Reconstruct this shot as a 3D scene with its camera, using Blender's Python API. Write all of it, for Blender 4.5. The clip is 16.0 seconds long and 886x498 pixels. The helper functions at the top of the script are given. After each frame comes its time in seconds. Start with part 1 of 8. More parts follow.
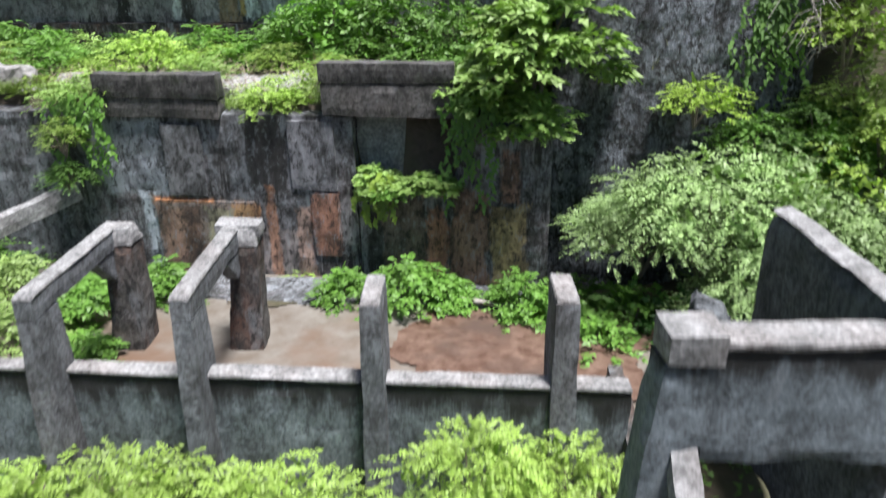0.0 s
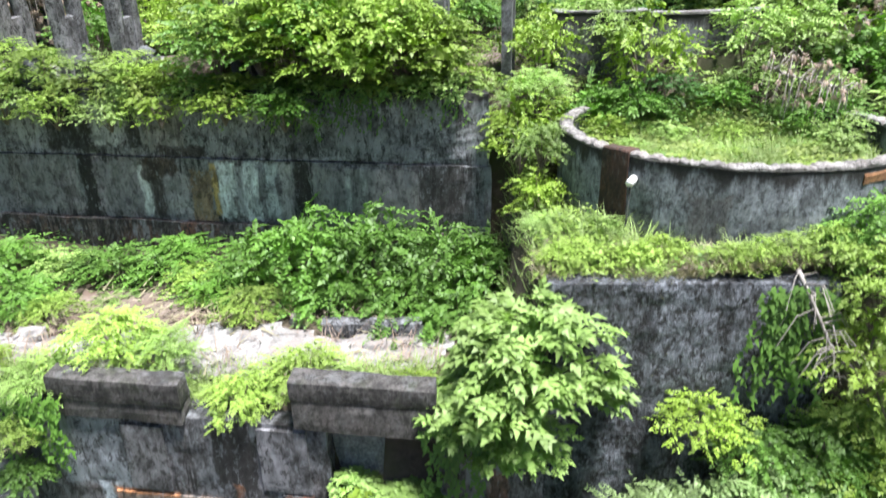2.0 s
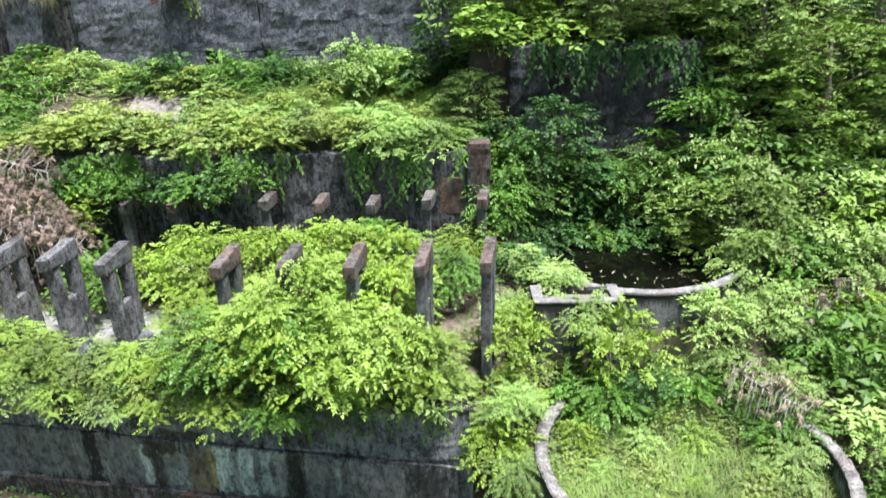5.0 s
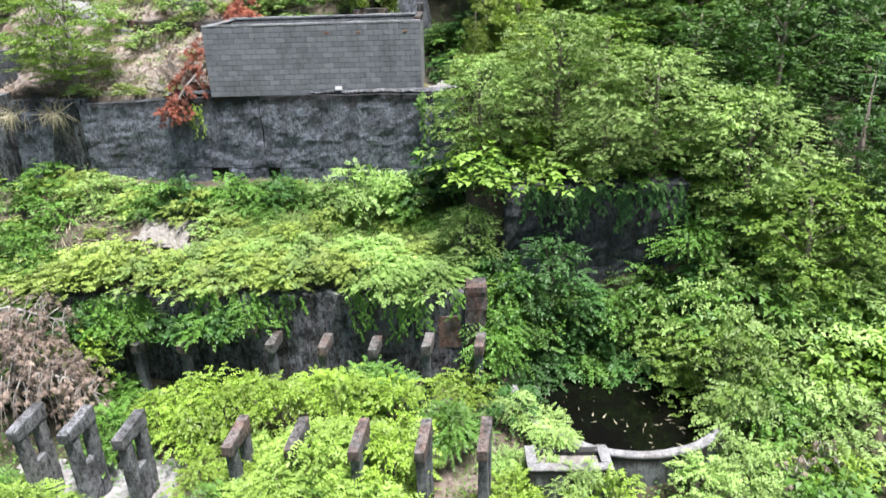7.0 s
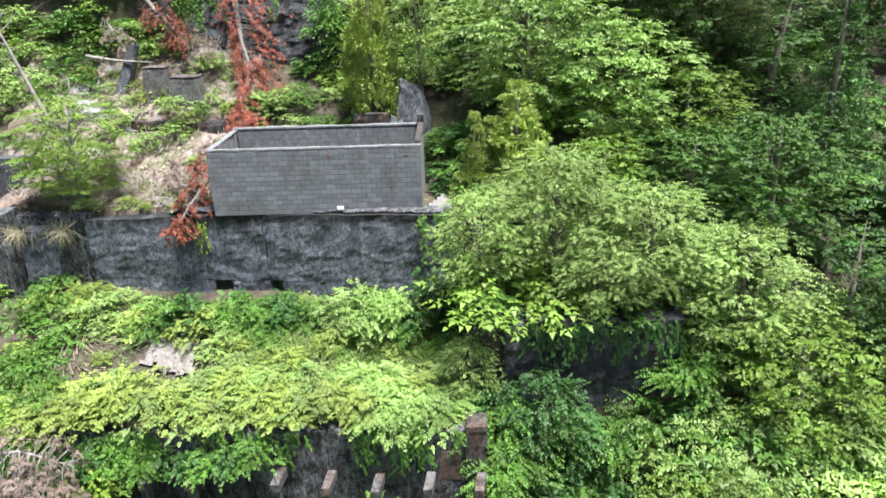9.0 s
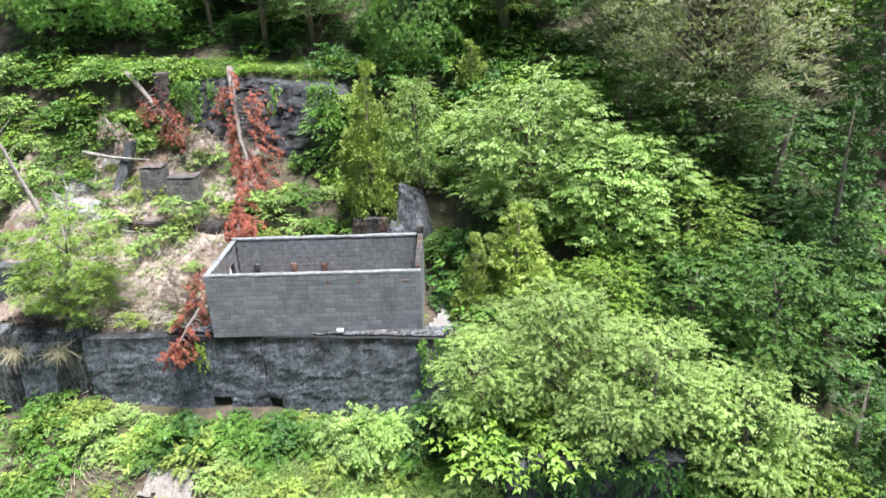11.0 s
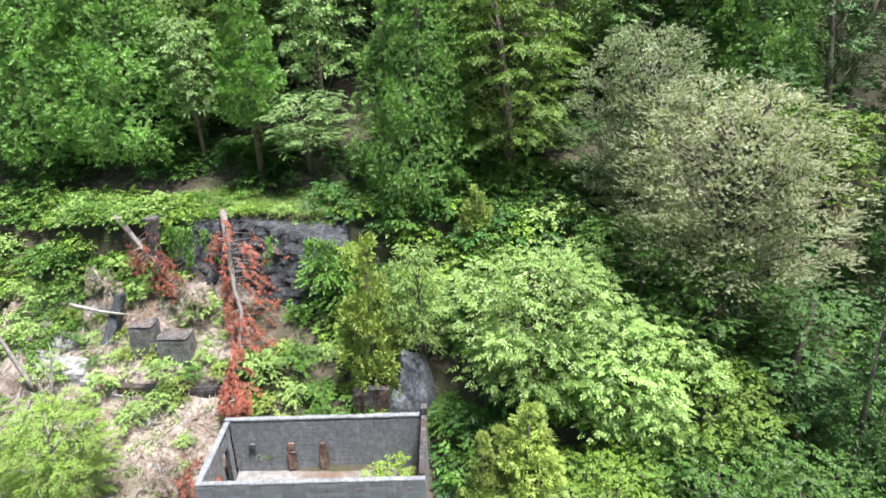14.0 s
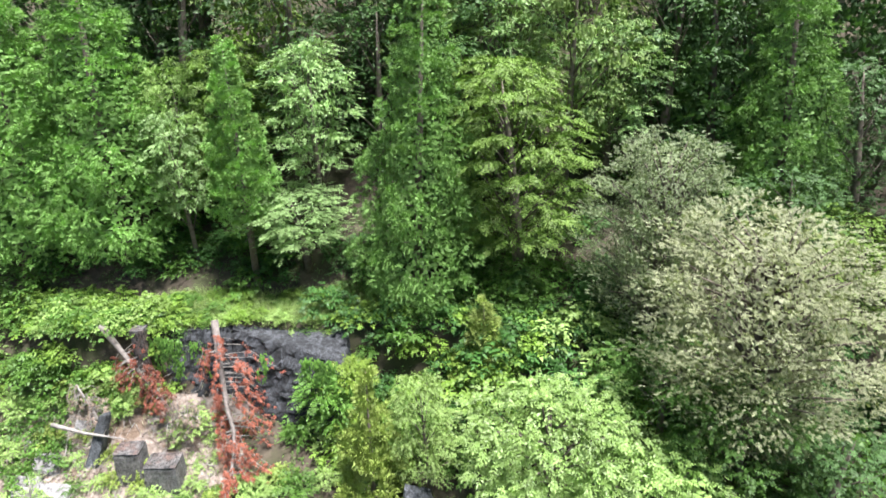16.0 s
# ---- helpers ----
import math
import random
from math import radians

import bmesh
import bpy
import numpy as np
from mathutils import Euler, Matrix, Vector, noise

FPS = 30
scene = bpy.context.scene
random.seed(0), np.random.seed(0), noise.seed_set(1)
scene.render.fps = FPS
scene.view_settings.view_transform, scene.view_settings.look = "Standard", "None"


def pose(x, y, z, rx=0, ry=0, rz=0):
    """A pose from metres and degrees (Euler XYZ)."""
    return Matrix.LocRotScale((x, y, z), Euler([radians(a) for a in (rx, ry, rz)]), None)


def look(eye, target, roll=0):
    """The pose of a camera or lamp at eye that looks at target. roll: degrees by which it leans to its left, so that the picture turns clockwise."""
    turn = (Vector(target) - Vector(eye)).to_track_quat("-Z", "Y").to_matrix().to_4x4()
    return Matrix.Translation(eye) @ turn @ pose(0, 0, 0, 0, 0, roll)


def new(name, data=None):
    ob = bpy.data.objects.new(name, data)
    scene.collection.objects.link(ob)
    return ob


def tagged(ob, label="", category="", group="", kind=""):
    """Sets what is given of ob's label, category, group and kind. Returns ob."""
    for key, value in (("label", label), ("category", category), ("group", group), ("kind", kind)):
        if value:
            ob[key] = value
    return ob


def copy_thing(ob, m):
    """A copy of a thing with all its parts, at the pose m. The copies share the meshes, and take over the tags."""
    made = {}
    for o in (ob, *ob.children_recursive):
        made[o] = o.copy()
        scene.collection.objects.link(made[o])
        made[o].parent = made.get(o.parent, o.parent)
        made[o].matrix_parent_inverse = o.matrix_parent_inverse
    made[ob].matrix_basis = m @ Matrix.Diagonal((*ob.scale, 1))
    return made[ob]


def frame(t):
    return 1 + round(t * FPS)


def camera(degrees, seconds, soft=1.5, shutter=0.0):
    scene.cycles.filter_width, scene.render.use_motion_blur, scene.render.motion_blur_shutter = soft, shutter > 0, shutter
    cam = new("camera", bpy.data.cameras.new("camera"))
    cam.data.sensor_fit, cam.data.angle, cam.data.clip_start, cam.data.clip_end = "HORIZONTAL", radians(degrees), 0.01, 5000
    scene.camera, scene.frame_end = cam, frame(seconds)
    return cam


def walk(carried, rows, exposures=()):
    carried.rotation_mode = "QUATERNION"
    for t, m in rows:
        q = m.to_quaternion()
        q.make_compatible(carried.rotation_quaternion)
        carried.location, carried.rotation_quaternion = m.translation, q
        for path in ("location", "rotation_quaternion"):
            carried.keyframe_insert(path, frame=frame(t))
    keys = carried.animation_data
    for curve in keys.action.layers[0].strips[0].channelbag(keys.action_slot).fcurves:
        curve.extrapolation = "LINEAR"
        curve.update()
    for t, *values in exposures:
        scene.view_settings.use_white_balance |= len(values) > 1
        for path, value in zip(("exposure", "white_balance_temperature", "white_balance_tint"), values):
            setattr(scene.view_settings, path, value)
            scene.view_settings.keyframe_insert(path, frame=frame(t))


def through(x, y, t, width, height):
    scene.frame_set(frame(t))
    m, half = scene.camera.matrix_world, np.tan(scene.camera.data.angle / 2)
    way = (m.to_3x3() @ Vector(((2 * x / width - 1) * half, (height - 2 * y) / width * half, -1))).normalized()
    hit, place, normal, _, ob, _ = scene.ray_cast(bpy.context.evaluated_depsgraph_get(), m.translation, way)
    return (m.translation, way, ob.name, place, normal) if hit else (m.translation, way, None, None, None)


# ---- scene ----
cam = camera(66.0, 16.0, soft=1.5, shutter=0.5)
PATH = [
    (0.0, (0.305, 2.236, 5.929), (0.182, 6.860, 4.032), -0.85),
    (0.5, (0.380, 3.149, 7.057), (0.260, 7.773, 5.160), -0.93),
    (1.0, (0.446, 3.897, 8.166), (0.328, 8.521, 6.268), -1.00),
    (1.5, (0.515, 4.517, 9.270), (0.400, 9.141, 7.372), -1.07),
    (2.0, (0.593, 5.035, 10.380), (0.480, 9.659, 8.482), -1.14),
    (2.5, (0.677, 5.468, 11.498), (0.568, 10.093, 9.601), -1.20),
    (3.0, (0.764, 5.831, 12.627), (0.657, 10.456, 10.729), -1.26),
    (3.5, (0.849, 6.136, 13.765), (0.745, 10.760, 11.867), -1.32),
    (4.0, (0.927, 6.393, 14.908), (0.825, 11.018, 13.011), -1.38),
    (4.5, (0.995, 6.616, 16.056), (0.896, 11.240, 14.158), -1.43),
    (5.0, (1.050, 6.816, 17.205), (0.954, 11.441, 15.307), -1.49),
    (5.5, (1.094, 7.006, 18.353), (1.000, 11.631, 16.455), -1.53),
    (6.0, (1.125, 7.200, 19.499), (1.034, 11.825, 17.601), -1.58),
    (6.5, (1.148, 7.409, 20.640), (1.059, 12.034, 18.743), -1.62),
    (7.0, (1.164, 7.643, 21.778), (1.077, 12.268, 19.880), -1.66),
    (7.5, (1.175, 7.911, 22.911), (1.091, 12.536, 21.014), -1.70),
    (8.0, (1.185, 8.220, 24.040), (1.104, 12.846, 22.142), -1.74),
    (8.5, (1.196, 8.575, 25.164), (1.117, 13.200, 23.267), -1.77),
    (9.0, (1.208, 8.977, 26.284), (1.131, 13.602, 24.387), -1.80),
    (9.5, (1.221, 9.425, 27.399), (1.147, 14.051, 25.502), -1.83),
    (10.0, (1.236, 9.919, 28.510), (1.164, 14.545, 26.612), -1.85),
    (10.5, (1.250, 10.456, 29.614), (1.180, 15.081, 27.716), -1.87),
    (11.0, (1.261, 11.032, 30.712), (1.194, 15.657, 28.814), -1.89),
    (11.5, (1.267, 11.645, 31.801), (1.202, 16.270, 29.904), -1.91),
    (12.0, (1.267, 12.293, 32.882), (1.205, 16.919, 30.985), -1.92),
    (12.5, (1.259, 12.977, 33.953), (1.198, 17.603, 32.056), -1.93),
    (13.0, (1.241, 13.700, 35.014), (1.183, 18.326, 33.116), -1.94),
    (13.5, (1.216, 14.466, 36.064), (1.160, 19.092, 34.166), -1.94),
    (14.0, (1.183, 15.281, 37.105), (1.130, 19.907, 35.207), -1.95),
    (14.5, (1.146, 16.150, 38.139), (1.095, 20.776, 36.241), -1.95),
    (15.0, (1.106, 17.078, 39.171), (1.057, 21.703, 37.273), -1.94),
    (15.5, (1.063, 18.059, 40.206), (1.017, 22.685, 38.308), -1.94),
    (16.0, (1.016, 19.081, 41.252), (0.972, 23.706, 39.354), -1.93),
]
walk(cam, [(t, look(eye, target, roll)) for t, eye, target, roll in PATH], [(0.0, 1.16), (0.4, 1.41), (1.0, 1.56), (2.2, 1.54), (3.2, 1.3), (12.0, 1.44), (14.5, 1.43), (16.0, 1.5)])

# ---- daylight: bright haze, a soft high sun ----
world = bpy.data.worlds.new("sky")
scene.world = world
world.use_nodes = True
wn = world.node_tree
sky = wn.nodes.new("ShaderNodeTexSky")
sky.sky_type, sky.sun_disc = "NISHITA", False
sky.sun_elevation, sky.sun_rotation = radians(75), radians(50)
sky.air_density, sky.dust_density = 1.0, 2.0
wn.links.new(sky.outputs[0], wn.nodes["Background"].inputs[0])
wn.nodes["Background"].inputs[1].default_value = 0.05
sun = new("sun", bpy.data.lights.new("sun", "SUN"))
sun.data.energy, sun.data.angle, sun.data.color = 5.0, radians(14), (1.0, 0.98, 0.985)
sun.matrix_world = look((12, 10, 62), (0, 20, 5))
scene.view_settings.exposure = 2.0


# ---- materials ----
def nodes_of(name):
    m = bpy.data.materials.new(name)
    m.use_nodes = True
    nt = m.node_tree
    return m, nt, nt.nodes["Principled BSDF"]


def add(nt, kind, **values):
    n = nt.nodes.new(kind)
    for k, v in values.items():
        if k in n.inputs:
            n.inputs[k].default_value = v
    return n


def noise_tex(nt, coord, scale, detail=4.0, rough=0.6, stretch=(1, 1, 1)):
    mp = nt.nodes.new("ShaderNodeMapping")
    mp.inputs["Scale"].default_value = stretch
    nt.links.new(coord, mp.inputs["Vector"])
    n = add(nt, "ShaderNodeTexNoise", Scale=scale, Detail=detail, Roughness=rough)
    nt.links.new(mp.outputs[0], n.inputs["Vector"])
    return n.outputs[0]


def ramp(nt, fac, stops):
    r = nt.nodes.new("ShaderNodeValToRGB")
    while len(r.color_ramp.elements) < len(stops):
        r.color_ramp.elements.new(0.5)
    for e, (p, c) in zip(r.color_ramp.elements, stops):
        e.position, e.color = p, (*c, 1) if len(c) == 3 else c
    nt.links.new(fac, r.inputs[0])
    return r.outputs[0]


def mix(nt, fac, a, b, how="MIX"):
    m = nt.nodes.new("ShaderNodeMixRGB")
    m.blend_type = how
    for slot, v in ((0, fac), (1, a), (2, b)):
        if hasattr(v, "is_linked"):
            nt.links.new(v, m.inputs[slot])
        else:
            m.inputs[slot].default_value = v if slot == 0 else (*v, 1)
    return m.outputs[0]


def bump(nt, bsdf, height, strength, distance):
    b = add(nt, "ShaderNodeBump", Strength=strength, Distance=distance)
    nt.links.new(height, b.inputs["Height"])
    nt.links.new(b.outputs[0], bsdf.inputs["Normal"])


def concrete(name, light, dark, streak=0.5, rust=0.0, lime=0.0, moss=0.0, rough_bump=0.6, rust_col=(0.13, 0.05, 0.025), fringe=None, stains=()):
    """Weathered cast concrete: mottling, soot streaks and blotches, lime runs, rust and moss.
    stains: upright patches (x0, x1, z0, z1, colour, strength) with ragged edges."""
    m, nt, b = nodes_of(name)
    pos = nt.nodes.new("ShaderNodeNewGeometry").outputs["Position"]
    light, dark = [c * 0.5 for c in light], [c * 0.46 for c in dark]
    big = noise_tex(nt, pos, 1.0, 5, 0.6)
    mid = noise_tex(nt, pos, 4.0, 5, 0.68)
    fine = noise_tex(nt, pos, 20.0, 6, 0.75)
    col = mix(nt, ramp(nt, big, [(0.4, (0, 0, 0)), (0.6, (1, 1, 1))]), dark, light)
    col = mix(nt, 0.42, col, ramp(nt, mid, [(0.4, [c * 0.4 for c in dark]), (0.52, [(c + d) / 2 for c, d in zip(light, dark)]), (0.62, [min(1, c * 1.7) for c in light])]))
    col = mix(nt, 0.45, col, ramp(nt, fine, [(0.4, [c * 0.4 for c in dark]), (0.6, [min(1, c * 1.7) for c in light])]))
    if rust:
        r = noise_tex(nt, pos, 0.9, 6, 0.7, (1, 1, 0.45))
        col = mix(nt, ramp(nt, r, [(0.46, (0, 0, 0)), (0.64, (rust, rust, rust))]), col, rust_col)
    if lime:
        l = noise_tex(nt, pos, 1.5, 6, 0.65, (1.3, 1.3, 0.4))
        col = mix(nt, ramp(nt, l, [(0.555, (0, 0, 0)), (0.6, (lime, lime, lime))]), col, (0.19, 0.21, 0.23))
    if lime > 0.5:
        # narrow drips, black and white, in bunches
        drip = noise_tex(nt, pos, 7.5, 4, 0.62, (1, 1, 0.07))
        bunch = noise_tex(nt, pos, 1.3, 4, 0.6, (1, 1, 0.6))
        k = ramp(nt, bunch, [(0.47, (0, 0, 0)), (0.55, (0.85, 0.85, 0.85))])
        col = mix(nt, mix(nt, 1.0, ramp(nt, drip, [(0.535, (0, 0, 0)), (0.57, (1, 1, 1))]), k, "MULTIPLY"), col, (0.011, 0.011, 0.011))
        k = ramp(nt, bunch, [(0.44, (0.7, 0.7, 0.7)), (0.52, (0, 0, 0))])
        col = mix(nt, mix(nt, 1.0, ramp(nt, drip, [(0.41, (1, 1, 1)), (0.45, (0, 0, 0))]), k, "MULTIPLY"), col, (0.25, 0.275, 0.3))
    if stains:
        sep2 = nt.nodes.new("ShaderNodeSeparateXYZ")
        nt.links.new(pos, sep2.inputs[0])
        rag = noise_tex(nt, pos, 3.2, 6, 0.72, (1, 1, 0.55))
        vein = noise_tex(nt, pos, 5.0, 7, 0.75, (1, 1, 0.4))
        for x0, x1, z0, z1, tone, strong in stains:
            near = []
            for out, mid_, half in ((0, (x0 + x1) / 2, (x1 - x0) / 2), (2, (z0 + z1) / 2, (z1 - z0) / 2)):
                a = nt.nodes.new("ShaderNodeMath")
                a.operation = "SUBTRACT"
                nt.links.new(sep2.outputs[out], a.inputs[0])
                a.inputs[1].default_value = mid_
                e = nt.nodes.new("ShaderNodeMath")
                e.operation = "ABSOLUTE"
                nt.links.new(a.outputs[0], e.inputs[0])
                d = nt.nodes.new("ShaderNodeMath")
                d.operation = "SUBTRACT"
                d.inputs[0].default_value = half
                nt.links.new(e.outputs[0], d.inputs[1])
                near.append(d)
            low = nt.nodes.new("ShaderNodeMath")
            low.operation = "MINIMUM"
            nt.links.new(near[0].outputs[0], low.inputs[0])
            nt.links.new(near[1].outputs[0], low.inputs[1])
            wob = nt.nodes.new("ShaderNodeMath")
            wob.operation = "MULTIPLY_ADD"
            nt.links.new(rag, wob.inputs[0])
            wob.inputs[1].default_value = min(0.7, 1.6 * min(x1 - x0, z1 - z0))
            nt.links.new(low.outputs[0], wob.inputs[2])
            mr = add(nt, "ShaderNodeMapRange")
            k0 = 0.5 * min(0.7, 1.6 * min(x1 - x0, z1 - z0))
            mr.inputs[1].default_value, mr.inputs[2].default_value, mr.inputs[3].default_value, mr.inputs[4].default_value = k0 - 0.03, k0 + 0.03, 0.0, strong
            nt.links.new(wob.outputs[0], mr.inputs[0])
            tint = ramp(nt, vein, [(0.36, [c * 0.55 for c in tone]), (0.5, tone), (0.66, [min(1, c * 1.45) for c in tone])])
            col = mix(nt, mr.outputs[0], col, tint)
    runs = noise_tex(nt, pos, 3.4, 8, 0.74, (1, 1, 0.24))
    col = mix(nt, ramp(nt, runs, [(0.5, (0, 0, 0)), (0.64, (streak, streak, streak))]), col, (0.012, 0.012, 0.0115))
    blot = noise_tex(nt, pos, 1.7, 6, 0.66)
    k = min(1.0, 0.95 * streak)
    col = mix(nt, ramp(nt, blot, [(0.52, (0, 0, 0)), (0.6, (k, k, k))]), col, (0.014, 0.014, 0.014))
    if streak > 0.3:
        speck = noise_tex(nt, pos, 9.0, 7, 0.78, (1, 1, 0.55))
        k = min(0.95, 1.25 * streak)
        col = mix(nt, ramp(nt, speck, [(0.535, (0, 0, 0)), (0.565, (k, k, k))]), col, (0.013, 0.013, 0.013))
        k = 0.62 * max(lime, 0.25)
        col = mix(nt, ramp(nt, speck, [(0.4, (k, k, k)), (0.435, (0, 0, 0))]), col, (0.24, 0.26, 0.285))
    if fringe:
        # soot running down from the wall's top edge, in tongues of uneven length
        ztop, deep = fringe
        sep = nt.nodes.new("ShaderNodeSeparateXYZ")
        nt.links.new(pos, sep.inputs[0])
        tongue = noise_tex(nt, pos, 3.0, 5, 0.7, (1, 1, 0.05))
        ma = nt.nodes.new("ShaderNodeMath")
        ma.operation = "MULTIPLY_ADD"
        nt.links.new(tongue, ma.inputs[0])
        ma.inputs[1].default_value = deep * 3.2
        nt.links.new(sep.outputs[2], ma.inputs[2])
        mr = add(nt, "ShaderNodeMapRange")
        mr.inputs[1].default_value, mr.inputs[2].default_value = ztop + deep * 0.75, ztop + deep * 1.35
        mr.inputs[3].default_value, mr.inputs[4].default_value = 0.0, 0.92
        nt.links.new(ma.outputs[0], mr.inputs[0])
        col = mix(nt, mr.outputs[0], col, (0.012, 0.011, 0.01))
    if moss:
        g = noise_tex(nt, pos, 2.2, 6, 0.7)
        col = mix(nt, ramp(nt, g, [(0.53, (0, 0, 0)), (0.68, (moss, moss, moss))]), col, (0.03, 0.045, 0.012))
    nt.links.new(col, b.inputs["Base Color"])
    b.inputs["Roughness"].default_value = 0.9
    bump(nt, b, mix(nt, 0.5, mid, fine), rough_bump, 0.04)
    return m


def leaf(name, tones, through=0.35, gloss=0.57):
    """Leaves: each takes its own tone, whole sprays of them run older or younger; light comes through."""
    m, nt, b = nodes_of(name)
    geo = nt.nodes.new("ShaderNodeNewGeometry")
    n = len(tones)
    mean = [sum(c[k] for c in tones) / n for k in range(3)]
    soft = [[0.72 * (0.4 * c[k] + 0.6 * mean[k]) for k in range(3)] for c in tones]
    col = ramp(nt, geo.outputs["Random Per Island"], [(i / max(1, n - 1), c) for i, c in enumerate(soft)])
    clump = noise_tex(nt, geo.outputs["Position"], 0.9, 3, 0.6)
    inf = nt.nodes.new("ShaderNodeObjectInfo").outputs["Random"]
    hs = nt.nodes.new("ShaderNodeHueSaturation")
    mr = add(nt, "ShaderNodeMapRange")
    mr.inputs[3].default_value, mr.inputs[4].default_value = 0.78, 1.2
    nt.links.new(inf, mr.inputs[0])
    mc = add(nt, "ShaderNodeMapRange")
    mc.inputs[1].default_value, mc.inputs[2].default_value = 0.35, 0.65
    mc.inputs[3].default_value, mc.inputs[4].default_value = 0.72, 1.3
    nt.links.new(clump, mc.inputs[0])
    mul = nt.nodes.new("ShaderNodeMath")
    mul.operation = "MULTIPLY"
    nt.links.new(mr.outputs[0], mul.inputs[0])
    nt.links.new(mc.outputs[0], mul.inputs[1])
    nt.links.new(mul.outputs[0], hs.inputs["Value"])
    nt.links.new(col, hs.inputs["Color"])
    nt.links.new(hs.outputs[0], b.inputs["Base Color"])
    b.inputs["Roughness"].default_value = gloss
    tr = nt.nodes.new("ShaderNodeBsdfTranslucent")
    bright = mix(nt, 1.0, hs.outputs[0], (1.15, 1.42, 0.6), "MULTIPLY")
    nt.links.new(bright, tr.inputs[0])
    ms = nt.nodes.new("ShaderNodeMixShader")
    ms.inputs[0].default_value = through * 0.65
    nt.links.new(b.outputs[0], ms.inputs[1])
    nt.links.new(tr.outputs[0], ms.inputs[2])
    nt.links.new(ms.outputs[0], nt.nodes["Material Output"].inputs[0])
    return m


def mottled(name, a, c, scale=3.0, roughness=0.9, relief=0.5, third=None):
    m, nt, b = nodes_of(name)
    pos = nt.nodes.new("ShaderNodeNewGeometry").outputs["Position"]
    n1 = noise_tex(nt, pos, scale, 6, 0.7)
    n2 = noise_tex(nt, pos, scale * 0.17, 4)
    col = mix(nt, ramp(nt, n1, [(0.35, (0, 0, 0)), (0.65, (1, 1, 1))]), a, c)
    if third:
        col = mix(nt, ramp(nt, n2, [(0.48, (0, 0, 0)), (0.62, (1, 1, 1))]), col, third)
    nt.links.new(col, b.inputs["Base Color"])
    b.inputs["Roughness"].default_value = roughness
    bump(nt, b, n1, relief, 0.05)
    return m


def rockwork(name, light, dark, lime=0.3, drips=0.6, soot=None):
    """Rough masonry and rock: blotches at three scales, black drips, pale efflorescence."""
    m, nt, b = nodes_of(name)
    pos = nt.nodes.new("ShaderNodeNewGeometry").outputs["Position"]
    big, mid, fine = noise_tex(nt, pos, 0.9, 5, 0.62), noise_tex(nt, pos, 6.5, 6, 0.7, (1, 1, 0.7)), noise_tex(nt, pos, 16.0, 5, 0.7, (1, 1, 0.6))
    runs = noise_tex(nt, pos, 1.8, 6, 0.66, (1, 1, 0.14))
    col = mix(nt, ramp(nt, mid, [(0.43, (0, 0, 0)), (0.57, (1, 1, 1))]), dark, light)
    col = mix(nt, ramp(nt, fine, [(0.5, (0, 0, 0)), (0.64, (lime, lime, lime))]), col, [min(1, c * 1.9) for c in light])
    col = mix(nt, ramp(nt, runs, [(0.47, (0, 0, 0)), (0.58, (drips, drips, drips))]), col, [c * 0.35 for c in dark])
    col = mix(nt, ramp(nt, big, [(0.48, (0, 0, 0)), (0.66, (0.6, 0.6, 0.6))]), col, [c * 0.4 for c in dark])
    if soot:
        # black crust from the top edge down, broken up by the grain
        ztop, deep = soot
        sep = nt.nodes.new("ShaderNodeSeparateXYZ")
        nt.links.new(pos, sep.inputs[0])
        ma = nt.nodes.new("ShaderNodeMath")
        ma.operation = "MULTIPLY_ADD"
        nt.links.new(mix(nt, 0.5, mid, runs), ma.inputs[0])
        ma.inputs[1].default_value = deep * 5.0
        nt.links.new(sep.outputs[2], ma.inputs[2])
        mr = add(nt, "ShaderNodeMapRange")
        mr.inputs[1].default_value, mr.inputs[2].default_value = ztop + deep * 1.6, ztop + deep * 2.3
        mr.inputs[3].default_value, mr.inputs[4].default_value = 0.0, 0.92
        nt.links.new(ma.outputs[0], mr.inputs[0])
        col = mix(nt, mr.outputs[0], col, (0.012, 0.012, 0.012))
    nt.links.new(col, b.inputs["Base Color"])
    b.inputs["Roughness"].default_value = 0.92
    bump(nt, b, mix(nt, 0.5, mid, fine), 1.0, 0.09)
    return m


M_CON = concrete("grey_concrete", (0.19, 0.208, 0.232), (0.095, 0.101, 0.11), 0.4, lime=0.3)
M_TANK = concrete("blue_grey_tank_concrete", (0.46, 0.51, 0.57), (0.2, 0.22, 0.248), 0.5, lime=0.5, fringe=(7.3, 0.3), stains=((3.6, 5.2, 6.28, 6.36, (0.28, 0.3, 0.32), 0.6), (5.6, 8.4, 6.5, 6.58, (0.3, 0.32, 0.34), 0.7), (7.9, 8.5, 5.6, 7.3, (0.06, 0.045, 0.035), 0.8), (4.4, 5.0, 5.6, 6.9, (0.1, 0.085, 0.08), 0.5)))
M_RIM = concrete("worn_rim", (0.5, 0.49, 0.48), (0.27, 0.255, 0.245), 0.4, rust=0.15)
M_POOL_WALL = concrete("sooty_blue_concrete", (0.38, 0.44, 0.48), (0.17, 0.195, 0.212), 0.4, lime=0.4, fringe=(1.2, 0.5))
M_BAY = concrete("bay_concrete", (0.3, 0.355, 0.4), (0.145, 0.168, 0.19), 0.3, lime=0.45, fringe=(3.05, 0.3))
M_BASIN = concrete("basin_concrete", (0.32, 0.33, 0.34), (0.15, 0.155, 0.16), 0.4, lime=0.4, fringe=(9.2, 0.4))
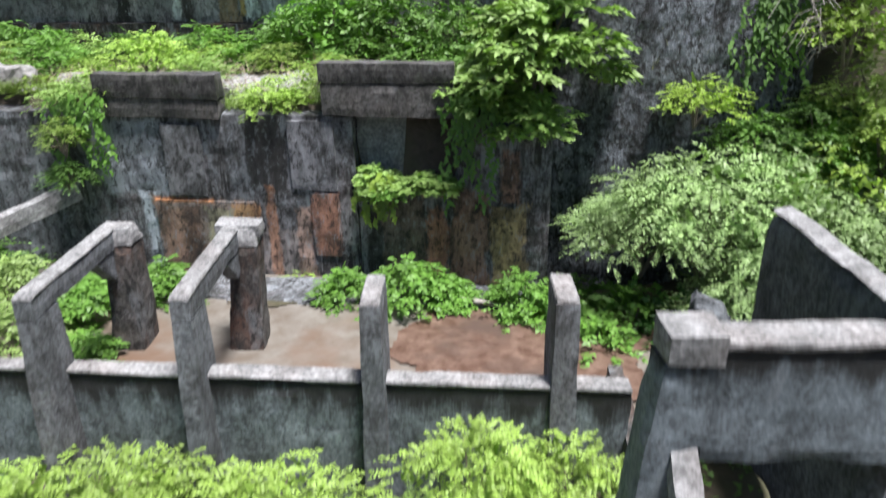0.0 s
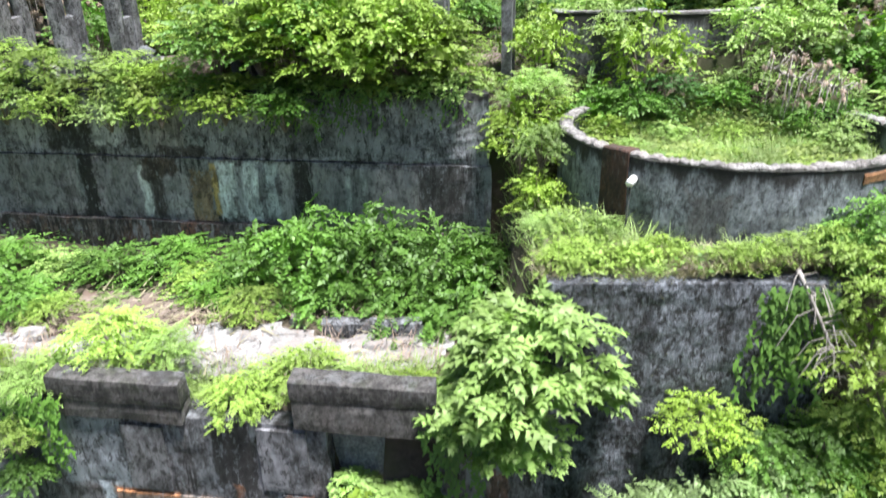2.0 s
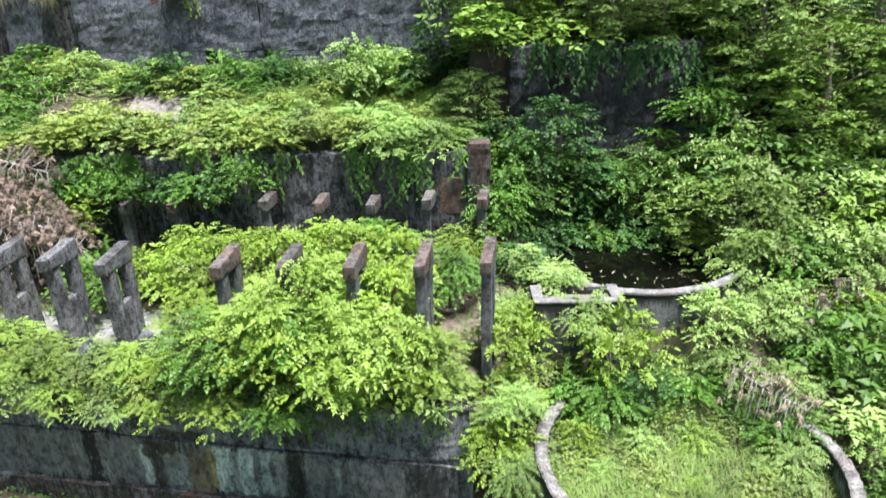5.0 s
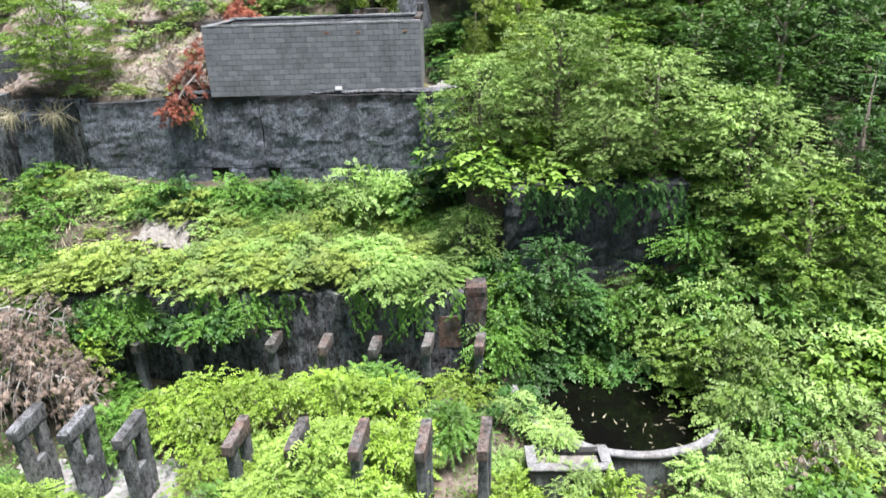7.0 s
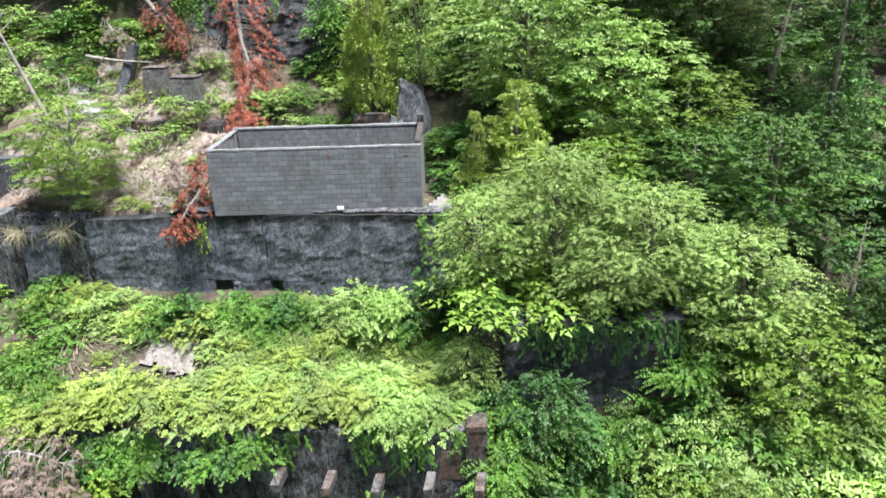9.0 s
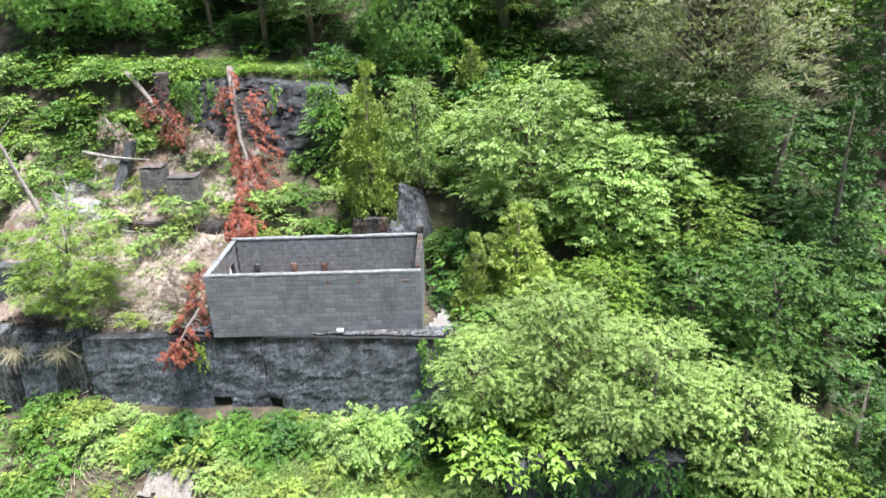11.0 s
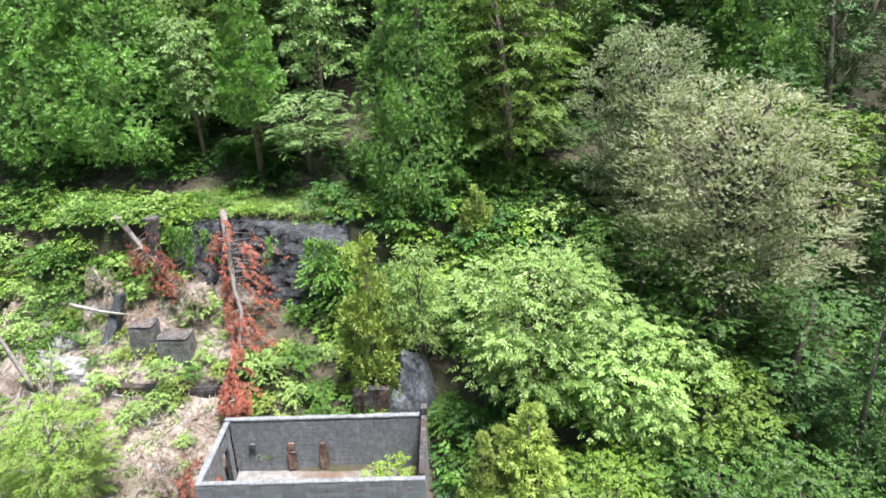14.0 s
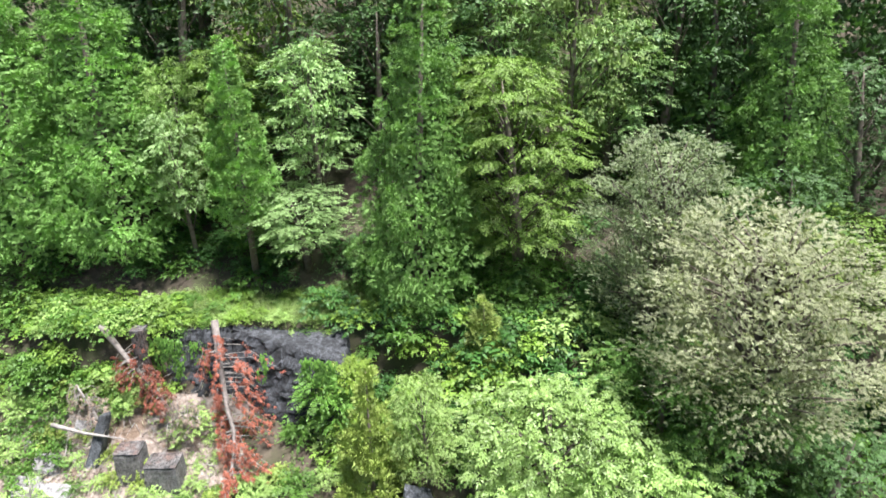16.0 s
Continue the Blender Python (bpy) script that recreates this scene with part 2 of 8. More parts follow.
# Pale concrete; on tops round the pool and bay it serves as a lit tone.
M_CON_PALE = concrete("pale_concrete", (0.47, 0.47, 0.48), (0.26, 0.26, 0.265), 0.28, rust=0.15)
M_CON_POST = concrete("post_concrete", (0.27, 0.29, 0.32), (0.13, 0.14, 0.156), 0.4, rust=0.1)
M_CON_PIER = concrete("pale_pier_concrete", (0.36, 0.37, 0.395), (0.17, 0.175, 0.188), 0.65, rust=0.1)
M_CON_CAP = concrete("weathered_cap", (0.3, 0.285, 0.28), (0.12, 0.108, 0.104), 0.7, rust=0.6, moss=0.1, rust_col=(0.16, 0.075, 0.05))
M_CON_RUST = concrete("rust_stained_concrete", (0.17, 0.155, 0.15), (0.08, 0.074, 0.072), 0.7, rust=0.75, lime=0.35, moss=0.1)
M_CON_DARK = concrete("dark_stained_concrete", (0.28, 0.295, 0.325), (0.1, 0.105, 0.115), 0.78, rust=0.2, lime=0.85, moss=0.15)
M_ROCK = rockwork("rough_dark_stonework", (0.13, 0.143, 0.165), (0.02, 0.02, 0.021), 0.9)
M_GREAT = rockwork("dark_roughcast", (0.172, 0.19, 0.226), (0.06, 0.066, 0.08), 0.55, 0.32, soot=(17.2, 0.5))
M_SLOPE = concrete("slope_concrete", (0.38, 0.375, 0.37), (0.2, 0.195, 0.19), 0.4, rust=0.15)
M_OUTCROP = rockwork("blue_grey_rock", (0.15, 0.162, 0.186), (0.06, 0.064, 0.07), 0.5, 0.5)
# Dark rock; on the fourth wall this tone also stands in for tree shade.
M_CLIFF = rockwork("bedrock_and_tree_shade", (0.075, 0.08, 0.09), (0.026, 0.027, 0.03), 0.4)
M_RUST_PANEL = concrete("rusty_render", (0.5, 0.32, 0.24), (0.24, 0.14, 0.105), 0.38, rust=0.5, lime=0.3)
M_GREY_PANEL = concrete("grey_render", (0.3, 0.29, 0.295), (0.14, 0.13, 0.13), 0.6, lime=0.5)
M_BLUE_PANEL = concrete("blue_grey_render", (0.4, 0.44, 0.47), (0.24, 0.26, 0.29), 0.3)
M_BLOCK = concrete("concrete_block", (0.43, 0.448, 0.475), (0.31, 0.322, 0.342), 0.12)
M_MORTAR = concrete("mortar", (0.2, 0.2, 0.2), (0.1, 0.1, 0.1), 0.4)
M_POOL = mottled("pale_rust_floor", (0.115, 0.096, 0.078), (0.185, 0.172, 0.155), 2.0, 0.4, 0.12, (0.125, 0.082, 0.058))
M_SILT = mottled("rusty_silt", (0.06, 0.03, 0.02), (0.15, 0.098, 0.076), 4.0, 0.45, 0.3, (0.075, 0.05, 0.04))
M_SOIL = mottled("soil", (0.045, 0.035, 0.024), (0.1, 0.08, 0.058), 2.5, 0.95, 0.8, (0.045, 0.05, 0.02))
M_RUBBLE = mottled("pale_rubble", (0.13, 0.125, 0.122), (0.34, 0.335, 0.335), 5.0, 0.9, 1.0, (0.2, 0.185, 0.178))
M_FLOOR = mottled("damp_pale_floor", (0.13, 0.115, 0.105), (0.27, 0.265, 0.26), 2.5, 0.5, 0.3, (0.13, 0.085, 0.06))
M_EARTH = mottled("brown_earth", (0.1, 0.075, 0.06), (0.22, 0.18, 0.155), 6.0, 0.95, 1.0, (0.12, 0.085, 0.065))
M_DUST = mottled("pale_dust_and_stones", (0.12, 0.105, 0.092), (0.27, 0.255, 0.24), 7.0, 0.95, 1.0, (0.19, 0.17, 0.155))
M_BARE = mottled("bare_pinkish_soil", (0.17, 0.125, 0.1), (0.4, 0.345, 0.31), 5.0, 0.95, 1.0, (0.15, 0.105, 0.075))
M_BARK = mottled("bark", (0.09, 0.07, 0.055), (0.2, 0.17, 0.14), 6.0)
M_OLDTRUNK = mottled("grey_brown_trunk", (0.12, 0.1, 0.09), (0.25, 0.22, 0.2), 5.0)
M_DEADWOOD = mottled("bleached_wood", (0.17, 0.15, 0.135), (0.34, 0.315, 0.295), 5.0)
M_WHITE = mottled("white_plastic", (0.75, 0.75, 0.74), (0.85, 0.85, 0.84), 4.0, 0.5, 0.1)
M_WATER, _nt, _b = nodes_of("dark_water")
_b.inputs["Base Color"].default_value = (0.003, 0.003, 0.0025, 1)
_b.inputs["Roughness"].default_value = 0.06
bump(_nt, _b, noise_tex(_nt, _nt.nodes.new("ShaderNodeNewGeometry").outputs["Position"], 1.5, 3), 0.08, 0.05)

L_BRIGHT = leaf("bright_leaf", [(0.175, 0.3, 0.022), (0.255, 0.41, 0.04), (0.36, 0.51, 0.085)], 0.3)
L_UPPER = leaf("terrace_leaf", [(0.215, 0.315, 0.048), (0.315, 0.425, 0.08), (0.425, 0.535, 0.14)], 0.28)
L_MID = leaf("green_leaf", [(0.075, 0.195, 0.022), (0.118, 0.27, 0.033), (0.185, 0.355, 0.06)], 0.3)
# Deep green, darkened further to carry shade under canopies and in the gully.
L_DEEP = leaf("deep_green_shade_leaf", [(0.035, 0.115, 0.019), (0.052, 0.155, 0.026), (0.08, 0.2, 0.04)], 0.26)
L_LIGHT = leaf("pale_leaf", [(0.2, 0.335, 0.065), (0.29, 0.445, 0.11), (0.41, 0.56, 0.2)], 0.27)
L_SOFT = leaf("soft_olive_leaf", [(0.18, 0.3, 0.06), (0.27, 0.41, 0.1), (0.39, 0.53, 0.19)], 0.27)
# A darker copy of the green leaf; the gully's shade is in its tones.
L_SHADE = leaf("gully_shade_leaf", [(0.052, 0.135, 0.018), (0.08, 0.185, 0.027), (0.122, 0.245, 0.046)], 0.28)
L_LAYER = leaf("yellow_green_leaf", [(0.15, 0.275, 0.04), (0.22, 0.37, 0.06), (0.34, 0.5, 0.12)], 0.3)
L_FINE = leaf("fine_lime_leaf", [(0.2, 0.345, 0.04), (0.29, 0.455, 0.07), (0.41, 0.56, 0.14)], 0.3)
L_SILVER = leaf("olive_silver_leaf", [(0.4, 0.43, 0.24), (0.5, 0.53, 0.32), (0.62, 0.63, 0.42)], 0.5, 0.65)
L_OLIVE = leaf("dull_olive_leaf", [(0.215, 0.295, 0.135), (0.3, 0.38, 0.19), (0.42, 0.48, 0.285)], 0.35, 0.6)
L_CHEST = leaf("chestnut_leaf", [(0.21, 0.375, 0.065), (0.315, 0.5, 0.12), (0.49, 0.65, 0.26)], 0.3, 0.48)
L_CEDAR = leaf("cedar_needle", [(0.155, 0.33, 0.068), (0.225, 0.42, 0.098), (0.32, 0.53, 0.16)], 0.3, 0.65)
L_FRESH = leaf("fresh_leaf", [(0.115, 0.22, 0.02), (0.175, 0.31, 0.034), (0.26, 0.4, 0.07)], 0.3)
# Darkened to stand in for the self-shadowing of the background forest.
L_WOOD = leaf("forest_leaf", [(0.056, 0.13, 0.033), (0.085, 0.18, 0.05), (0.135, 0.25, 0.085)], 0.3)
L_WHITISH = leaf("whitish_leaf", [(0.25, 0.44, 0.12), (0.36, 0.56, 0.19), (0.51, 0.7, 0.34)], 0.3, 0.55)
L_RED = leaf("dead_red_needle", [(0.3, 0.07, 0.04), (0.41, 0.115, 0.07), (0.5, 0.2, 0.135)], 0.15, 0.8)
L_BROWN = leaf("dead_brown_needle", [(0.26, 0.18, 0.14), (0.38, 0.28, 0.225), (0.5, 0.4, 0.34)], 0.15, 0.8)
L_STRAW = leaf("dry_straw", [(0.3, 0.27, 0.16), (0.42, 0.38, 0.25), (0.55, 0.5, 0.36)], 0.2, 0.8)
L_GRASS = leaf("grass_blade", [(0.17, 0.28, 0.05), (0.24, 0.37, 0.08), (0.36, 0.45, 0.16)], 0.3)


# ---- building blocks ----
def mesh_of(name, verts, faces, mat, smooth=False):
    me = bpy.data.meshes.new(name)
    me.from_pydata([tuple(v) for v in np.asarray(verts).tolist()], [], [tuple(f) for f in np.asarray(faces).tolist()] if isinstance(faces, np.ndarray) else faces)
    me.materials.append(mat)
    if smooth:
        me.polygons.foreach_set("use_smooth", [True] * len(me.polygons))
    me.update()
    return me


def part(name, me, parent=None, label=""):
    ob = new(name, me)
    if parent:
        ob.parent = parent
    return tagged(ob, label)


def thing(name, label, category, group="", at=(0, 0, 0), kind=""):
    ob = new(name)
    ob.location = at
    ob.empty_display_size = 0.3
    return tagged(ob, label, category, group, kind)


def hexa(bottom, top, res=0.3, worn=0.025, rough=0.02, bed=0.0, freq=1.3):
    """A worn solid between four bottom and four top corners: gridded, chipped along its edges, slightly uneven."""
    b, t = np.array(bottom, float), np.array(top, float)
    lx = max(np.linalg.norm(b[1] - b[0]), np.linalg.norm(t[1] - t[0]))
    ly = max(np.linalg.norm(b[3] - b[0]), np.linalg.norm(t[3] - t[0]))
    lz = max(np.linalg.norm(t[i] - b[i]) for i in range(4))
    nx, ny, nz = (max(2, min(70, int(round(v / res)))) for v in (lx, ly, lz))
    keys, verts, faces = {}, [], []

    def vid(i, j, k):
        key = (i, j, k)
        if key not in keys:
            u, v, w = i / nx, j / ny, k / nz
            on = (i in (0, nx)) + (j in (0, ny)) + (k in (0, nz))
            lo = (b[0] * (1 - u) + b[1] * u) * (1 - v) + (b[3] * (1 - u) + b[2] * u) * v
            hi = (t[0] * (1 - u) + t[1] * u) * (1 - v) + (t[3] * (1 - u) + t[2] * u) * v
            p = lo * (1 - w) + hi * w
            c = (b.mean(0) + t.mean(0)) / 2
            q = Vector(p)
            d = noise.noise_vector(q * freq) * rough + noise.noise_vector(q * freq * 4.1) * rough * 0.5
            if bed:
                w = p[2] + 0.5 * noise.noise(q * 0.6)
                d += Vector((0.0, bed * (0.7 * noise.noise(Vector((p[0] * 0.5, 0, w * 1.5))) + 0.6 * noise.noise(Vector((p[0] * 1.2, 3, w * 3.5))) + 0.5 * noise.noise(q * 3.0)), 0.0))
            if on >= 2:
                n = 0.4 + 1.6 * max(0.0, noise.noise(q * 2.3))
                for axis, (a, m) in enumerate(((i, nx), (j, ny), (k, nz))):
                    if a in (0, m):
                        ax = ((b[1] - b[0]) / lx, (b[3] - b[0]) / ly, (t[0] - b[0]) / lz)[axis]
                        d += Vector(ax) * (worn * n * (1 if a == 0 else -1))
            keys[key] = len(verts)
            verts.append((q + d)[:])
        return keys[key]

    for k in (0, nz):
        for i in range(nx):
            for j in range(ny):
                f = [vid(i, j, k), vid(i + 1, j, k), vid(i + 1, j + 1, k), vid(i, j + 1, k)]
                faces.append(f if k else f[::-1])
    for j in (0, ny):
        for i in range(nx):
            for k in range(nz):
                f = [vid(i, j, k), vid(i + 1, j, k), vid(i + 1, j, k + 1), vid(i, j, k + 1)]
                faces.append(f[::-1] if j else f)
    for i in (0, nx):
        for j in range(ny):
            for k in range(nz):
                f = [vid(i, j, k), vid(i, j + 1, k), vid(i, j + 1, k + 1), vid(i, j, k + 1)]
                faces.append(f if i else f[::-1])
    return verts, faces


def box(x0, x1, y0, y1, z0, z1):
    return [(x0, y0, z0), (x1, y0, z0), (x1, y1, z0), (x0, y1, z0)], [(x0, y0, z1), (x1, y0, z1), (x1, y1, z1), (x0, y1, z1)]


def along(x0, x1, line, thick, z0, z1a, z1b=None, lean=0.0):
    """Corners of a wall whose front face follows y = line(x); its top may slope from z1a to z1b; lean: how far the top stands back."""
    z1b = z1a if z1b is None else z1b
    ya, yb = line(x0), line(x1)
    return ([(x0, ya, z0), (x1, yb, z0), (x1, yb + thick, z0), (x0, ya + thick, z0)],
            [(x0, ya + lean, z1a), (x1, yb + lean, z1b), (x1, yb + thick, z1b), (x0, ya + thick, z1a)])


def solid(name, corners, mat, parent=None, label="", **kw):
    v, f = hexa(*corners, **kw)
    return part(name, mesh_of(name, v, f, mat), parent, label)


def tube(points, radii, sides=7):
    """A tapered, slightly crooked limb through the points."""
    pts = [Vector(p) for p in points]
    verts, faces = [], []
    for i, p in enumerate(pts):
        d = (pts[min(i + 1, len(pts) - 1)] - pts[max(i - 1, 0)]).normalized()
        a = d.orthogonal().normalized()
        c = d.cross(a)
        for s in range(sides):
            w = 2 * math.pi * s / sides
            verts.append((p + (a * math.cos(w) + c * math.sin(w)) * radii[i])[:])
    for i in range(len(pts) - 1):
        for s in range(sides):
            n = (s + 1) % sides
            faces.append([i * sides + s, i * sides + n, (i + 1) * sides + n, (i + 1) * sides + s])
    faces.append(list(range(sides))[::-1])
    faces.append([(len(pts) - 1) * sides + s for s in range(sides)])
    return verts, faces


def join(pieces):
    verts, faces = [], []
    for v, f in pieces:
        o = len(verts)
        verts.extend(v)
        faces.extend([[i + o for i in q] for q in f])
    return verts, faces


# ---- the lie of the land: terraces cut into a hillside ----
def line_low(x):
    return 9.25 - 0.065 * x


def line_one(x):
    return 13.8 - 0.125 * x


def line_two(x):
    return 19.9 - 0.16 * x


def line_three(x):
    return 28.0 - 0.02 * x


def line_five(x):
    return 34.45 - 0.085 * x


def sstep(a, b, v):
    t = np.clip((v - a) / (b - a), 0, 1)
    return t * t * (3 - 2 * t)


def height(x, y):
    x, y = np.asarray(x, float), np.asarray(y, float)
    wave = 0.18 * np.sin(x * 0.9 + 0.6 * y) + 0.12 * np.sin(1.7 * y - 0.8 * x + 1.0)
    # terraced side
    xl = np.minimum(x, 3.0)
    k = y - line_low(xl)
    base = np.interp(y, [-40, 2, 8], [-4.0, -1.6, -0.5]) + 0 * x
    left = np.where(k < 0.3, base + 0.4 * wave, 0.42)
    left = np.where(y > line_one(xl) + 0.3, 3.6 + 0.06 * (y - 14) + 0.5 * wave, left)
    left = np.where(y > line_two(xl) + 0.35, 7.75 + 0.09 * (y - 20) + 0.7 * wave, left)
    left = np.where(y > line_three(xl) + 0.3, 11.75 + 0.3 * (y - 28.3) + wave, left)
    left = np.where(y > line_five(xl) + 0.5, 17.28 + 0.0 * y, left)
    up = np.interp(y, [38.6, 39.4, 41.8, 42.3, 45.5, 47.0, 48.0, 50.6, 53, 400], [17.28, 18.0, 19.2, 20.0, 21.6, 22.8, 25.8, 26.1, 27.6, 260])
    left = np.where(y > 38.6, up + 0.5 * wave, left)
    # overgrown gully side
    right = np.interp(y, [-40, 2, 9, 13.5, 14.52, 14.66, 19.5, 22.0, 23.6, 28, 29.9, 30.5, 34, 38, 42, 46, 50, 53, 400],
                      [-4, -1.6, -0.4, 0.1, 0.3, 5.93, 5.97, 8.0, 8.5, 9.6, 10.9, 14.6, 16.0, 18.3, 20.6, 23.5, 26.2, 27.8, 260])
    far = np.interp(y, [-40, 2, 10, 16, 22, 30, 36, 42, 48, 53, 400], [-4, -1.6, 0.3, 4.0, 7.5, 12.2, 16.5, 20.4, 24.6, 27.8, 260]) + 0.12 * np.clip(x - 9, 0, 30)
    right = right + (far - right) * sstep(7.5, 11.0, x) + 0.6 * wave
    # the round tank stands on a shelf; the water basin is sunk in its own
    right = np.where(np.hypot(x - 6.0, y - 18.75) < 3.6, 5.75 + 0.1 * wave, right)
    right = np.where(np.hypot(x - 6.0, y - 18.75) < 3.1, 6.75 + 0.3 * wave + 0.25 * np.clip(y - 19.5, 0, 3), right)
    right = np.where(np.hypot(x - 6.3, y - 26.2) < 3.35, 8.3, right)
    s = sstep(1.35, 1.95, x)
    z = left + (right - left) * s
    # west: the terraces run out into the slope
    west = np.interp(y, [-40, 2, 10, 20, 28, 34.5, 40, 46, 50, 53, 400], [-4, -1.6, 1.0, 6.5, 11.0, 13.2, 17.2, 22.0, 26.1, 27.8, 260]) + 0.8 * wave
    return z + (west - z) * sstep(-17.5, -21.5, x)


def hz(x, y):
    return float(height(x, y))


def ground():
    ends = [33, 36, 41, 48, 60, 80, 120, 200, 400, 900]
    xs = np.array([-e for e in ends[::-1]] + list(np.arange(-30, 30.01, 0.3)) + ends)
    ys = np.array([-900, -400, -200, -90, -40, -20, -8, -2] + list(np.arange(1, 62.01, 0.3)) + [64, 68, 74, 82, 95, 120, 170, 260, 400, 900])
    gx, gy = np.meshgrid(xs, ys)
    gz = height(gx, gy)
    v = np.stack([gx, gy, gz], -1).reshape(-1, 3)
    n, m = len(xs), len(ys)
    i = np.arange(n * m).reshape(m, n)
    f = np.stack([i[:-1, :-1], i[:-1, 1:], i[1:, 1:], i[1:, :-1]], -1).reshape(-1, 4)
    ob = part("ground", mesh_of("ground", v, f, M_SOIL, True))
    return tagged(ob, "brown hillside soil stepped in terraces, littered and overgrown", "ground", kind="structure")


ground()


# ---- plants ----
LEAF = {"corners": 4}


def leaf_faces(base, way, up, length, width, droop=0.15):
    """One folded pointed leaf for every row; a plain three-cornered one for plants far off."""
    way = way / np.linalg.norm(way, axis=1, keepdims=True)
    side = np.cross(up, way)
    side /= np.maximum(np.linalg.norm(side, axis=1, keepdims=True), 1e-6)
    nrm = np.cross(way, side)
    L, W = length[:, None], width[:, None]
    tip = base + way * L - nrm * L * droop
    if LEAF["corners"] == 3:
        low = base + way * L * 0.12
        v = np.stack([low + side * W / 2, tip, low - side * W / 2], 1).reshape(-1, 3)
        return v, np.arange(len(base) * 3).reshape(-1, 3)
    mid = base + way * L * 0.45
    v = np.stack([base, mid + side * W / 2 + nrm * W * 0.18, tip, mid - side * W / 2 + nrm * W * 0.18], 1).reshape(-1, 3)
    return v, np.arange(len(base) * 4).reshape(-1, 4)


def frames_from(way, up, rng):
    """Right-handed frames whose x follows way and whose z keeps near to up."""
    x = way / np.linalg.norm(way, axis=1, keepdims=True)
    z = up + rng.normal(0, 0.18, x.shape)
    y = np.cross(z, x)
    y /= np.maximum(np.linalg.norm(y, axis=1, keepdims=True), 1e-6)
    z = np.cross(x, y)
    return np.stack([x, y, z], 2)


def spray(pairs, leaf_len, leaf_wid, spread=0.9, sag=0.35):
    """A leafy twig along x, one long: leaf starts, directions, normals, sizes."""
    b, w, s = [], [], []
    for i in range(pairs):
        t = (i + 0.6) / pairs
        p = (t, 0, -0.5 * sag * t * t)
        for sign in (1, -1):
            b.append(p)
            w.append((0.55, sign * spread, -0.08))
            s.append(1.0 - 0.35 * abs(t - 0.45))
    b.append((1, 0, -0.5 * sag))
    w.append((1, 0, -0.3))
    s.append(1.0)
    s = np.array(s)
    return np.array(b), np.array(w, float), s * leaf_len, s * leaf_wid


def tuft(n, leaf_len, leaf_wid, rng, cone=0.6):
    b = rng.normal(0, 0.05, (n, 3))
    w = np.stack([np.ones(n), rng.normal(0, cone, n), rng.normal(0.1, cone, n)], 1)
    return b, w, leaf_len * rng.uniform(0.6, 1.1, n), leaf_wid * rng.uniform(0.8, 1.2, n)


def dress(points, ways, sizes, template, rng, level=0.8, droop=0.15, ups=None):
    """Set the twig at every point; sizes scale the twigs, the leaves keep their size."""
    b, w, ll, lw = template
    if ups is None:
        ups = np.tile([0, 0, level], (len(points), 1))
    fr = frames_from(ways, ups, rng)
    n, k = len(points), len(b)
    base = points[:, None, :] + np.einsum("nij,kj->nki", fr, b) * sizes[:, None, None]
    way = np.einsum("nij,kj->nki", fr, w) + rng.normal(0, 0.17, (n, k, 3))
    up = np.repeat(fr[:, None, :, 2], k, 1) + rng.normal(0, 0.2, (n, k, 3))
    sc = rng.uniform(0.75, 1.2, (n, k))
    return leaf_faces(base.reshape(-1, 3), way.reshape(-1, 3), up.reshape(-1, 3), (ll * sc).reshape(-1), (lw * sc).reshape(-1), droop)


def clump(c, rad, out, twigs, twig, template, rng, fall=0.0, inner=9, low=-0.35):
    """One leafy bough: shelves of level twigs, the upper ones shading the lower, and large shaded leaves inside."""
    rad = np.asarray(rad, float)
    shelves = max(2, min(4, twigs // 7))
    k = rng.integers(0, shelves, twigs)
    z = (-0.55 + 1.45 * (k + 0.5) / shelves + rng.normal(0, 0.1, twigs)).clip(-0.8, 0.97)
    slip = rng.normal(0, 0.22, (shelves, 2))[k]
    a = rng.uniform(0, 2 * np.pi, twigs)
    r = np.sqrt(1 - z * z) * np.sqrt(rng.uniform(0.12, 1.0, twigs))
    d = np.stack([r * np.cos(a) + slip[:, 0], r * np.sin(a) + slip[:, 1], z], 1)
    p = c + d * rad * np.array([1.1, 1.1, 0.85])
    p[:, 2] -= 0.22 * rad[2] * (d[:, 0] ** 2 + d[:, 1] ** 2)
    w = np.stack([d[:, 0], d[:, 1], np.zeros(twigs)], 1) + np.asarray(out) * 0.5 + rng.normal(0, 0.25, (twigs, 3)) * np.array([1, 1, 0.5]) + np.array([0, 0, -fall])
    up = np.stack([d[:, 0] * 0.25, d[:, 1] * 0.25, np.ones(twigs)], 1)
    res = [dress(p - w / np.linalg.norm(w, axis=1, keepdims=True) * twig * 0.4, w, twig * rng.uniform(0.7, 1.25, twigs), template, rng, ups=up, droop=0.1)]
    if inner:
        n = int(inner * 2.6)
        z = rng.uniform(-0.6, 0.7, n)
        a = np.arange(n) * 2.4 + rng.uniform(0, 6)
        r = np.sqrt(1 - z * z)
        d = np.stack([r * np.cos(a), r * np.sin(a), z], 1)
        t = np.cross(d, rng.normal(0, 1, (n, 3)))
        t /= np.linalg.norm(t, axis=1, keepdims=True)
        L = np.minimum(0.24, rad.mean() * rng.uniform(0.2, 0.34, n))
        res.append(leaf_faces(c + d * rad * 0.42 - t * L[:, None] * 0.5, t, d * 0.6 + rng.normal(0, 0.4, (n, 3)), L, L * 0.7, 0.1))
    return res


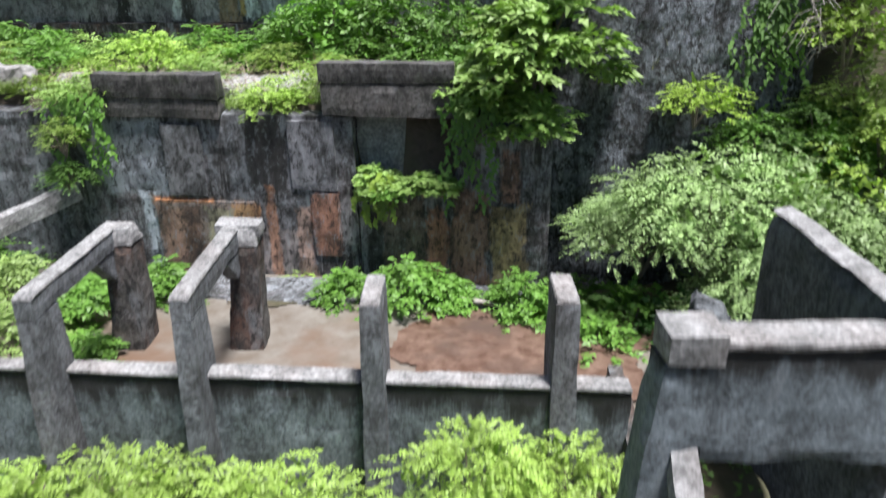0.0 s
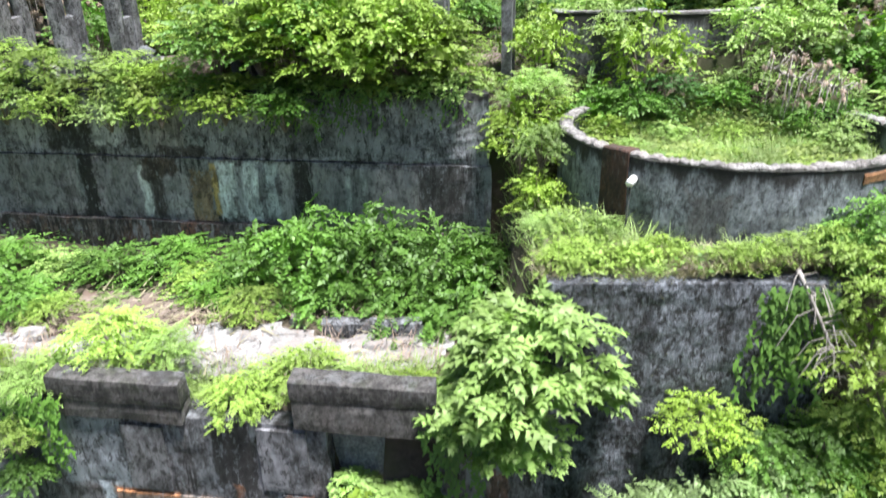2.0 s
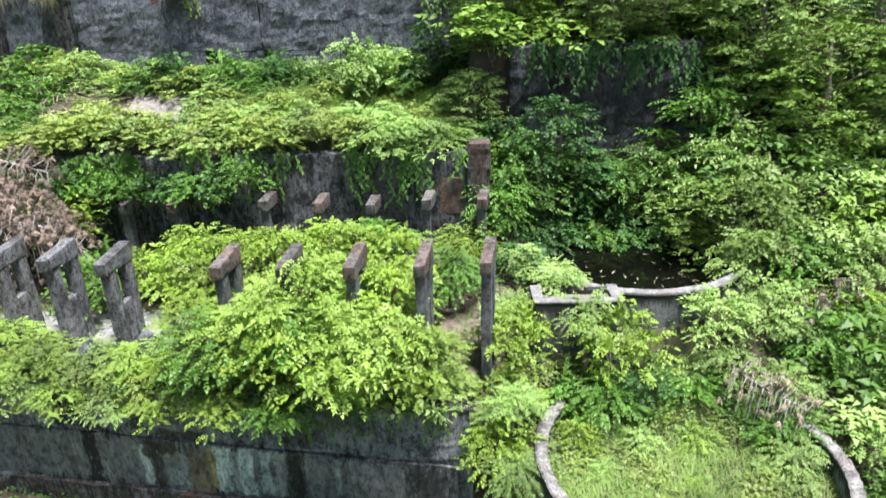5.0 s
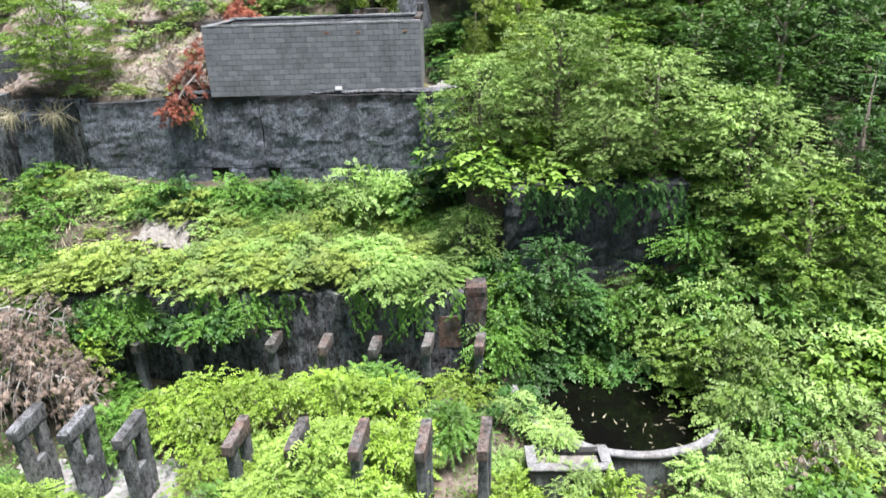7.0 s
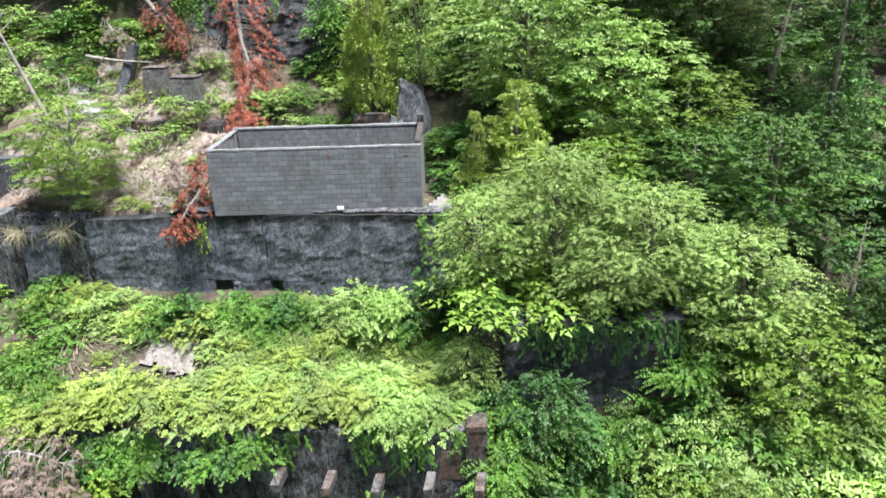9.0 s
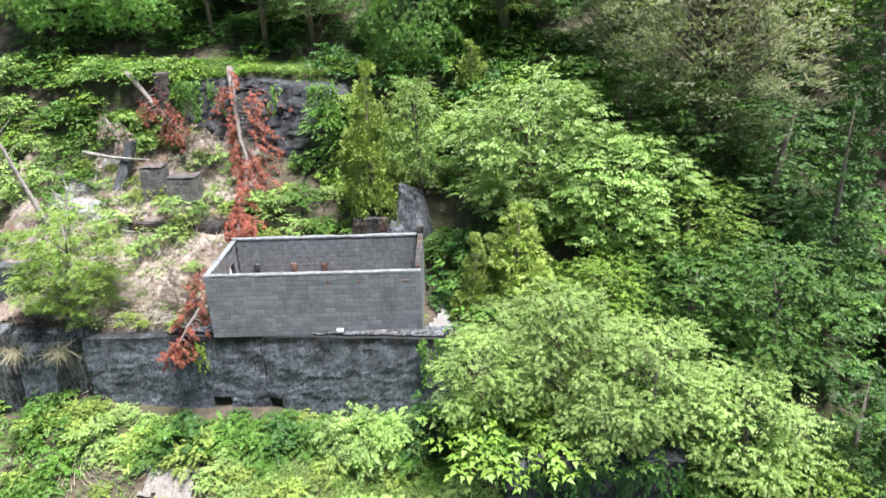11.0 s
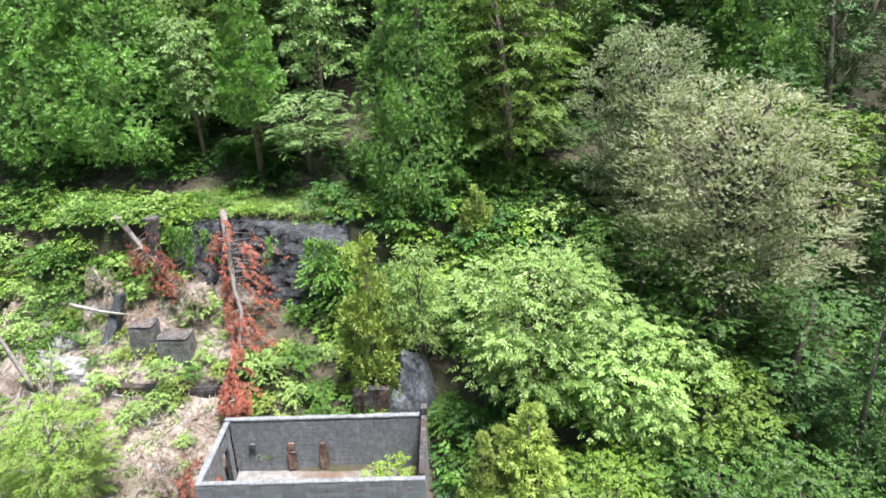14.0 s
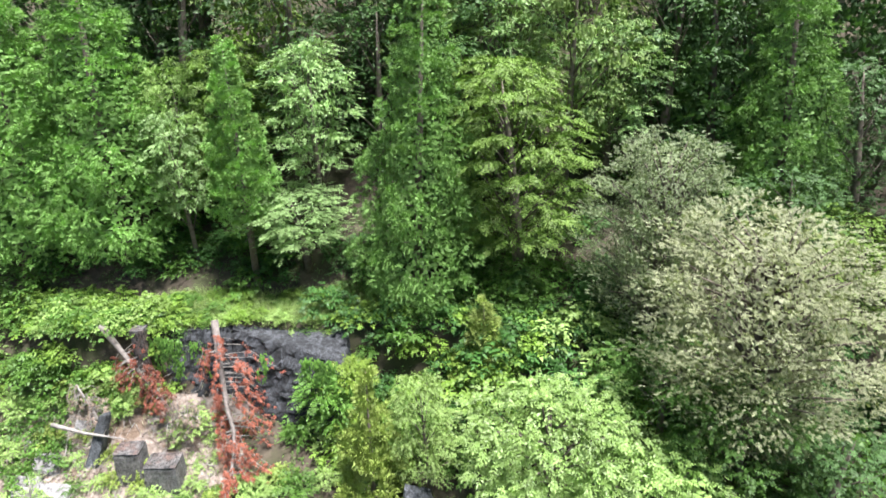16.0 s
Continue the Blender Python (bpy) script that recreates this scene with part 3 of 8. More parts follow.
def cat(pieces):
    vs, fs, o = [], [], 0
    for v, f in pieces:
        vs.append(np.asarray(v))
        fs.append(np.asarray(f) + o)
        o += len(v)
    return np.concatenate(vs), np.concatenate(fs)


def make_shrub(name, label, category, seed, mat, lobes=12, twigs=11, twig=0.3, pairs=4, ll=0.13, lw=0.07, tall=1.0, sag=0.35, lobe=0.34, group=""):
    """A shrub one metre in radius: leafy lobes heaped round its stems, with dark gaps between them."""
    rng = np.random.default_rng(seed)
    ob = thing(name, label, category, group)
    pieces, ends = [], []
    for i in range(lobes):
        u = (i + 0.5) / lobes
        z = 0.1 + 0.85 * u
        a = 2.4 * i + rng.uniform(-0.5, 0.5)
        r = math.sqrt(1 - min(0.97, u) ** 2) * rng.uniform(0.5, 0.9)
        c = np.array([math.cos(a) * r, math.sin(a) * r, z * 0.82 * tall * rng.uniform(0.75, 1.12)])
        k = lobe * rng.uniform(0.75, 1.25)
        pieces += clump(c, (k, k, k * 0.62), (math.cos(a), math.sin(a), 0), twigs, twig, spray(pairs, ll, lw, sag=sag), rng, -0.08, 10)
        ends.append(c)
    v, f = cat(pieces)
    part("foliage", mesh_of("foliage", v, f, mat), ob)
    stems = [tube([(0, 0, -0.35), (e[0] * 0.4, e[1] * 0.4, e[2] * 0.45), tuple(e)], [0.035, 0.025, 0.01], 5) for e in ends[::2]]
    part("woody_base", mesh_of("woody_base", *join(stems), M_BARK), ob)
    return ob


def make_tree(name, label, seed, mat, high, radius, lobes=26, twigs=22, twig=0.7, pairs=5, ll=0.2, lw=0.1, bare=0.3, flat=0.6, sag=0.3, bark=None, lobe=0.34, fall=-0.05, inner=18, core=1.0):
    """A broadleaved tree: trunk, limbs, and a crown of leafy lobes with gaps between them."""
    rng = np.random.default_rng(seed)
    ob = thing(name, label, "tree")
    crown_h = high * (1 - bare)
    cz = high * bare + crown_h * 0.5
    pieces, limbs = [], []
    bend = rng.normal(0, 0.04 * high, 2)
    for i in range(lobes):
        a, u = 2.4 * i + rng.uniform(-0.4, 0.4), (i + 0.5) / lobes
        zz = -0.85 + 1.75 * u
        rr = math.sqrt(max(0.05, 1 - min(1.0, abs(zz)) ** 2)) * rng.uniform(0.55, 0.95)
        c = np.array([math.cos(a) * rr * radius + bend[0] * u, math.sin(a) * rr * radius + bend[1] * u, cz + zz * crown_h * 0.5])
        k = lobe * radius * rng.uniform(0.75, 1.25)
        pieces += clump(c, (k, k, k * flat), (math.cos(a), math.sin(a), 0), twigs, twig, spray(pairs, ll, lw, sag=sag), rng, fall, inner)
        if i % 2 == 0:
            z0 = max(0.15 * high, c[2] - 0.22 * high)
            limbs.append(tube([(bend[0] * 0.3, bend[1] * 0.3, z0), (c[0] * 0.5, c[1] * 0.5, (z0 + c[2]) / 2 + 0.2), tuple(c * np.array([0.8, 0.8, 1.0]) - np.array([0, 0, 0.15]))], [0.016 * radius, 0.01 * radius, 0.005 * radius], 5))
    n = int(150 * core * radius * radius) + 1
    z = rng.uniform(-0.9, 1, n)
    a = rng.uniform(0, 2 * np.pi, n)
    d = np.stack([np.sqrt(1 - z * z) * np.cos(a), np.sqrt(1 - z * z) * np.sin(a), z], 1)
    t = np.cross(d, rng.normal(0, 1, (n, 3)))
    t /= np.linalg.norm(t, axis=1, keepdims=True)
    L = rng.uniform(0.12, 0.24, n)
    inside = d * np.array([0.6 * radius, 0.6 * radius, 0.43 * crown_h]) * rng.uniform(0.75, 1.0, (n, 1)) + np.array([bend[0] * 0.5, bend[1] * 0.5, cz])
    pieces.append(leaf_faces(inside - t * L[:, None] * 0.5, t, d + rng.normal(0, 0.5, (n, 3)), L, L * 0.6, 0.1))
    v, f = cat(pieces)
    part("crown", mesh_of("crown", v, f, mat), ob)
    bark = bark or M_BARK
    trunk = tube([(0, 0, -0.6), (bend[0] * 0.2, bend[1] * 0.2, high * 0.3), (bend[0] * 0.6, bend[1] * 0.6, high * 0.65), (bend[0], bend[1], high * 0.9)],
                 [0.022 * high + 0.03, 0.018 * high + 0.02, 0.01 * high + 0.01, 0.01], 9)
    part("trunk", mesh_of("trunk", *join([trunk] + limbs), bark, True), ob)
    return ob


def shell(rng, n, leaves, ll, lw, profile, high, bare, lump, freq, lift, cone):
    """Round bunches of plumes over an uneven closed crown: profile(u) is its radius at height u; lumps make boughs and dark creases."""
    per = 10
    m = n // per
    u = rng.uniform(0, 1, m * 4)
    env = np.array([profile(v) for v in u])
    keep = rng.uniform(0, env.max(), m * 4) < env + 0.08 * env.max()
    u, env = u[keep][:m], env[keep][:m]
    m = len(u)
    a = rng.uniform(0, 2 * np.pi, m)
    out = np.stack([np.cos(a), np.sin(a), np.zeros(m)], 1)
    z = high * (bare + (1 - bare) * u)
    seed = rng.uniform(0, 50)
    lumps = np.array([noise.noise(Vector((o[0] * e * freq + seed, o[1] * e * freq, h * freq * 0.9))) for o, e, h in zip(out, env, z)])
    c = out * (env * (0.9 + lump * lumps) * rng.uniform(0.88, 1.0, m))[:, None]
    c[:, 2] = z + 0.25 * lump * env * lumps
    size = (0.085 * env + 0.12) * rng.uniform(0.7, 1.35, m)
    q = rng.integers(0, m, n)
    d = rng.normal(0, 1, (n, 3)) + out[q] * 0.7 + np.array([0, 0, 0.35])
    d /= np.linalg.norm(d, axis=1, keepdims=True)
    p = c[q] + d * size[q][:, None] * np.array([1.1, 1.1, 0.85])
    way = d * 0.8 + out[q] * 0.35 + rng.normal(0, cone * 0.25, (n, 3)) + np.array([0, 0, lift])
    b, w, l1, l2 = tuft(leaves, ll, lw, rng, cone)
    up = d * 0.6 + np.array([0, 0, 0.6])
    pieces = [dress(p, way, np.ones(n), (b, w, l1, l2), rng, droop=0.05, ups=up)]
    # the shaded inside
    n = int(n * 1.3)
    k = rng.integers(0, m, n)
    a = rng.uniform(0, 2 * np.pi, n)
    way = np.stack([np.cos(a), np.sin(a), np.zeros(n)], 1)
    t = np.cross(way, rng.normal(0, 1, (n, 3)))
    t /= np.linalg.norm(t, axis=1, keepdims=True)
    q = way * (env[k] * rng.uniform(0.55, 0.78, n))[:, None]
    q[:, 2] = z[k]
    L = 0.05 * env[k] + 0.14
    pieces.append(leaf_faces(q - t * L[:, None] * 0.5, t, way + np.array([0, 0, 0.3]) + rng.normal(0, 0.3, (n, 3)), L, L * 0.6, 0.0))
    return cat(pieces)


def make_cedar(name, label, seed, mat, high, radius, bare=0.05, tufts=2600, leaves=11, ll=0.26, lw=0.06, slim=0.8, lump=0.5, freq=0.9):
    """A conifer: straight trunk and a dense cone of plumes."""
    rng = np.random.default_rng(seed)
    ob = thing(name, label, "tree")
    v, f = shell(rng, tufts, leaves, ll, lw, lambda u: radius * (1 - u) ** slim * min(1.0, 0.72 + u * 3) + 0.06, high, bare, lump, freq, 0.45, 0.55)
    part("crown", mesh_of("crown", v, f, mat), ob)
    boughs = []
    for i in range(14):
        a, z = 2.4 * i, high * (bare * 0.75 + 0.3 * i / 14)
        boughs.append(tube([(0, 0, z), (math.cos(a) * radius * 0.35, math.sin(a) * radius * 0.35, z - 0.2)], [0.012 * radius + 0.012, 0.008], 4))
    tr = tube([(0, 0, -0.6), (0.02, 0.03, high * 0.5), (0, 0, high * 0.97)], [0.012 * high + 0.05, 0.008 * high + 0.03, 0.01], 9)
    part("trunk", mesh_of("trunk", *join([tr] + boughs), M_BARK, True), ob)
    return ob


def put(proto, x, y, scale=1.0, turn=None, z=None, sink=0.0, tall=1.0):
    z = hz(x, y) - sink if z is None else z
    turn = random.uniform(0, 360) if turn is None else turn
    m = Matrix.LocRotScale((x, y, z), Euler((random.uniform(-0.06, 0.06), random.uniform(-0.06, 0.06), radians(turn))), (scale, scale, scale * tall))
    return copy_thing(proto, m)


JOINED = {}


def spread(proto, x, y, scale=1.0, sink=0.0, tall=1.0):
    """A plant too far off to be picked out: it joins the growth of its leaf kind."""
    fo = next(c for c in proto.children if c.name.split(".")[0] in ("foliage", "crown")).data
    co = np.empty(len(fo.vertices) * 3, np.float32)
    fo.vertices.foreach_get("co", co)
    a = random.uniform(0, 2 * math.pi)
    rot = np.array([[math.cos(a), -math.sin(a), 0], [math.sin(a), math.cos(a), 0], [0, 0, tall]]) * scale
    v = co.reshape(-1, 3) @ rot.T + np.array([x, y, hz(x, y) - sink])
    JOINED.setdefault(fo.materials[0], []).append((v, np.arange(len(v)).reshape(-1, fo.polygons[0].loop_total)))


def settle(name, label):
    for mat, pieces in JOINED.items():
        v, f = cat(pieces)
        tagged(part(name, mesh_of(name, v, f, mat)), label, "plants", kind="stuff")
    JOINED.clear()


def away(ob):
    """The first of a kind goes with its copies: remove it once they stand."""
    for o in (*ob.children_recursive, ob):
        bpy.data.objects.remove(o)


# ---- lowest level: the settling pool and its frames ----
def wall(name, label, pieces, kind="structure"):
    ob = thing(name, label, "wall", kind=kind)
    for pname, corners, mat, kw in pieces:
        solid(pname, corners, mat, ob, **kw)
    return ob


wall("wall_pool_front", "low soot-streaked concrete wall with a worn, lit-toned coping", [
    ("wall_body", along(-9.5, 2.35, line_low, 0.24, -1.2, 1.24), M_POOL_WALL, dict(res=0.22)),
    # coping paler than the wall body: the light on it is coloured in
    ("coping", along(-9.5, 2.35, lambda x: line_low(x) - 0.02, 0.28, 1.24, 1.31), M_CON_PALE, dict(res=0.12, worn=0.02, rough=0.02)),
])
wall("wall_channel", "narrow rusty concrete channel wall running off the pool", [
    ("wall_body", ([(2.2, 7.4, -1), (2.42, 7.4, -1), (2.62, 10.6, -1), (2.38, 10.6, -1)], [(2.2, 7.4, 0.55), (2.42, 7.4, 0.55), (2.62, 10.6, 0.72), (2.38, 10.6, 0.72)]), M_CON_RUST, dict(res=0.2)),
])
pool = thing("pool_floor", "pale concrete pool floor stained orange and brown", "floor", kind="structure")
solid("wet_margin", ([(-7.0, 13.2, 0.3), (1.9, 12.55, 0.3), (1.9, 13.55, 0.3), (-7.0, 14.6, 0.3)], [(-7.0, 13.2, 0.535), (1.9, 12.55, 0.525), (1.9, 13.55, 0.56), (-7.0, 14.6, 0.57)]), M_CON_DARK, pool, "dark wet strip along the wall", res=0.2, worn=0.12, rough=0.03)
solid("floor_slab", ([(-9.4, 9.9, 0.2), (3.3, 9.2, 0.2), (3.3, 13.6, 0.2), (-9.4, 14.9, 0.2)], [(-9.4, 9.9, 0.46), (3.3, 9.2, 0.44), (3.3, 13.6, 0.5), (-9.4, 14.9, 0.52)]), M_POOL, pool, res=0.4, rough=0.025)


def pool_frame(x0, skew, crossed):
    """A cast frame: a front leg, a level beam running back, a broad back leg and a haunch between them; one has a cross-piece."""
    ob = thing("pool_trestle", "grey cast concrete frame with worn, lit-toned top, standing in the pool", "frame", "trestles of the pool")
    w = 0.24
    y0, y1, y2, y3 = 9.2, 9.78, 11.4, 11.95

    def q(y, z, d=0.0):
        return (x0 + skew * (y - y0) + d, y, z)

    tidy = dict(worn=0.014, rough=0.012)
    solid("front_leg", ([q(y0 - 0.3, -0.9, -0.02), q(y0 - 0.3, -0.9, w + 0.04), q(y1 + 0.1, -0.9, w + 0.04), q(y1 + 0.1, -0.9, -0.02)], [q(y0, 2.16), q(y0, 2.16, w), q(y1, 2.16, w), q(y1, 2.16)]), M_CON_POST, ob, res=0.14, **tidy)
    solid("beam", ([q(y0, 2.16), q(y0, 2.16, w), q(y3 - 0.06, 2.16, w), q(y3 - 0.06, 2.16)], [q(y0 + 0.03, 2.42), q(y0 + 0.03, 2.42, w), q(y3 - 0.06, 2.42, w), q(y3 - 0.06, 2.42)]), M_CON_POST, ob, res=0.13, **tidy)
    # a paler top than the sides, painting in the light from above
    solid("beam_top", ([q(y0 + 0.02, 2.42, -0.008), q(y0 + 0.02, 2.42, w + 0.008), q(y3 - 0.08, 2.42, w + 0.008), q(y3 - 0.08, 2.42, -0.008)], [q(y0 + 0.06, 2.48), q(y0 + 0.06, 2.48, w), q(y3 - 0.1, 2.48, w), q(y3 - 0.1, 2.48)]), M_CON_PALE, ob, "worn top coloured paler for light from above", res=0.1, worn=0.02, rough=0.014)
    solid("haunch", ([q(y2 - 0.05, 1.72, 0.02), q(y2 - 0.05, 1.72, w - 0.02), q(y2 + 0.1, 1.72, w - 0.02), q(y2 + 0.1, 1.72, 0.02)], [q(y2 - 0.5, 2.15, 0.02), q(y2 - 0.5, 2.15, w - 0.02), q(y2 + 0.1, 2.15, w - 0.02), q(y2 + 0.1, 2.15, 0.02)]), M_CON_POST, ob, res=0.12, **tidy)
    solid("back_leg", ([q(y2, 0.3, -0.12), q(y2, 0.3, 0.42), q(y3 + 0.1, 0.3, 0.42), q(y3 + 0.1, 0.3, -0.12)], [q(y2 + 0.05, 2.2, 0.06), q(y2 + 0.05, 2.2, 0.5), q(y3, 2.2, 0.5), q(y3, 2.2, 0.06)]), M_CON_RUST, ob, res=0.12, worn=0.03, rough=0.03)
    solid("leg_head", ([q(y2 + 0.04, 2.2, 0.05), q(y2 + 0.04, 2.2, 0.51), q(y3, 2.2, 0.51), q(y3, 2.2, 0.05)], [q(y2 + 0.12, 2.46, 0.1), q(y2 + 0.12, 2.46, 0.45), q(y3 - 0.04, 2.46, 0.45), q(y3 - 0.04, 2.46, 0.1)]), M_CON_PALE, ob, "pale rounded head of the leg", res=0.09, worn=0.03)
    if crossed:
        solid("cross_piece", ([q(y2 + 0.16, 2.32, -0.12), q(y2 + 0.16, 2.32, 0.55), q(y3 - 0.02, 2.32, 0.55), q(y3 - 0.02, 2.32, -0.12)], [q(y2 + 0.16, 2.5, -0.12), q(y2 + 0.16, 2.5, 0.55), q(y3 - 0.02, 2.5, 0.55), q(y3 - 0.02, 2.5, -0.12)]), M_CON_PALE, ob, "short pale cross-piece", res=0.1, worn=0.02)
    return ob


pool_frame(-4.92, -0.05, False)
pool_frame(-3.07, -0.05, True)
for px, pw in ((-0.86, 0.25), (1.4, 0.29)):
    ob = thing("concrete_post", "grey concrete post with a worn, lit-toned top at the pool wall", "post", "posts of the pool")
    solid("shaft", ([(px - 0.06, 8.95, -0.9), (px + pw + 0.02, 8.95, -0.9), (px + pw + 0.02, 9.75, -0.9), (px - 0.06, 9.75, -0.9)], [(px, 9.2, 2.36), (px + pw, 9.2, 2.36), (px + pw, 9.95, 2.4), (px, 9.95, 2.4)]), M_CON_POST, ob, res=0.13, worn=0.014, rough=0.012)
    # the cap's lighter concrete carries the overhead light on the post
    solid("cap", ([(px, 9.2, 2.36), (px + pw, 9.2, 2.36), (px + pw, 9.95, 2.4), (px, 9.95, 2.4)], [(px + 0.02, 9.26, 2.44), (px + pw - 0.02, 9.26, 2.44), (px + pw - 0.02, 9.93, 2.45), (px + 0.02, 9.93, 2.45)]), M_CON_PALE, ob, "worn top coloured paler for light from above", res=0.09, worn=0.02, rough=0.012)

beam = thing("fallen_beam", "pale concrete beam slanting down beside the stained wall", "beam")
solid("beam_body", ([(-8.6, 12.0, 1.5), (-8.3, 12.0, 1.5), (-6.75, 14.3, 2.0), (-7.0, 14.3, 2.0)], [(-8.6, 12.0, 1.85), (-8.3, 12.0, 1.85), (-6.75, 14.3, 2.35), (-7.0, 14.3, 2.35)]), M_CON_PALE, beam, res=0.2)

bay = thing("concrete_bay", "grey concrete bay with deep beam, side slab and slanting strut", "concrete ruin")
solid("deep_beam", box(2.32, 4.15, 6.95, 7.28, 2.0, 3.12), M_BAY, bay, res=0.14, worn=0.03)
# bay tops too are coloured lighter than their sides, as lit from above
solid("beam_top", box(2.4, 4.15, 6.92, 7.3, 3.12, 3.2), M_CON_PALE, bay, "flaking top edge coloured paler for light from above", res=0.09, worn=0.012, rough=0.016)
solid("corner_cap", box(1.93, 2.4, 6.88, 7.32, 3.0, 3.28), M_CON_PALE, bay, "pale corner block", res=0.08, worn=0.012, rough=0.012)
solid("cheek", box(1.99, 2.36, 6.91, 7.3, 2.2, 3.0), M_BAY, bay, res=0.12, worn=0.02)
solid("leg", ([(1.5, 6.85, -1.4), (2.3, 6.85, -1.4), (2.3, 7.4, -1.4), (1.5, 7.4, -1.4)], [(1.92, 6.9, 3.0), (2.3, 6.93, 3.0), (2.3, 7.3, 3.0), (1.92, 7.32, 3.0)]), M_BAY, bay, res=0.2)
solid("strut", ([(2.02, 5.5, 0.2), (2.34, 5.5, 0.2), (2.3, 7.0, 1.9), (2.05, 7.0, 1.9)], [(2.02, 5.4, 0.55), (2.34, 5.4, 0.55), (2.3, 6.95, 2.24), (2.05, 6.95, 2.24)]), M_CON_PALE, bay, res=0.15)
solid("side_slab", ([(3.95, 7.3, 0.0), (4.25, 7.3, 0.0), (4.3, 10.0, 0.0), (4.0, 10.0, 0.0)], [(3.98, 7.0, 3.22), (4.24, 7.0, 3.22), (4.24, 9.95, 3.24), (3.96, 9.95, 3.24)]), M_CON, bay, res=0.18, worn=0.04)
solid("slab_top", ([(3.96, 7.0, 3.22), (4.25, 7.0, 3.22), (4.25, 9.95, 3.24), (3.95, 9.95, 3.24)], [(3.98, 7.0, 3.27), (4.23, 7.0, 3.27), (4.23, 9.95, 3.3), (3.97, 9.95, 3.3)]), M_CON_PALE, bay, "worn top coloured paler for light from above", res=0.12, rough=0.03)
for bx, by, bz, s in ((3.45, 10.5, 0.9, 0.6), (3.75, 10.8, 1.3, 0.45), (3.2, 10.3, 0.4, 0.5)):
    ch = thing("broken_slab", "tilted broken slab of grey concrete in the weeds", "rubble", "broken slabs")
    solid("slab", ([(bx - s, by - 0.2, -0.2), (bx + s * 0.6, by - 0.3, -0.2), (bx + s * 0.5, by + 0.25, -0.2), (bx - s, by + 0.3, -0.2)], [(bx - s * 0.5, by - 0.1, bz + s), (bx + s * 0.7, by - 0.15, bz + s * 0.4), (bx + s * 0.7, by + 0.2, bz + s * 0.5), (bx - s * 0.4, by + 0.2, bz + s * 1.1)]), M_CON, ch, res=0.15, worn=0.07, rough=0.06)

# ---- first retaining wall, with its recess and patches of render ----
GREYISH, ORANGE, BROWN = (0.15, 0.148, 0.158), (0.23, 0.14, 0.1), (0.14, 0.105, 0.088)
M_FIRST = concrete("patched_retaining_wall", (0.3, 0.315, 0.345), (0.09, 0.09, 0.098), 0.62, rust=0.2, lime=0.85, moss=0.1, fringe=(3.75, 0.3), stains=(
    (-13.0, -7.4, 0.8, 3.2, (0.130, 0.137, 0.150), 0.5), (-6.55, -5.15, 2.05, 3.5, (0.260, 0.286, 0.325), 0.75), (-5.15, -4.4, 2.0, 3.4, GREYISH, 0.85), (-3.55, -2.8, 2.2, 3.6, (0.022, 0.021, 0.021), 0.9), (-2.78, -1.86, 2.2, 3.55, (0.195, 0.195, 0.215), 0.9),
    (-5.75, -5.5, 0.3, 2.05, (0.390, 0.442, 0.494), 0.8), (-5.5, -3.5, 0.35, 1.97, (0.234, 0.182, 0.153), 0.9), (-5.45, -4.65, 0.5, 1.8, ORANGE, 0.85), (-4.95, -4.6, 0.6, 1.7, (0.090, 0.050, 0.035), 0.7), (-4.5, -3.6, 0.95, 1.85, (0.312, 0.299, 0.195), 0.85), (-3.95, -3.45, 1.0, 1.9, (0.390, 0.195, 0.078), 0.7), (-5.5, -4.3, 1.92, 1.99, (0.468, 0.195, 0.065), 0.8),
    (-3.5, -2.45, 0.4, 1.45, (0.247, 0.215, 0.208), 0.75), (-3.3, -3.1, 0.3, 2.3, (0.390, 0.169, 0.078), 0.6), (-2.75, -2.42, 0.4, 1.9, (0.325, 0.215, 0.169), 0.8), (-2.42, -1.9, 0.95, 2.18, (0.286, 0.137, 0.091), 0.9), (-1.86, -1.4, 1.2, 2.1, (0.286, 0.273, 0.286), 0.8), (-1.4, -1.1, 0.4, 2.2, (0.030, 0.027, 0.025), 0.8),
    (-1.1, -0.3, 0.5, 2.1, BROWN, 0.85), (-0.3, 0.12, 0.5, 2.0, (0.299, 0.143, 0.091), 0.85), (0.12, 0.83, 0.4, 2.3, (0.221, 0.130, 0.091), 0.85), (0.85, 1.5, 0.5, 2.06, (0.338, 0.260, 0.130), 0.9), (1.05, 1.36, 2.1, 3.05, (0.234, 0.130, 0.091), 0.8)))
M_PARAPET = concrete("brown_grey_parapet", (0.21, 0.2, 0.195), (0.12, 0.114, 0.11), 0.5, rust=0.12, moss=0.15)
M_PARAPET_TOP = concrete("sooty_parapet_top", (0.15, 0.142, 0.138), (0.07, 0.066, 0.064), 0.7, moss=0.35, lime=0.2)
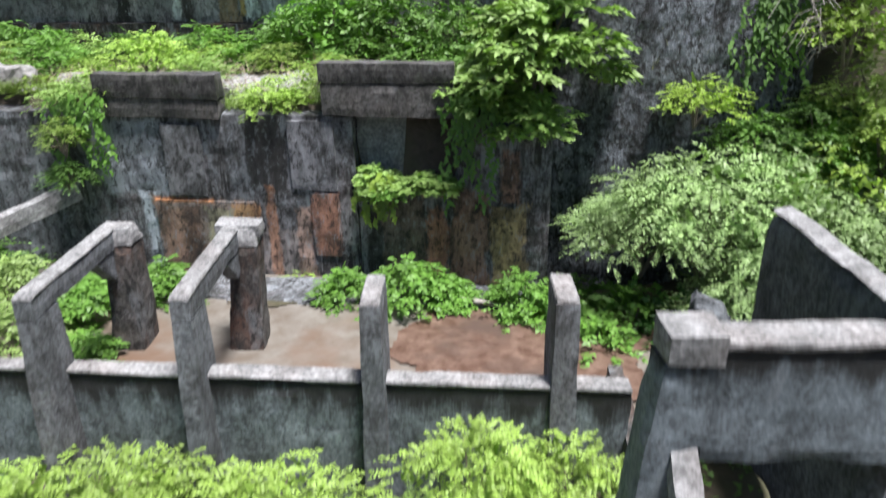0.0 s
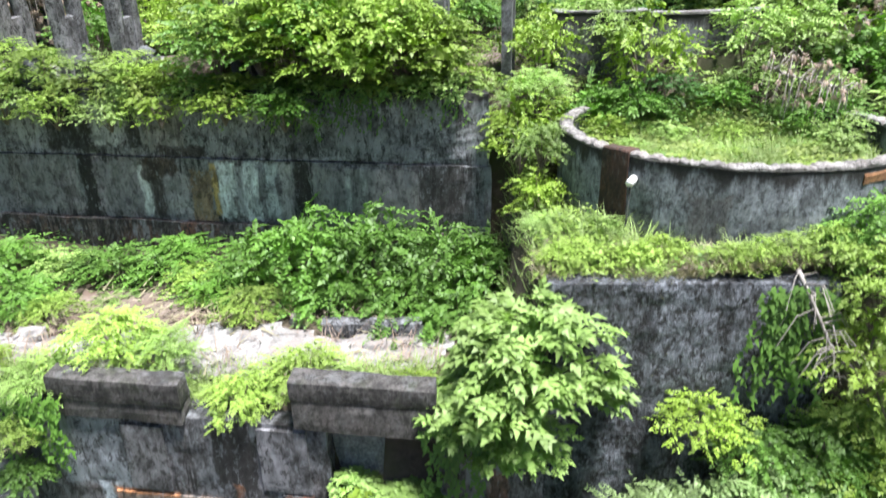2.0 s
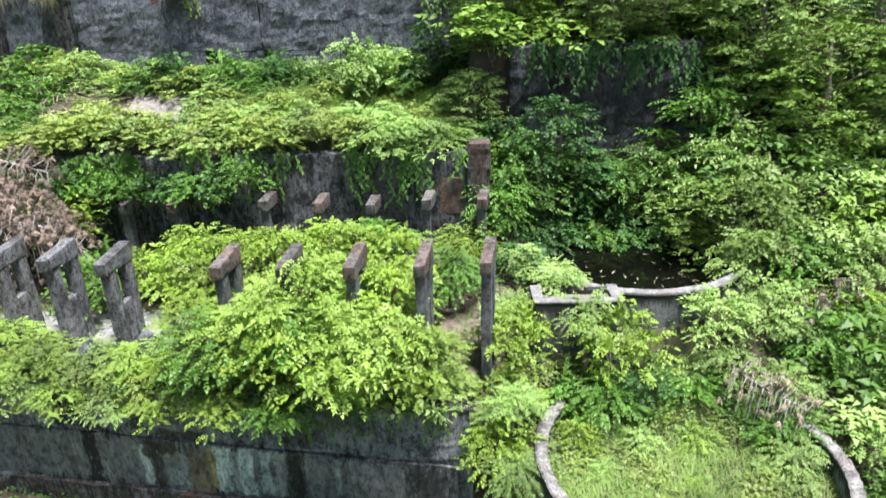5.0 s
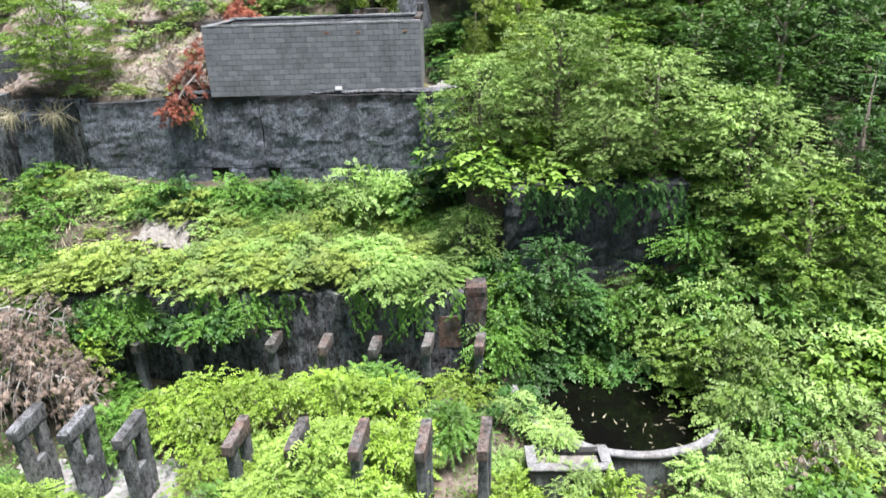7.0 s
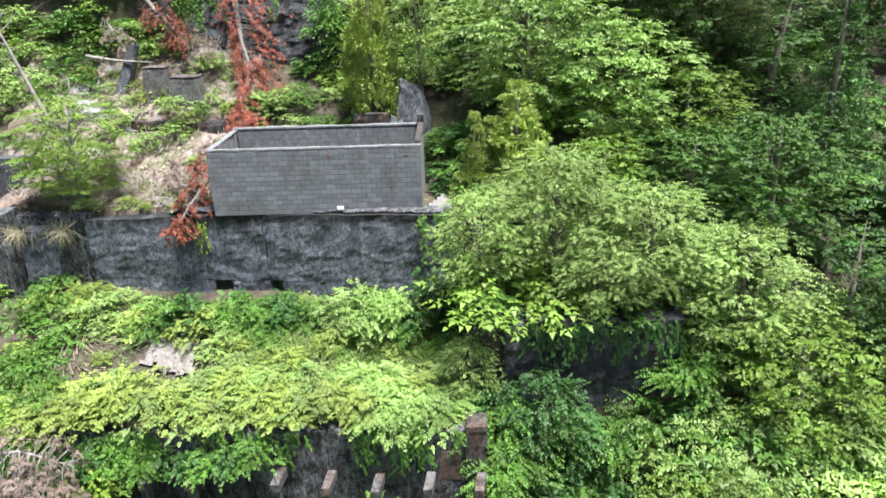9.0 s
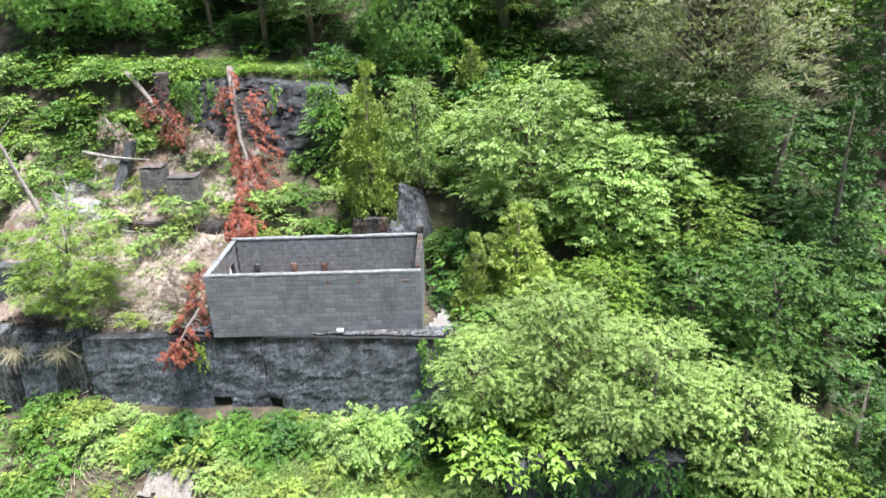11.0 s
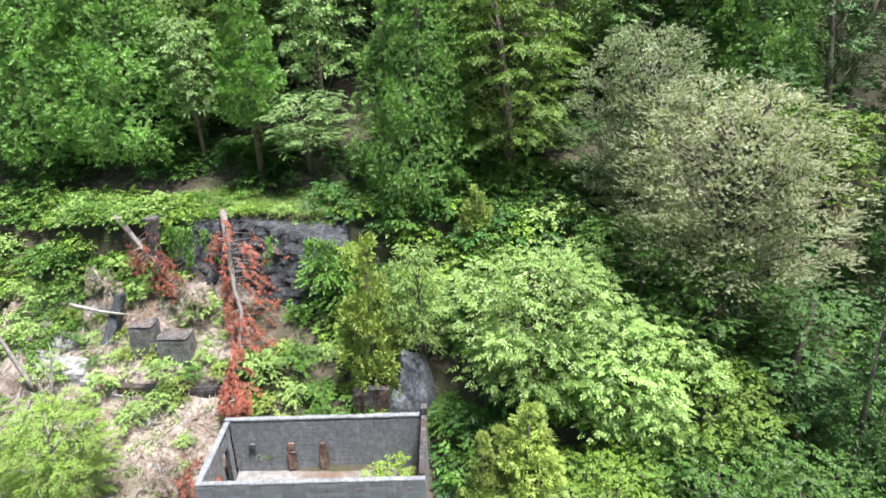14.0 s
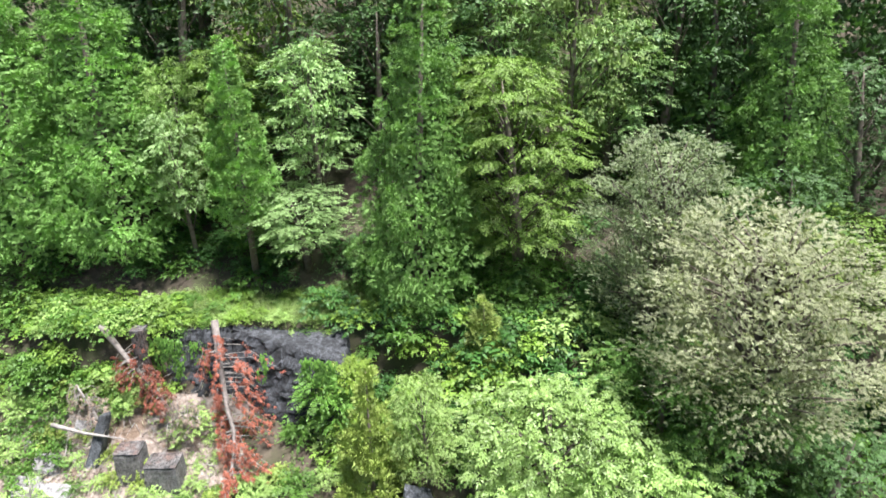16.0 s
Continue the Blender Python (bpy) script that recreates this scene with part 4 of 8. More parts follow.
w1 = wall("wall_first", "tall stained retaining wall with rusty render patches and a recess", [
    ("wall_body", along(-13.5, -1.55, line_one, 0.75, -0.3, 3.6, lean=0.04), M_FIRST, dict(res=0.15, rough=0.025, freq=2.6)),
    ("wall_below_recess", along(-1.55, 0.24, line_one, 0.75, -0.3, 2.32), M_FIRST, dict(res=0.15, rough=0.025, freq=2.6)),
    ("recess_back", along(-1.55, 0.24, lambda x: line_one(x) + 0.4, 0.35, 2.32, 3.62), M_BLUE_PANEL, dict(res=0.2)),
    ("wall_east_end", along(0.24, 1.9, line_one, 0.95, -0.3, 3.62), M_FIRST, dict(res=0.15, rough=0.03, freq=2.6)),
    ("parapet_west", along(-6.25, -3.95, lambda x: line_one(x) - 0.06, 0.42, 3.52, 3.86), M_PARAPET, dict(res=0.15, worn=0.02)),
    ("parapet_west_top", along(-6.28, -3.93, lambda x: line_one(x) - 0.09, 0.45, 3.86, 4.3), M_PARAPET_TOP, dict(res=0.12, worn=0.022, rough=0.014)),
    ("parapet_east", along(-2.08, 0.22, lambda x: line_one(x) - 0.08, 0.45, 3.6, 4.16), M_PARAPET, dict(res=0.15, worn=0.015)),
    ("parapet_east_top", along(-2.1, 0.24, lambda x: line_one(x) - 0.095, 0.47, 4.16, 4.5), M_PARAPET_TOP, dict(res=0.12, worn=0.018, rough=0.012)),
])
for x0, x1, z0, z1, nm in ((-5.5, -3.5, 0.4, 1.96, "large rusty render patch"), (-2.42, -1.9, 0.95, 2.18, "rust-red render patch"), (-1.1, 0.1, 0.5, 2.1, "brown-grey render patch"), (0.14, 0.83, 0.5, 2.3, "brown render patch"), (0.86, 1.5, 0.55, 2.06, "ochre render patch"), (-5.15, -4.4, 2.06, 3.4, "grey render patch"), (-2.75, -1.9, 2.24, 3.5, "grey render patch")):
    solid("render_patch", along(x0, x1, lambda x: line_one(x) - 0.02, 0.1, z0, z1), M_FIRST, w1, nm, res=0.1, worn=0.007, rough=0.008, freq=2.5)


def line_buttress(x):
    return 14.42 - 0.02 * x


wall("wall_buttress", "high rough dark stone and concrete wall under the round tank", [
    ("wall_body", along(1.95, 6.4, line_buttress, 0.55, -0.2, 5.9, lean=0.12), M_ROCK, dict(res=0.12, rough=0.03, bed=0.0, worn=0.015, freq=3.2)),
    ("return_wall", ([(6.1, 14.5, -0.2), (6.5, 14.5, -0.2), (7.0, 17.5, -0.2), (6.6, 17.5, -0.2)], [(6.1, 14.5, 5.75), (6.4, 14.5, 5.75), (7.0, 17.5, 5.85), (6.6, 17.5, 5.85)]), M_ROCK, dict(res=0.25, rough=0.08, bed=0.08)),
])

# ---- first terrace ----
def patch_sheet(name, label, x0, x1, y0, y1, mat, lift=0.05, seed=0.0, wild=0.5, cat="ground", level=None, step=0.16):
    """Loose ground with a ragged edge, lying on the terrace."""
    xs, ys = np.arange(x0, x1, step), np.arange(y0, y1, step)
    keep, v, f = {}, [], []
    for i, x in enumerate(xs[:-1]):
        for j, y in enumerate(ys[:-1]):
            e = min(x - x0, x1 - x, y - y0, y1 - y) - wild * (0.6 + noise.noise(Vector((x * 0.8 + seed, y * 0.8, seed))) + 0.3 * noise.noise(Vector((x * 3.1 + seed, y * 3.1, seed))))
            if e < 0:
                continue
            q = []
            for a, b in ((i, j), (i + 1, j), (i + 1, j + 1), (i, j + 1)):
                if (a, b) not in keep:
                    px, py = xs[a], ys[b]
                    keep[(a, b)] = len(v)
                    v.append((px, py, (hz(px, py) + 0.09 * noise.noise(Vector((px * 3, py * 3, seed))) if level is None else level) + lift))
                q.append(keep[(a, b)])
            f.append(q)
    return tagged(part(name, mesh_of(name, v, f, mat, True)), label, cat, kind="structure")


patch_sheet("gravel_terrace", "pale crushed rubble lying on the first terrace", -11.5, 0.6, 14.9, 17.0, M_RUBBLE, 0.1, 1.0)
patch_sheet("gravel_soil", "bare brown soil with dead stems on the first terrace", -7.8, -4.6, 16.7, 18.5, M_EARTH, 0.13, 3.0, 0.3)
patch_sheet("gravel_upper", "pale bare rubble on the third terrace", -11.3, -8.6, 30.7, 32.7, M_DUST, 0.15, 4.0)
patch_sheet("gravel_house", "pale dusty ground beside the block house", 0.1, 2.0, 34.9, 37.4, M_RUBBLE, 0.15, 7.0)
patch_sheet("gravel_frames", "bare pale rubble between the frames", -12.6, -6.2, 21.7, 24.6, M_RUBBLE, 0.12, 9.0)
patch_sheet("gravel_portals", "bare pinkish ground with dry litter between the portals", 0.0, 2.4, 20.6, 26.0, M_EARTH, 0.12, 15.0, 0.35)
patch_sheet("gravel_tank", "bare brown earth and dry straw before the round tank", 1.9, 7.0, 14.62, 17.0, M_EARTH, 0.08, 17.0, 0.12)
patch_sheet("gravel_brush", "bare brown earth beside the brushwood on the second terrace", -7.4, -5.2, 21.6, 24.4, M_EARTH, 0.14, 19.0, 0.3)
patch_sheet("gravel_slope", "bare pinkish-brown slope with dry litter", -21.5, -8.5, 36.6, 47.2, M_BARE, 0.1, 12.0, 0.7)
patch_sheet("silt_pool", "reddish-brown silt lying in the end of the pool", -1.0, 4.2, 9.2, 13.6, M_SILT, 0.02, 27.0, 1.3, level=0.48, step=0.05)
patch_sheet("gravel_pool", "dark strip along the foot of the first wall", -4.0, 2.2, 12.75, 13.7, M_SOIL, 0.02, 29.0, 0.3, level=0.5, step=0.06)
random.seed(4)
for x, y, s in [(-8.6, 15.9, 0.8), (-9.6, 16.4, 0.9), (-7.8, 16.6, 0.5), (-4.3, 15.6, 0.35), (-1.0, 16.2, 0.4), (-10.6, 16.0, 0.7), (-2.6, 17.0, 0.3)]:
    st = thing("boulder", "pale grey weathered rock on the terrace", "rock", "rocks of the terrace")
    z = hz(x, y)
    solid("stone", box(x - s * 0.6, x + s * 0.6, y - s * 0.4, y + s * 0.4, z - 0.2, z + s * 0.6), M_RUBBLE, st, res=0.1 + 0.1 * s, worn=0.18 * s, rough=0.14 * s, freq=2.0)
kerb = thing("kerb_block", "long low dark concrete kerb among the weeds of the terrace", "kerb")
solid("kerb_body", box(-2.1, -0.1, 16.6, 16.95, hz(-1, 16.8) - 0.1, hz(-1, 16.8) + 0.35), M_CON_DARK, kerb, res=0.15, worn=0.05)

# ---- second retaining wall ----
M_SECOND = concrete("lime_streaked_concrete", (0.42, 0.43, 0.46), (0.14, 0.14, 0.15), 0.45, rust=0.25, lime=0.95, stains=(
    (-13.5, -10.8, 4.9, 6.2, (0.195, 0.195, 0.215), 0.7), (-10.5, -8.9, 4.9, 6.2, (0.208, 0.208, 0.221), 0.85), (-8.82, -8.42, 4.6, 6.4, (0.012, 0.012, 0.012), 0.95), (-8.35, -7.25, 4.9, 6.2, (0.221, 0.221, 0.237), 0.85), (-7.2, -6.92, 4.8, 6.1, (0.62, 0.66, 0.69), 0.9), (-7.1, -6.2, 5.75, 6.3, (0.060, 0.040, 0.030), 0.85), (-6.95, -6.6, 4.8, 6.2, (0.035, 0.028, 0.025), 0.8),
    (-6.6, -5.9, 4.9, 5.9, (0.286, 0.286, 0.312), 0.8), (-5.9, -5.3, 4.7, 6.05, (0.247, 0.182, 0.117), 0.9), (-5.34, -5.16, 4.9, 6.2, (0.546, 0.390, 0.143), 0.85), (-5.18, -4.72, 4.8, 6.22, (0.6, 0.66, 0.69), 0.9), (-4.72, -4.5, 4.9, 6.15, (0.33, 0.35, 0.38), 0.85), (-4.5, -4.12, 4.8, 6.24, (0.62, 0.68, 0.72), 0.92), (-4.12, -3.95, 5.0, 6.2, (0.2, 0.21, 0.23), 0.8), (-3.95, -3.65, 4.9, 6.2, (0.5, 0.55, 0.58), 0.9), (-3.6, -3.3, 4.9, 6.25, (0.390, 0.390, 0.403), 0.8), (-3.25, -2.85, 4.7, 6.3, (0.025, 0.022, 0.020), 0.85),
    (-2.8, -0.25, 4.8, 6.2, (0.24, 0.235, 0.245), 0.9), (-2.0, -1.88, 5.1, 6.2, (0.468, 0.481, 0.494), 0.7), (-1.65, -1.52, 5.2, 6.2, (0.429, 0.442, 0.455), 0.7), (-0.3, 0.75, 4.6, 6.3, (0.030, 0.028, 0.027), 0.8)))
M_UPPER = concrete("blotched_upper_wall", (0.56, 0.59, 0.64), (0.17, 0.178, 0.19), 0.62, rust=0.15, lime=0.95, moss=0.1, fringe=(7.85, 0.3), stains=(
    (-10.6, -9.7, 6.4, 7.6, (0.3, 0.31, 0.34), 0.8), (-9.6, -8.3, 6.4, 7.5, (0.015, 0.015, 0.015), 0.85), (-8.3, -7.45, 6.6, 7.7, (0.4, 0.42, 0.46), 0.85), (-7.4, -7.0, 6.5, 7.8, (0.02, 0.02, 0.02), 0.85), (-6.95, -5.9, 6.5, 7.7, (0.26, 0.25, 0.245), 0.85), (-6.6, -5.4, 6.3, 6.6, (0.04, 0.032, 0.028), 0.85), (-5.3, -3.9, 6.4, 7.5, (0.24, 0.25, 0.27), 0.8), (-3.4, -2.6, 6.4, 7.2, (0.03, 0.03, 0.03), 0.7), (-2.5, -0.4, 6.5, 7.4, (0.22, 0.23, 0.25), 0.8)))
M_SECOND_FOOT = concrete("rust_and_lime_foot", (0.2, 0.18, 0.17), (0.085, 0.075, 0.07), 0.7, rust=0.8, lime=0.8)
w2 = wall("wall_second", "long lime-streaked dark retaining wall with a step halfway", [
    ("wall_base", along(-16.5, 1.35, lambda x: line_two(x) - 0.14, 1.0, 3.0, 4.72), M_SECOND_FOOT, dict(res=0.25, rough=0.05)),
    ("wall_lower", along(-16.5, 1.35, line_two, 0.9, 4.72, 6.3), M_SECOND, dict(res=0.16, rough=0.022, worn=0.012, freq=2.8)),
    ("wall_upper", along(-16.5, 1.3, lambda x: line_two(x) + 0.06, 0.8, 6.3, 7.9, lean=0.05), M_UPPER, dict(res=0.14, rough=0.03, worn=0.02, freq=3.2)),
    ("sunk_panel", along(-2.75, -0.3, lambda x: line_two(x) - 0.03, 0.1, 4.8, 6.2), M_SECOND, dict(res=0.15, worn=0.02, rough=0.015)),
])


# ---- round tank ----
def ring(cx, cy, r, thick, z0, z1, a0, a1, mat, name, parent, label="", wobble=0.03, n=None, notch=None):
    n = n or max(12, int(abs(a1 - a0) / 3))
    prof = [(r, z0), (r, z0 + (z1 - z0) * 0.35), (r, z0 + (z1 - z0) * 0.7), (r - 0.01, z1 - 0.03), (r - 0.04, z1), (r - thick + 0.04, z1), (r - thick, z1 - 0.03), (r - thick, z0)]
    v, f = [], []
    for i in range(n + 1):
        a = radians(a0 + (a1 - a0) * i / n)
        for k, (rr, z) in enumerate(prof):
            p = Vector((cx + rr * math.cos(a), cy + rr * math.sin(a), z))
            dz = notch(math.degrees(a)) if notch and z > z0 + min(0.5, 0.4 * (z1 - z0)) else 0
            v.append((p + noise.noise_vector(p * 2.2) * wobble + Vector((0, 0, dz)))[:])
    m = len(prof)
    for i in range(n):
        for k in range(m - 1):
            f.append([i * m + k, (i + 1) * m + k, (i + 1) * m + k + 1, i * m + k + 1])
    f.append([k for k in range(m)][::-1])
    f.append([n * m + k for k in range(m)])
    return part(name, mesh_of(name, v, f, mat), parent, label)


M_RUST_PLATE = concrete("orange_rust", (0.5, 0.26, 0.12), (0.28, 0.12, 0.05), 0.25)
tank = thing("round_tank", "round open concrete tank with a pale rim, overgrown inside", "tank", at=(0, 0, 0))
ring(6.0, 18.75, 3.3, 0.26, 5.55, 7.36, 140, 400, M_TANK, "tank_wall", tank)
ring(6.0, 18.75, 3.305, 0.27, 7.34, 7.43, 140, 400, M_RIM, "rim", tank, "pale crumbling rim", 0.03, n=420, notch=lambda a: -0.045 * max(0.0, min(1.0, 0.4 + 2.2 * noise.noise(Vector((a * 0.35, 3.1, 0.0))) + noise.noise(Vector((a * 1.3, 7.0, 0.0))))))
ring(6.0, 18.75, 3.34, 0.34, 5.6, 7.43, 212, 222, concrete("brown_stain", (0.12, 0.07, 0.05), (0.05, 0.035, 0.03), 0.5, rust=0.6), "rust_streak", tank, "dark brown rust-stained strip")
ring(6.0, 18.75, 3.325, 0.1, 7.08, 7.26, 289, 298, M_RUST_PLATE, "rust_patch", tank, "orange rust patch under the rim")
pv, pf = tube([(3.62, 16.4, 6.98), (3.5, 16.2, 6.96)], [0.07, 0.07], 12)
pipe = part("drain_pipe", mesh_of("drain_pipe", pv, pf, M_WHITE, True), tank, "white plastic pipe stub")
cv, cf = tube([(3.52, 16.2, 6.9), (3.5, 16.22, 6.2), (3.48, 16.2, 5.8)], [0.02, 0.02, 0.02], 5)
part("cable", mesh_of("cable", cv, cf, M_CON_DARK), tank, "dark cable hanging from the pipe")


# ---- second terrace: the two rows of frames ----
def portal(x, y, top, deep=1.02, w=0.3, skew=0.0, foot=None, mat=M_CON_POST):
    """A slender portal: two legs, a cap that climbs backwards with a lip in front, an opening between."""
    ob = thing("concrete_portal", "slim grey concrete portal with sloping pale cap among shrubs", "frame", "row of portals on the second terrace")
    foot = hz(x, y) - 0.3 if foot is None else foot

    def q(d, z, s=0.0):
        return (x - w / 2 + s + skew * d, y + d, z)

    solid("front_leg", ([q(0.1, foot, 0.02), q(0.1, foot, w - 0.02), q(0.36, foot, w - 0.02), q(0.36, foot, 0.02)], [q(0.06, top - 0.34, 0.02), q(0.06, top - 0.34, w - 0.02), q(0.34, top - 0.34, w - 0.02), q(0.34, top - 0.34, 0.02)]), mat, ob, res=0.14, worn=0.012)
    solid("back_leg", ([q(deep - 0.27, foot + 0.2, 0.02), q(deep - 0.27, foot + 0.2, w - 0.02), q(deep, foot + 0.2, w - 0.02), q(deep, foot + 0.2, 0.02)], [q(deep - 0.3, top - 0.3, 0.02), q(deep - 0.3, top - 0.3, w - 0.02), q(deep, top - 0.3, w - 0.02), q(deep, top - 0.3, 0.02)]), mat, ob, res=0.14, worn=0.012)
    solid("slot_sill", ([q(0.34, foot, 0.05), q(0.34, foot, w - 0.05), q(deep - 0.27, foot, w - 0.05), q(deep - 0.27, foot, 0.05)], [q(0.34, top - 1.35, 0.05), q(0.34, top - 1.35, w - 0.05), q(deep - 0.27, top - 1.27, w - 0.05), q(deep - 0.27, top - 1.27, 0.05)]), mat, ob, res=0.14)
    solid("cap", ([q(-0.05, top - 0.35), q(-0.05, top - 0.35, w), q(deep + 0.02, top - 0.32, w), q(deep + 0.02, top - 0.32)], [q(-0.08, top - 0.02), q(-0.08, top - 0.02, w), q(deep + 0.05, top + 0.16, w), q(deep + 0.05, top + 0.16)]), mat if mat is M_CON_PIER else M_CON_CAP, ob, "weathered cap", res=0.1, worn=0.014, rough=0.012)
    return ob


for i, (x, y, top) in enumerate(((-10.7, 22.46, 10.76), (-9.22, 22.28, 10.78), (-7.7, 22.08, 10.74), (-4.72, 21.7, 10.76), (-3.08, 21.49, 10.82), (-1.45, 21.28, 10.9), (0.19, 21.1, 10.98), (1.72, 21.0, 11.08))):
    portal(x, y, top, skew=0.16, foot=6.6 if x > 1.5 else None, w=0.3 if i < 3 else 0.28, mat=M_CON_PIER if i < 3 else M_CON_POST)
for x, y, tp in ((-9.5, 27.2, 10.58), (-7.9, 27.1, 10.56), (-4.92, 26.85, 10.7), (-3.2, 26.7, 10.66), (-1.56, 26.56, 10.62), (0.17, 26.4, 10.78), (1.84, 26.27, 10.82)):
    ob = thing("concrete_stub", "short grey concrete stub with a rusty pale top among shrubs", "post", "row of stubs before the third wall")
    solid("shaft", box(x - 0.14, x + 0.14, y + 0.05, y + 0.4, hz(x, y) - 0.3, tp - 0.25), M_CON_POST, ob, res=0.16)
    solid("beam_end", ([(x - 0.15, y - 0.05, tp - 0.33), (x + 0.15, y - 0.05, tp - 0.33), (x + 0.28, y + 0.75, tp - 0.3), (x - 0.02, y + 0.75, tp - 0.3)], [(x - 0.15, y - 0.05, tp), (x + 0.15, y - 0.05, tp), (x + 0.28, y + 0.75, tp + 0.08), (x - 0.02, y + 0.75, tp + 0.08)]), M_CON_CAP, ob, "rust-tinged top", res=0.12, worn=0.012, rough=0.01)
for x, y in ((-8.3, 21.8), (-6.9, 22.0), (-9.8, 22.0)):
    st = thing("plinth", "tilted broken concrete plinth at the foot of a portal", "rubble", "plinths of the portals")
    z = hz(x, y)
    solid("plinth_body", ([(x - 0.3, y - 0.25, z - 0.3), (x + 0.5, y - 0.25, z - 0.3), (x + 0.5, y + 0.4, z - 0.3), (x - 0.3, y + 0.4, z - 0.3)], [(x - 0.2, y - 0.2, z + 0.75), (x + 0.15, y - 0.2, z + 0.55), (x + 0.2, y + 0.35, z + 0.6), (x - 0.15, y + 0.35, z + 0.8)]), M_CON, st, res=0.14, worn=0.06, rough=0.05)

wall("wall_third", "dark retaining wall almost hidden behind hanging shrubs", [
    ("wall_body", along(-14.5, 1.5, line_three, 0.7, 8.0, 11.85), M_CON_DARK, dict(res=0.3, rough=0.06)),
    ("end_column", box(1.45, 2.2, 27.75, 28.6, 8.0, 12.15), M_CON_RUST, dict(res=0.2, rough=0.05, worn=0.05)),
    ("grey_panel", along(-2.4, -0.6, lambda x: line_three(x) - 0.04, 0.08, 9.6, 11.6), M_GREY_PANEL, dict(res=0.25)),
    ("rusty_panel", along(0.55, 1.3, lambda x: line_three(x) - 0.04, 0.08, 9.8, 11.0), M_RUST_PANEL, dict(res=0.2)),
])

# ---- water basin ----
basin = thing("water_basin", "curved concrete basin wall holding dark still water", "basin")
ring(6.3, 26.2, 3.45, 0.26, 7.4, 9.26, 178, 325, M_BASIN, "basin_wall", basin)
ring(6.3, 26.2, 3.46, 0.28, 9.25, 9.33, 178, 325, M_CON_PALE, "rim", basin, "pale worn rim", 0.014)
wv, wf = [(6.3, 26.2, 8.72)], []
for i in range(48):
    a = 2 * math.pi * i / 48
    wv.append((6.3 + 3.3 * math.cos(a), 26.2 + 3.3 * math.sin(a), 8.72))
wf = [[0, 1 + i, 1 + (i + 1) % 48] for i in range(48)]
tagged(part("water", mesh_of("water", wv, wf, M_WATER)), "dark still water with floating litter", "water", kind="structure")
trough = thing("trough", "low square concrete trough with a pale rim, weeds inside", "trough")
for nm, c, mt in (("front_side", box(3.0, 5.25, 22.2, 22.45, 7.4, 9.34), M_BASIN), ("west_side", box(3.0, 3.25, 22.46, 23.2, 7.4, 9.34), M_CON_RUST), ("east_side", box(5.0, 5.25, 22.46, 23.2, 7.4, 9.34), M_BASIN), ("back_side", box(3.26, 4.99, 22.98, 23.2, 7.4, 9.34), M_BASIN), ("floor", box(3.24, 5.01, 22.44, 22.99, 8.4, 9.22), M_DUST)):
    solid(nm, c, mt, trough, res=0.16, worn=0.012, rough=0.01)
for nm, c in (("rim_front", box(2.98, 5.27, 22.18, 22.47, 9.34, 9.4)), ("rim_west", box(2.98, 3.27, 22.475, 23.22, 9.34, 9.4)), ("rim_east", box(4.98, 5.27, 22.475, 23.22, 9.34, 9.4))):
    solid(nm, c, M_CON_PALE, trough, "pale worn rim", res=0.14, worn=0.012, rough=0.012)

# the body's near-black rock carries the shade of overhanging trees
wall("wall_fourth", "rock and concrete wall, tree shade put into its dark colour", [
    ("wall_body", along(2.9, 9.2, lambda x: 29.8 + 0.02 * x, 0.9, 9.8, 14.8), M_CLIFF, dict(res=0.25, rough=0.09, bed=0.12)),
    ("pale_patch", along(3.45, 4.2, lambda x: 29.73, 0.2, 11.6, 12.8), M_BLUE_PANEL, dict(res=0.2)),
])

# ---- the great dark wall under the house ----
five = wall("wall_fifth", "broad dark grey rough-cast wall with cracks and two low drains", [
    ("wall_base_west", along(-14.2, -8.95, line_five, 0.9, 12.6, 14.35), M_GREAT, dict(res=0.17, rough=0.05, bed=0.035, worn=0.02)),
    ("wall_base_middle", along(-8.2, -6.5, line_five, 0.9, 12.6, 14.35), M_GREAT, dict(res=0.17, rough=0.05, bed=0.035, worn=0.04)),
    ("wall_base_east", along(-6.0, 1.3, line_five, 0.9, 12.6, 14.35), M_GREAT, dict(res=0.17, rough=0.05, bed=0.035, worn=0.02)),
    ("wall_west", along(-14.2, -10.385, line_five, 0.9, 14.35, 17.0, 17.2), M_GREAT, dict(res=0.16, rough=0.05, bed=0.04, worn=0.012)),
    ("wall_middle", along(-10.36, -6.545, line_five, 0.9, 14.35, 17.22, 17.3), M_GREAT, dict(res=0.16, rough=0.05, bed=0.04, worn=0.012)),
    ("wall_east", along(-6.515, 1.3, line_five, 0.9, 14.35, 17.3), M_GREAT, dict(res=0.16, rough=0.05, bed=0.04, worn=0.012)),
    ("ledge", along(-10.5, 1.2, lambda x: line_five(x) + 0.15, 0.75, 17.3, 17.45), M_CON_DARK, dict(res=0.2, rough=0.05, worn=0.06)),
])
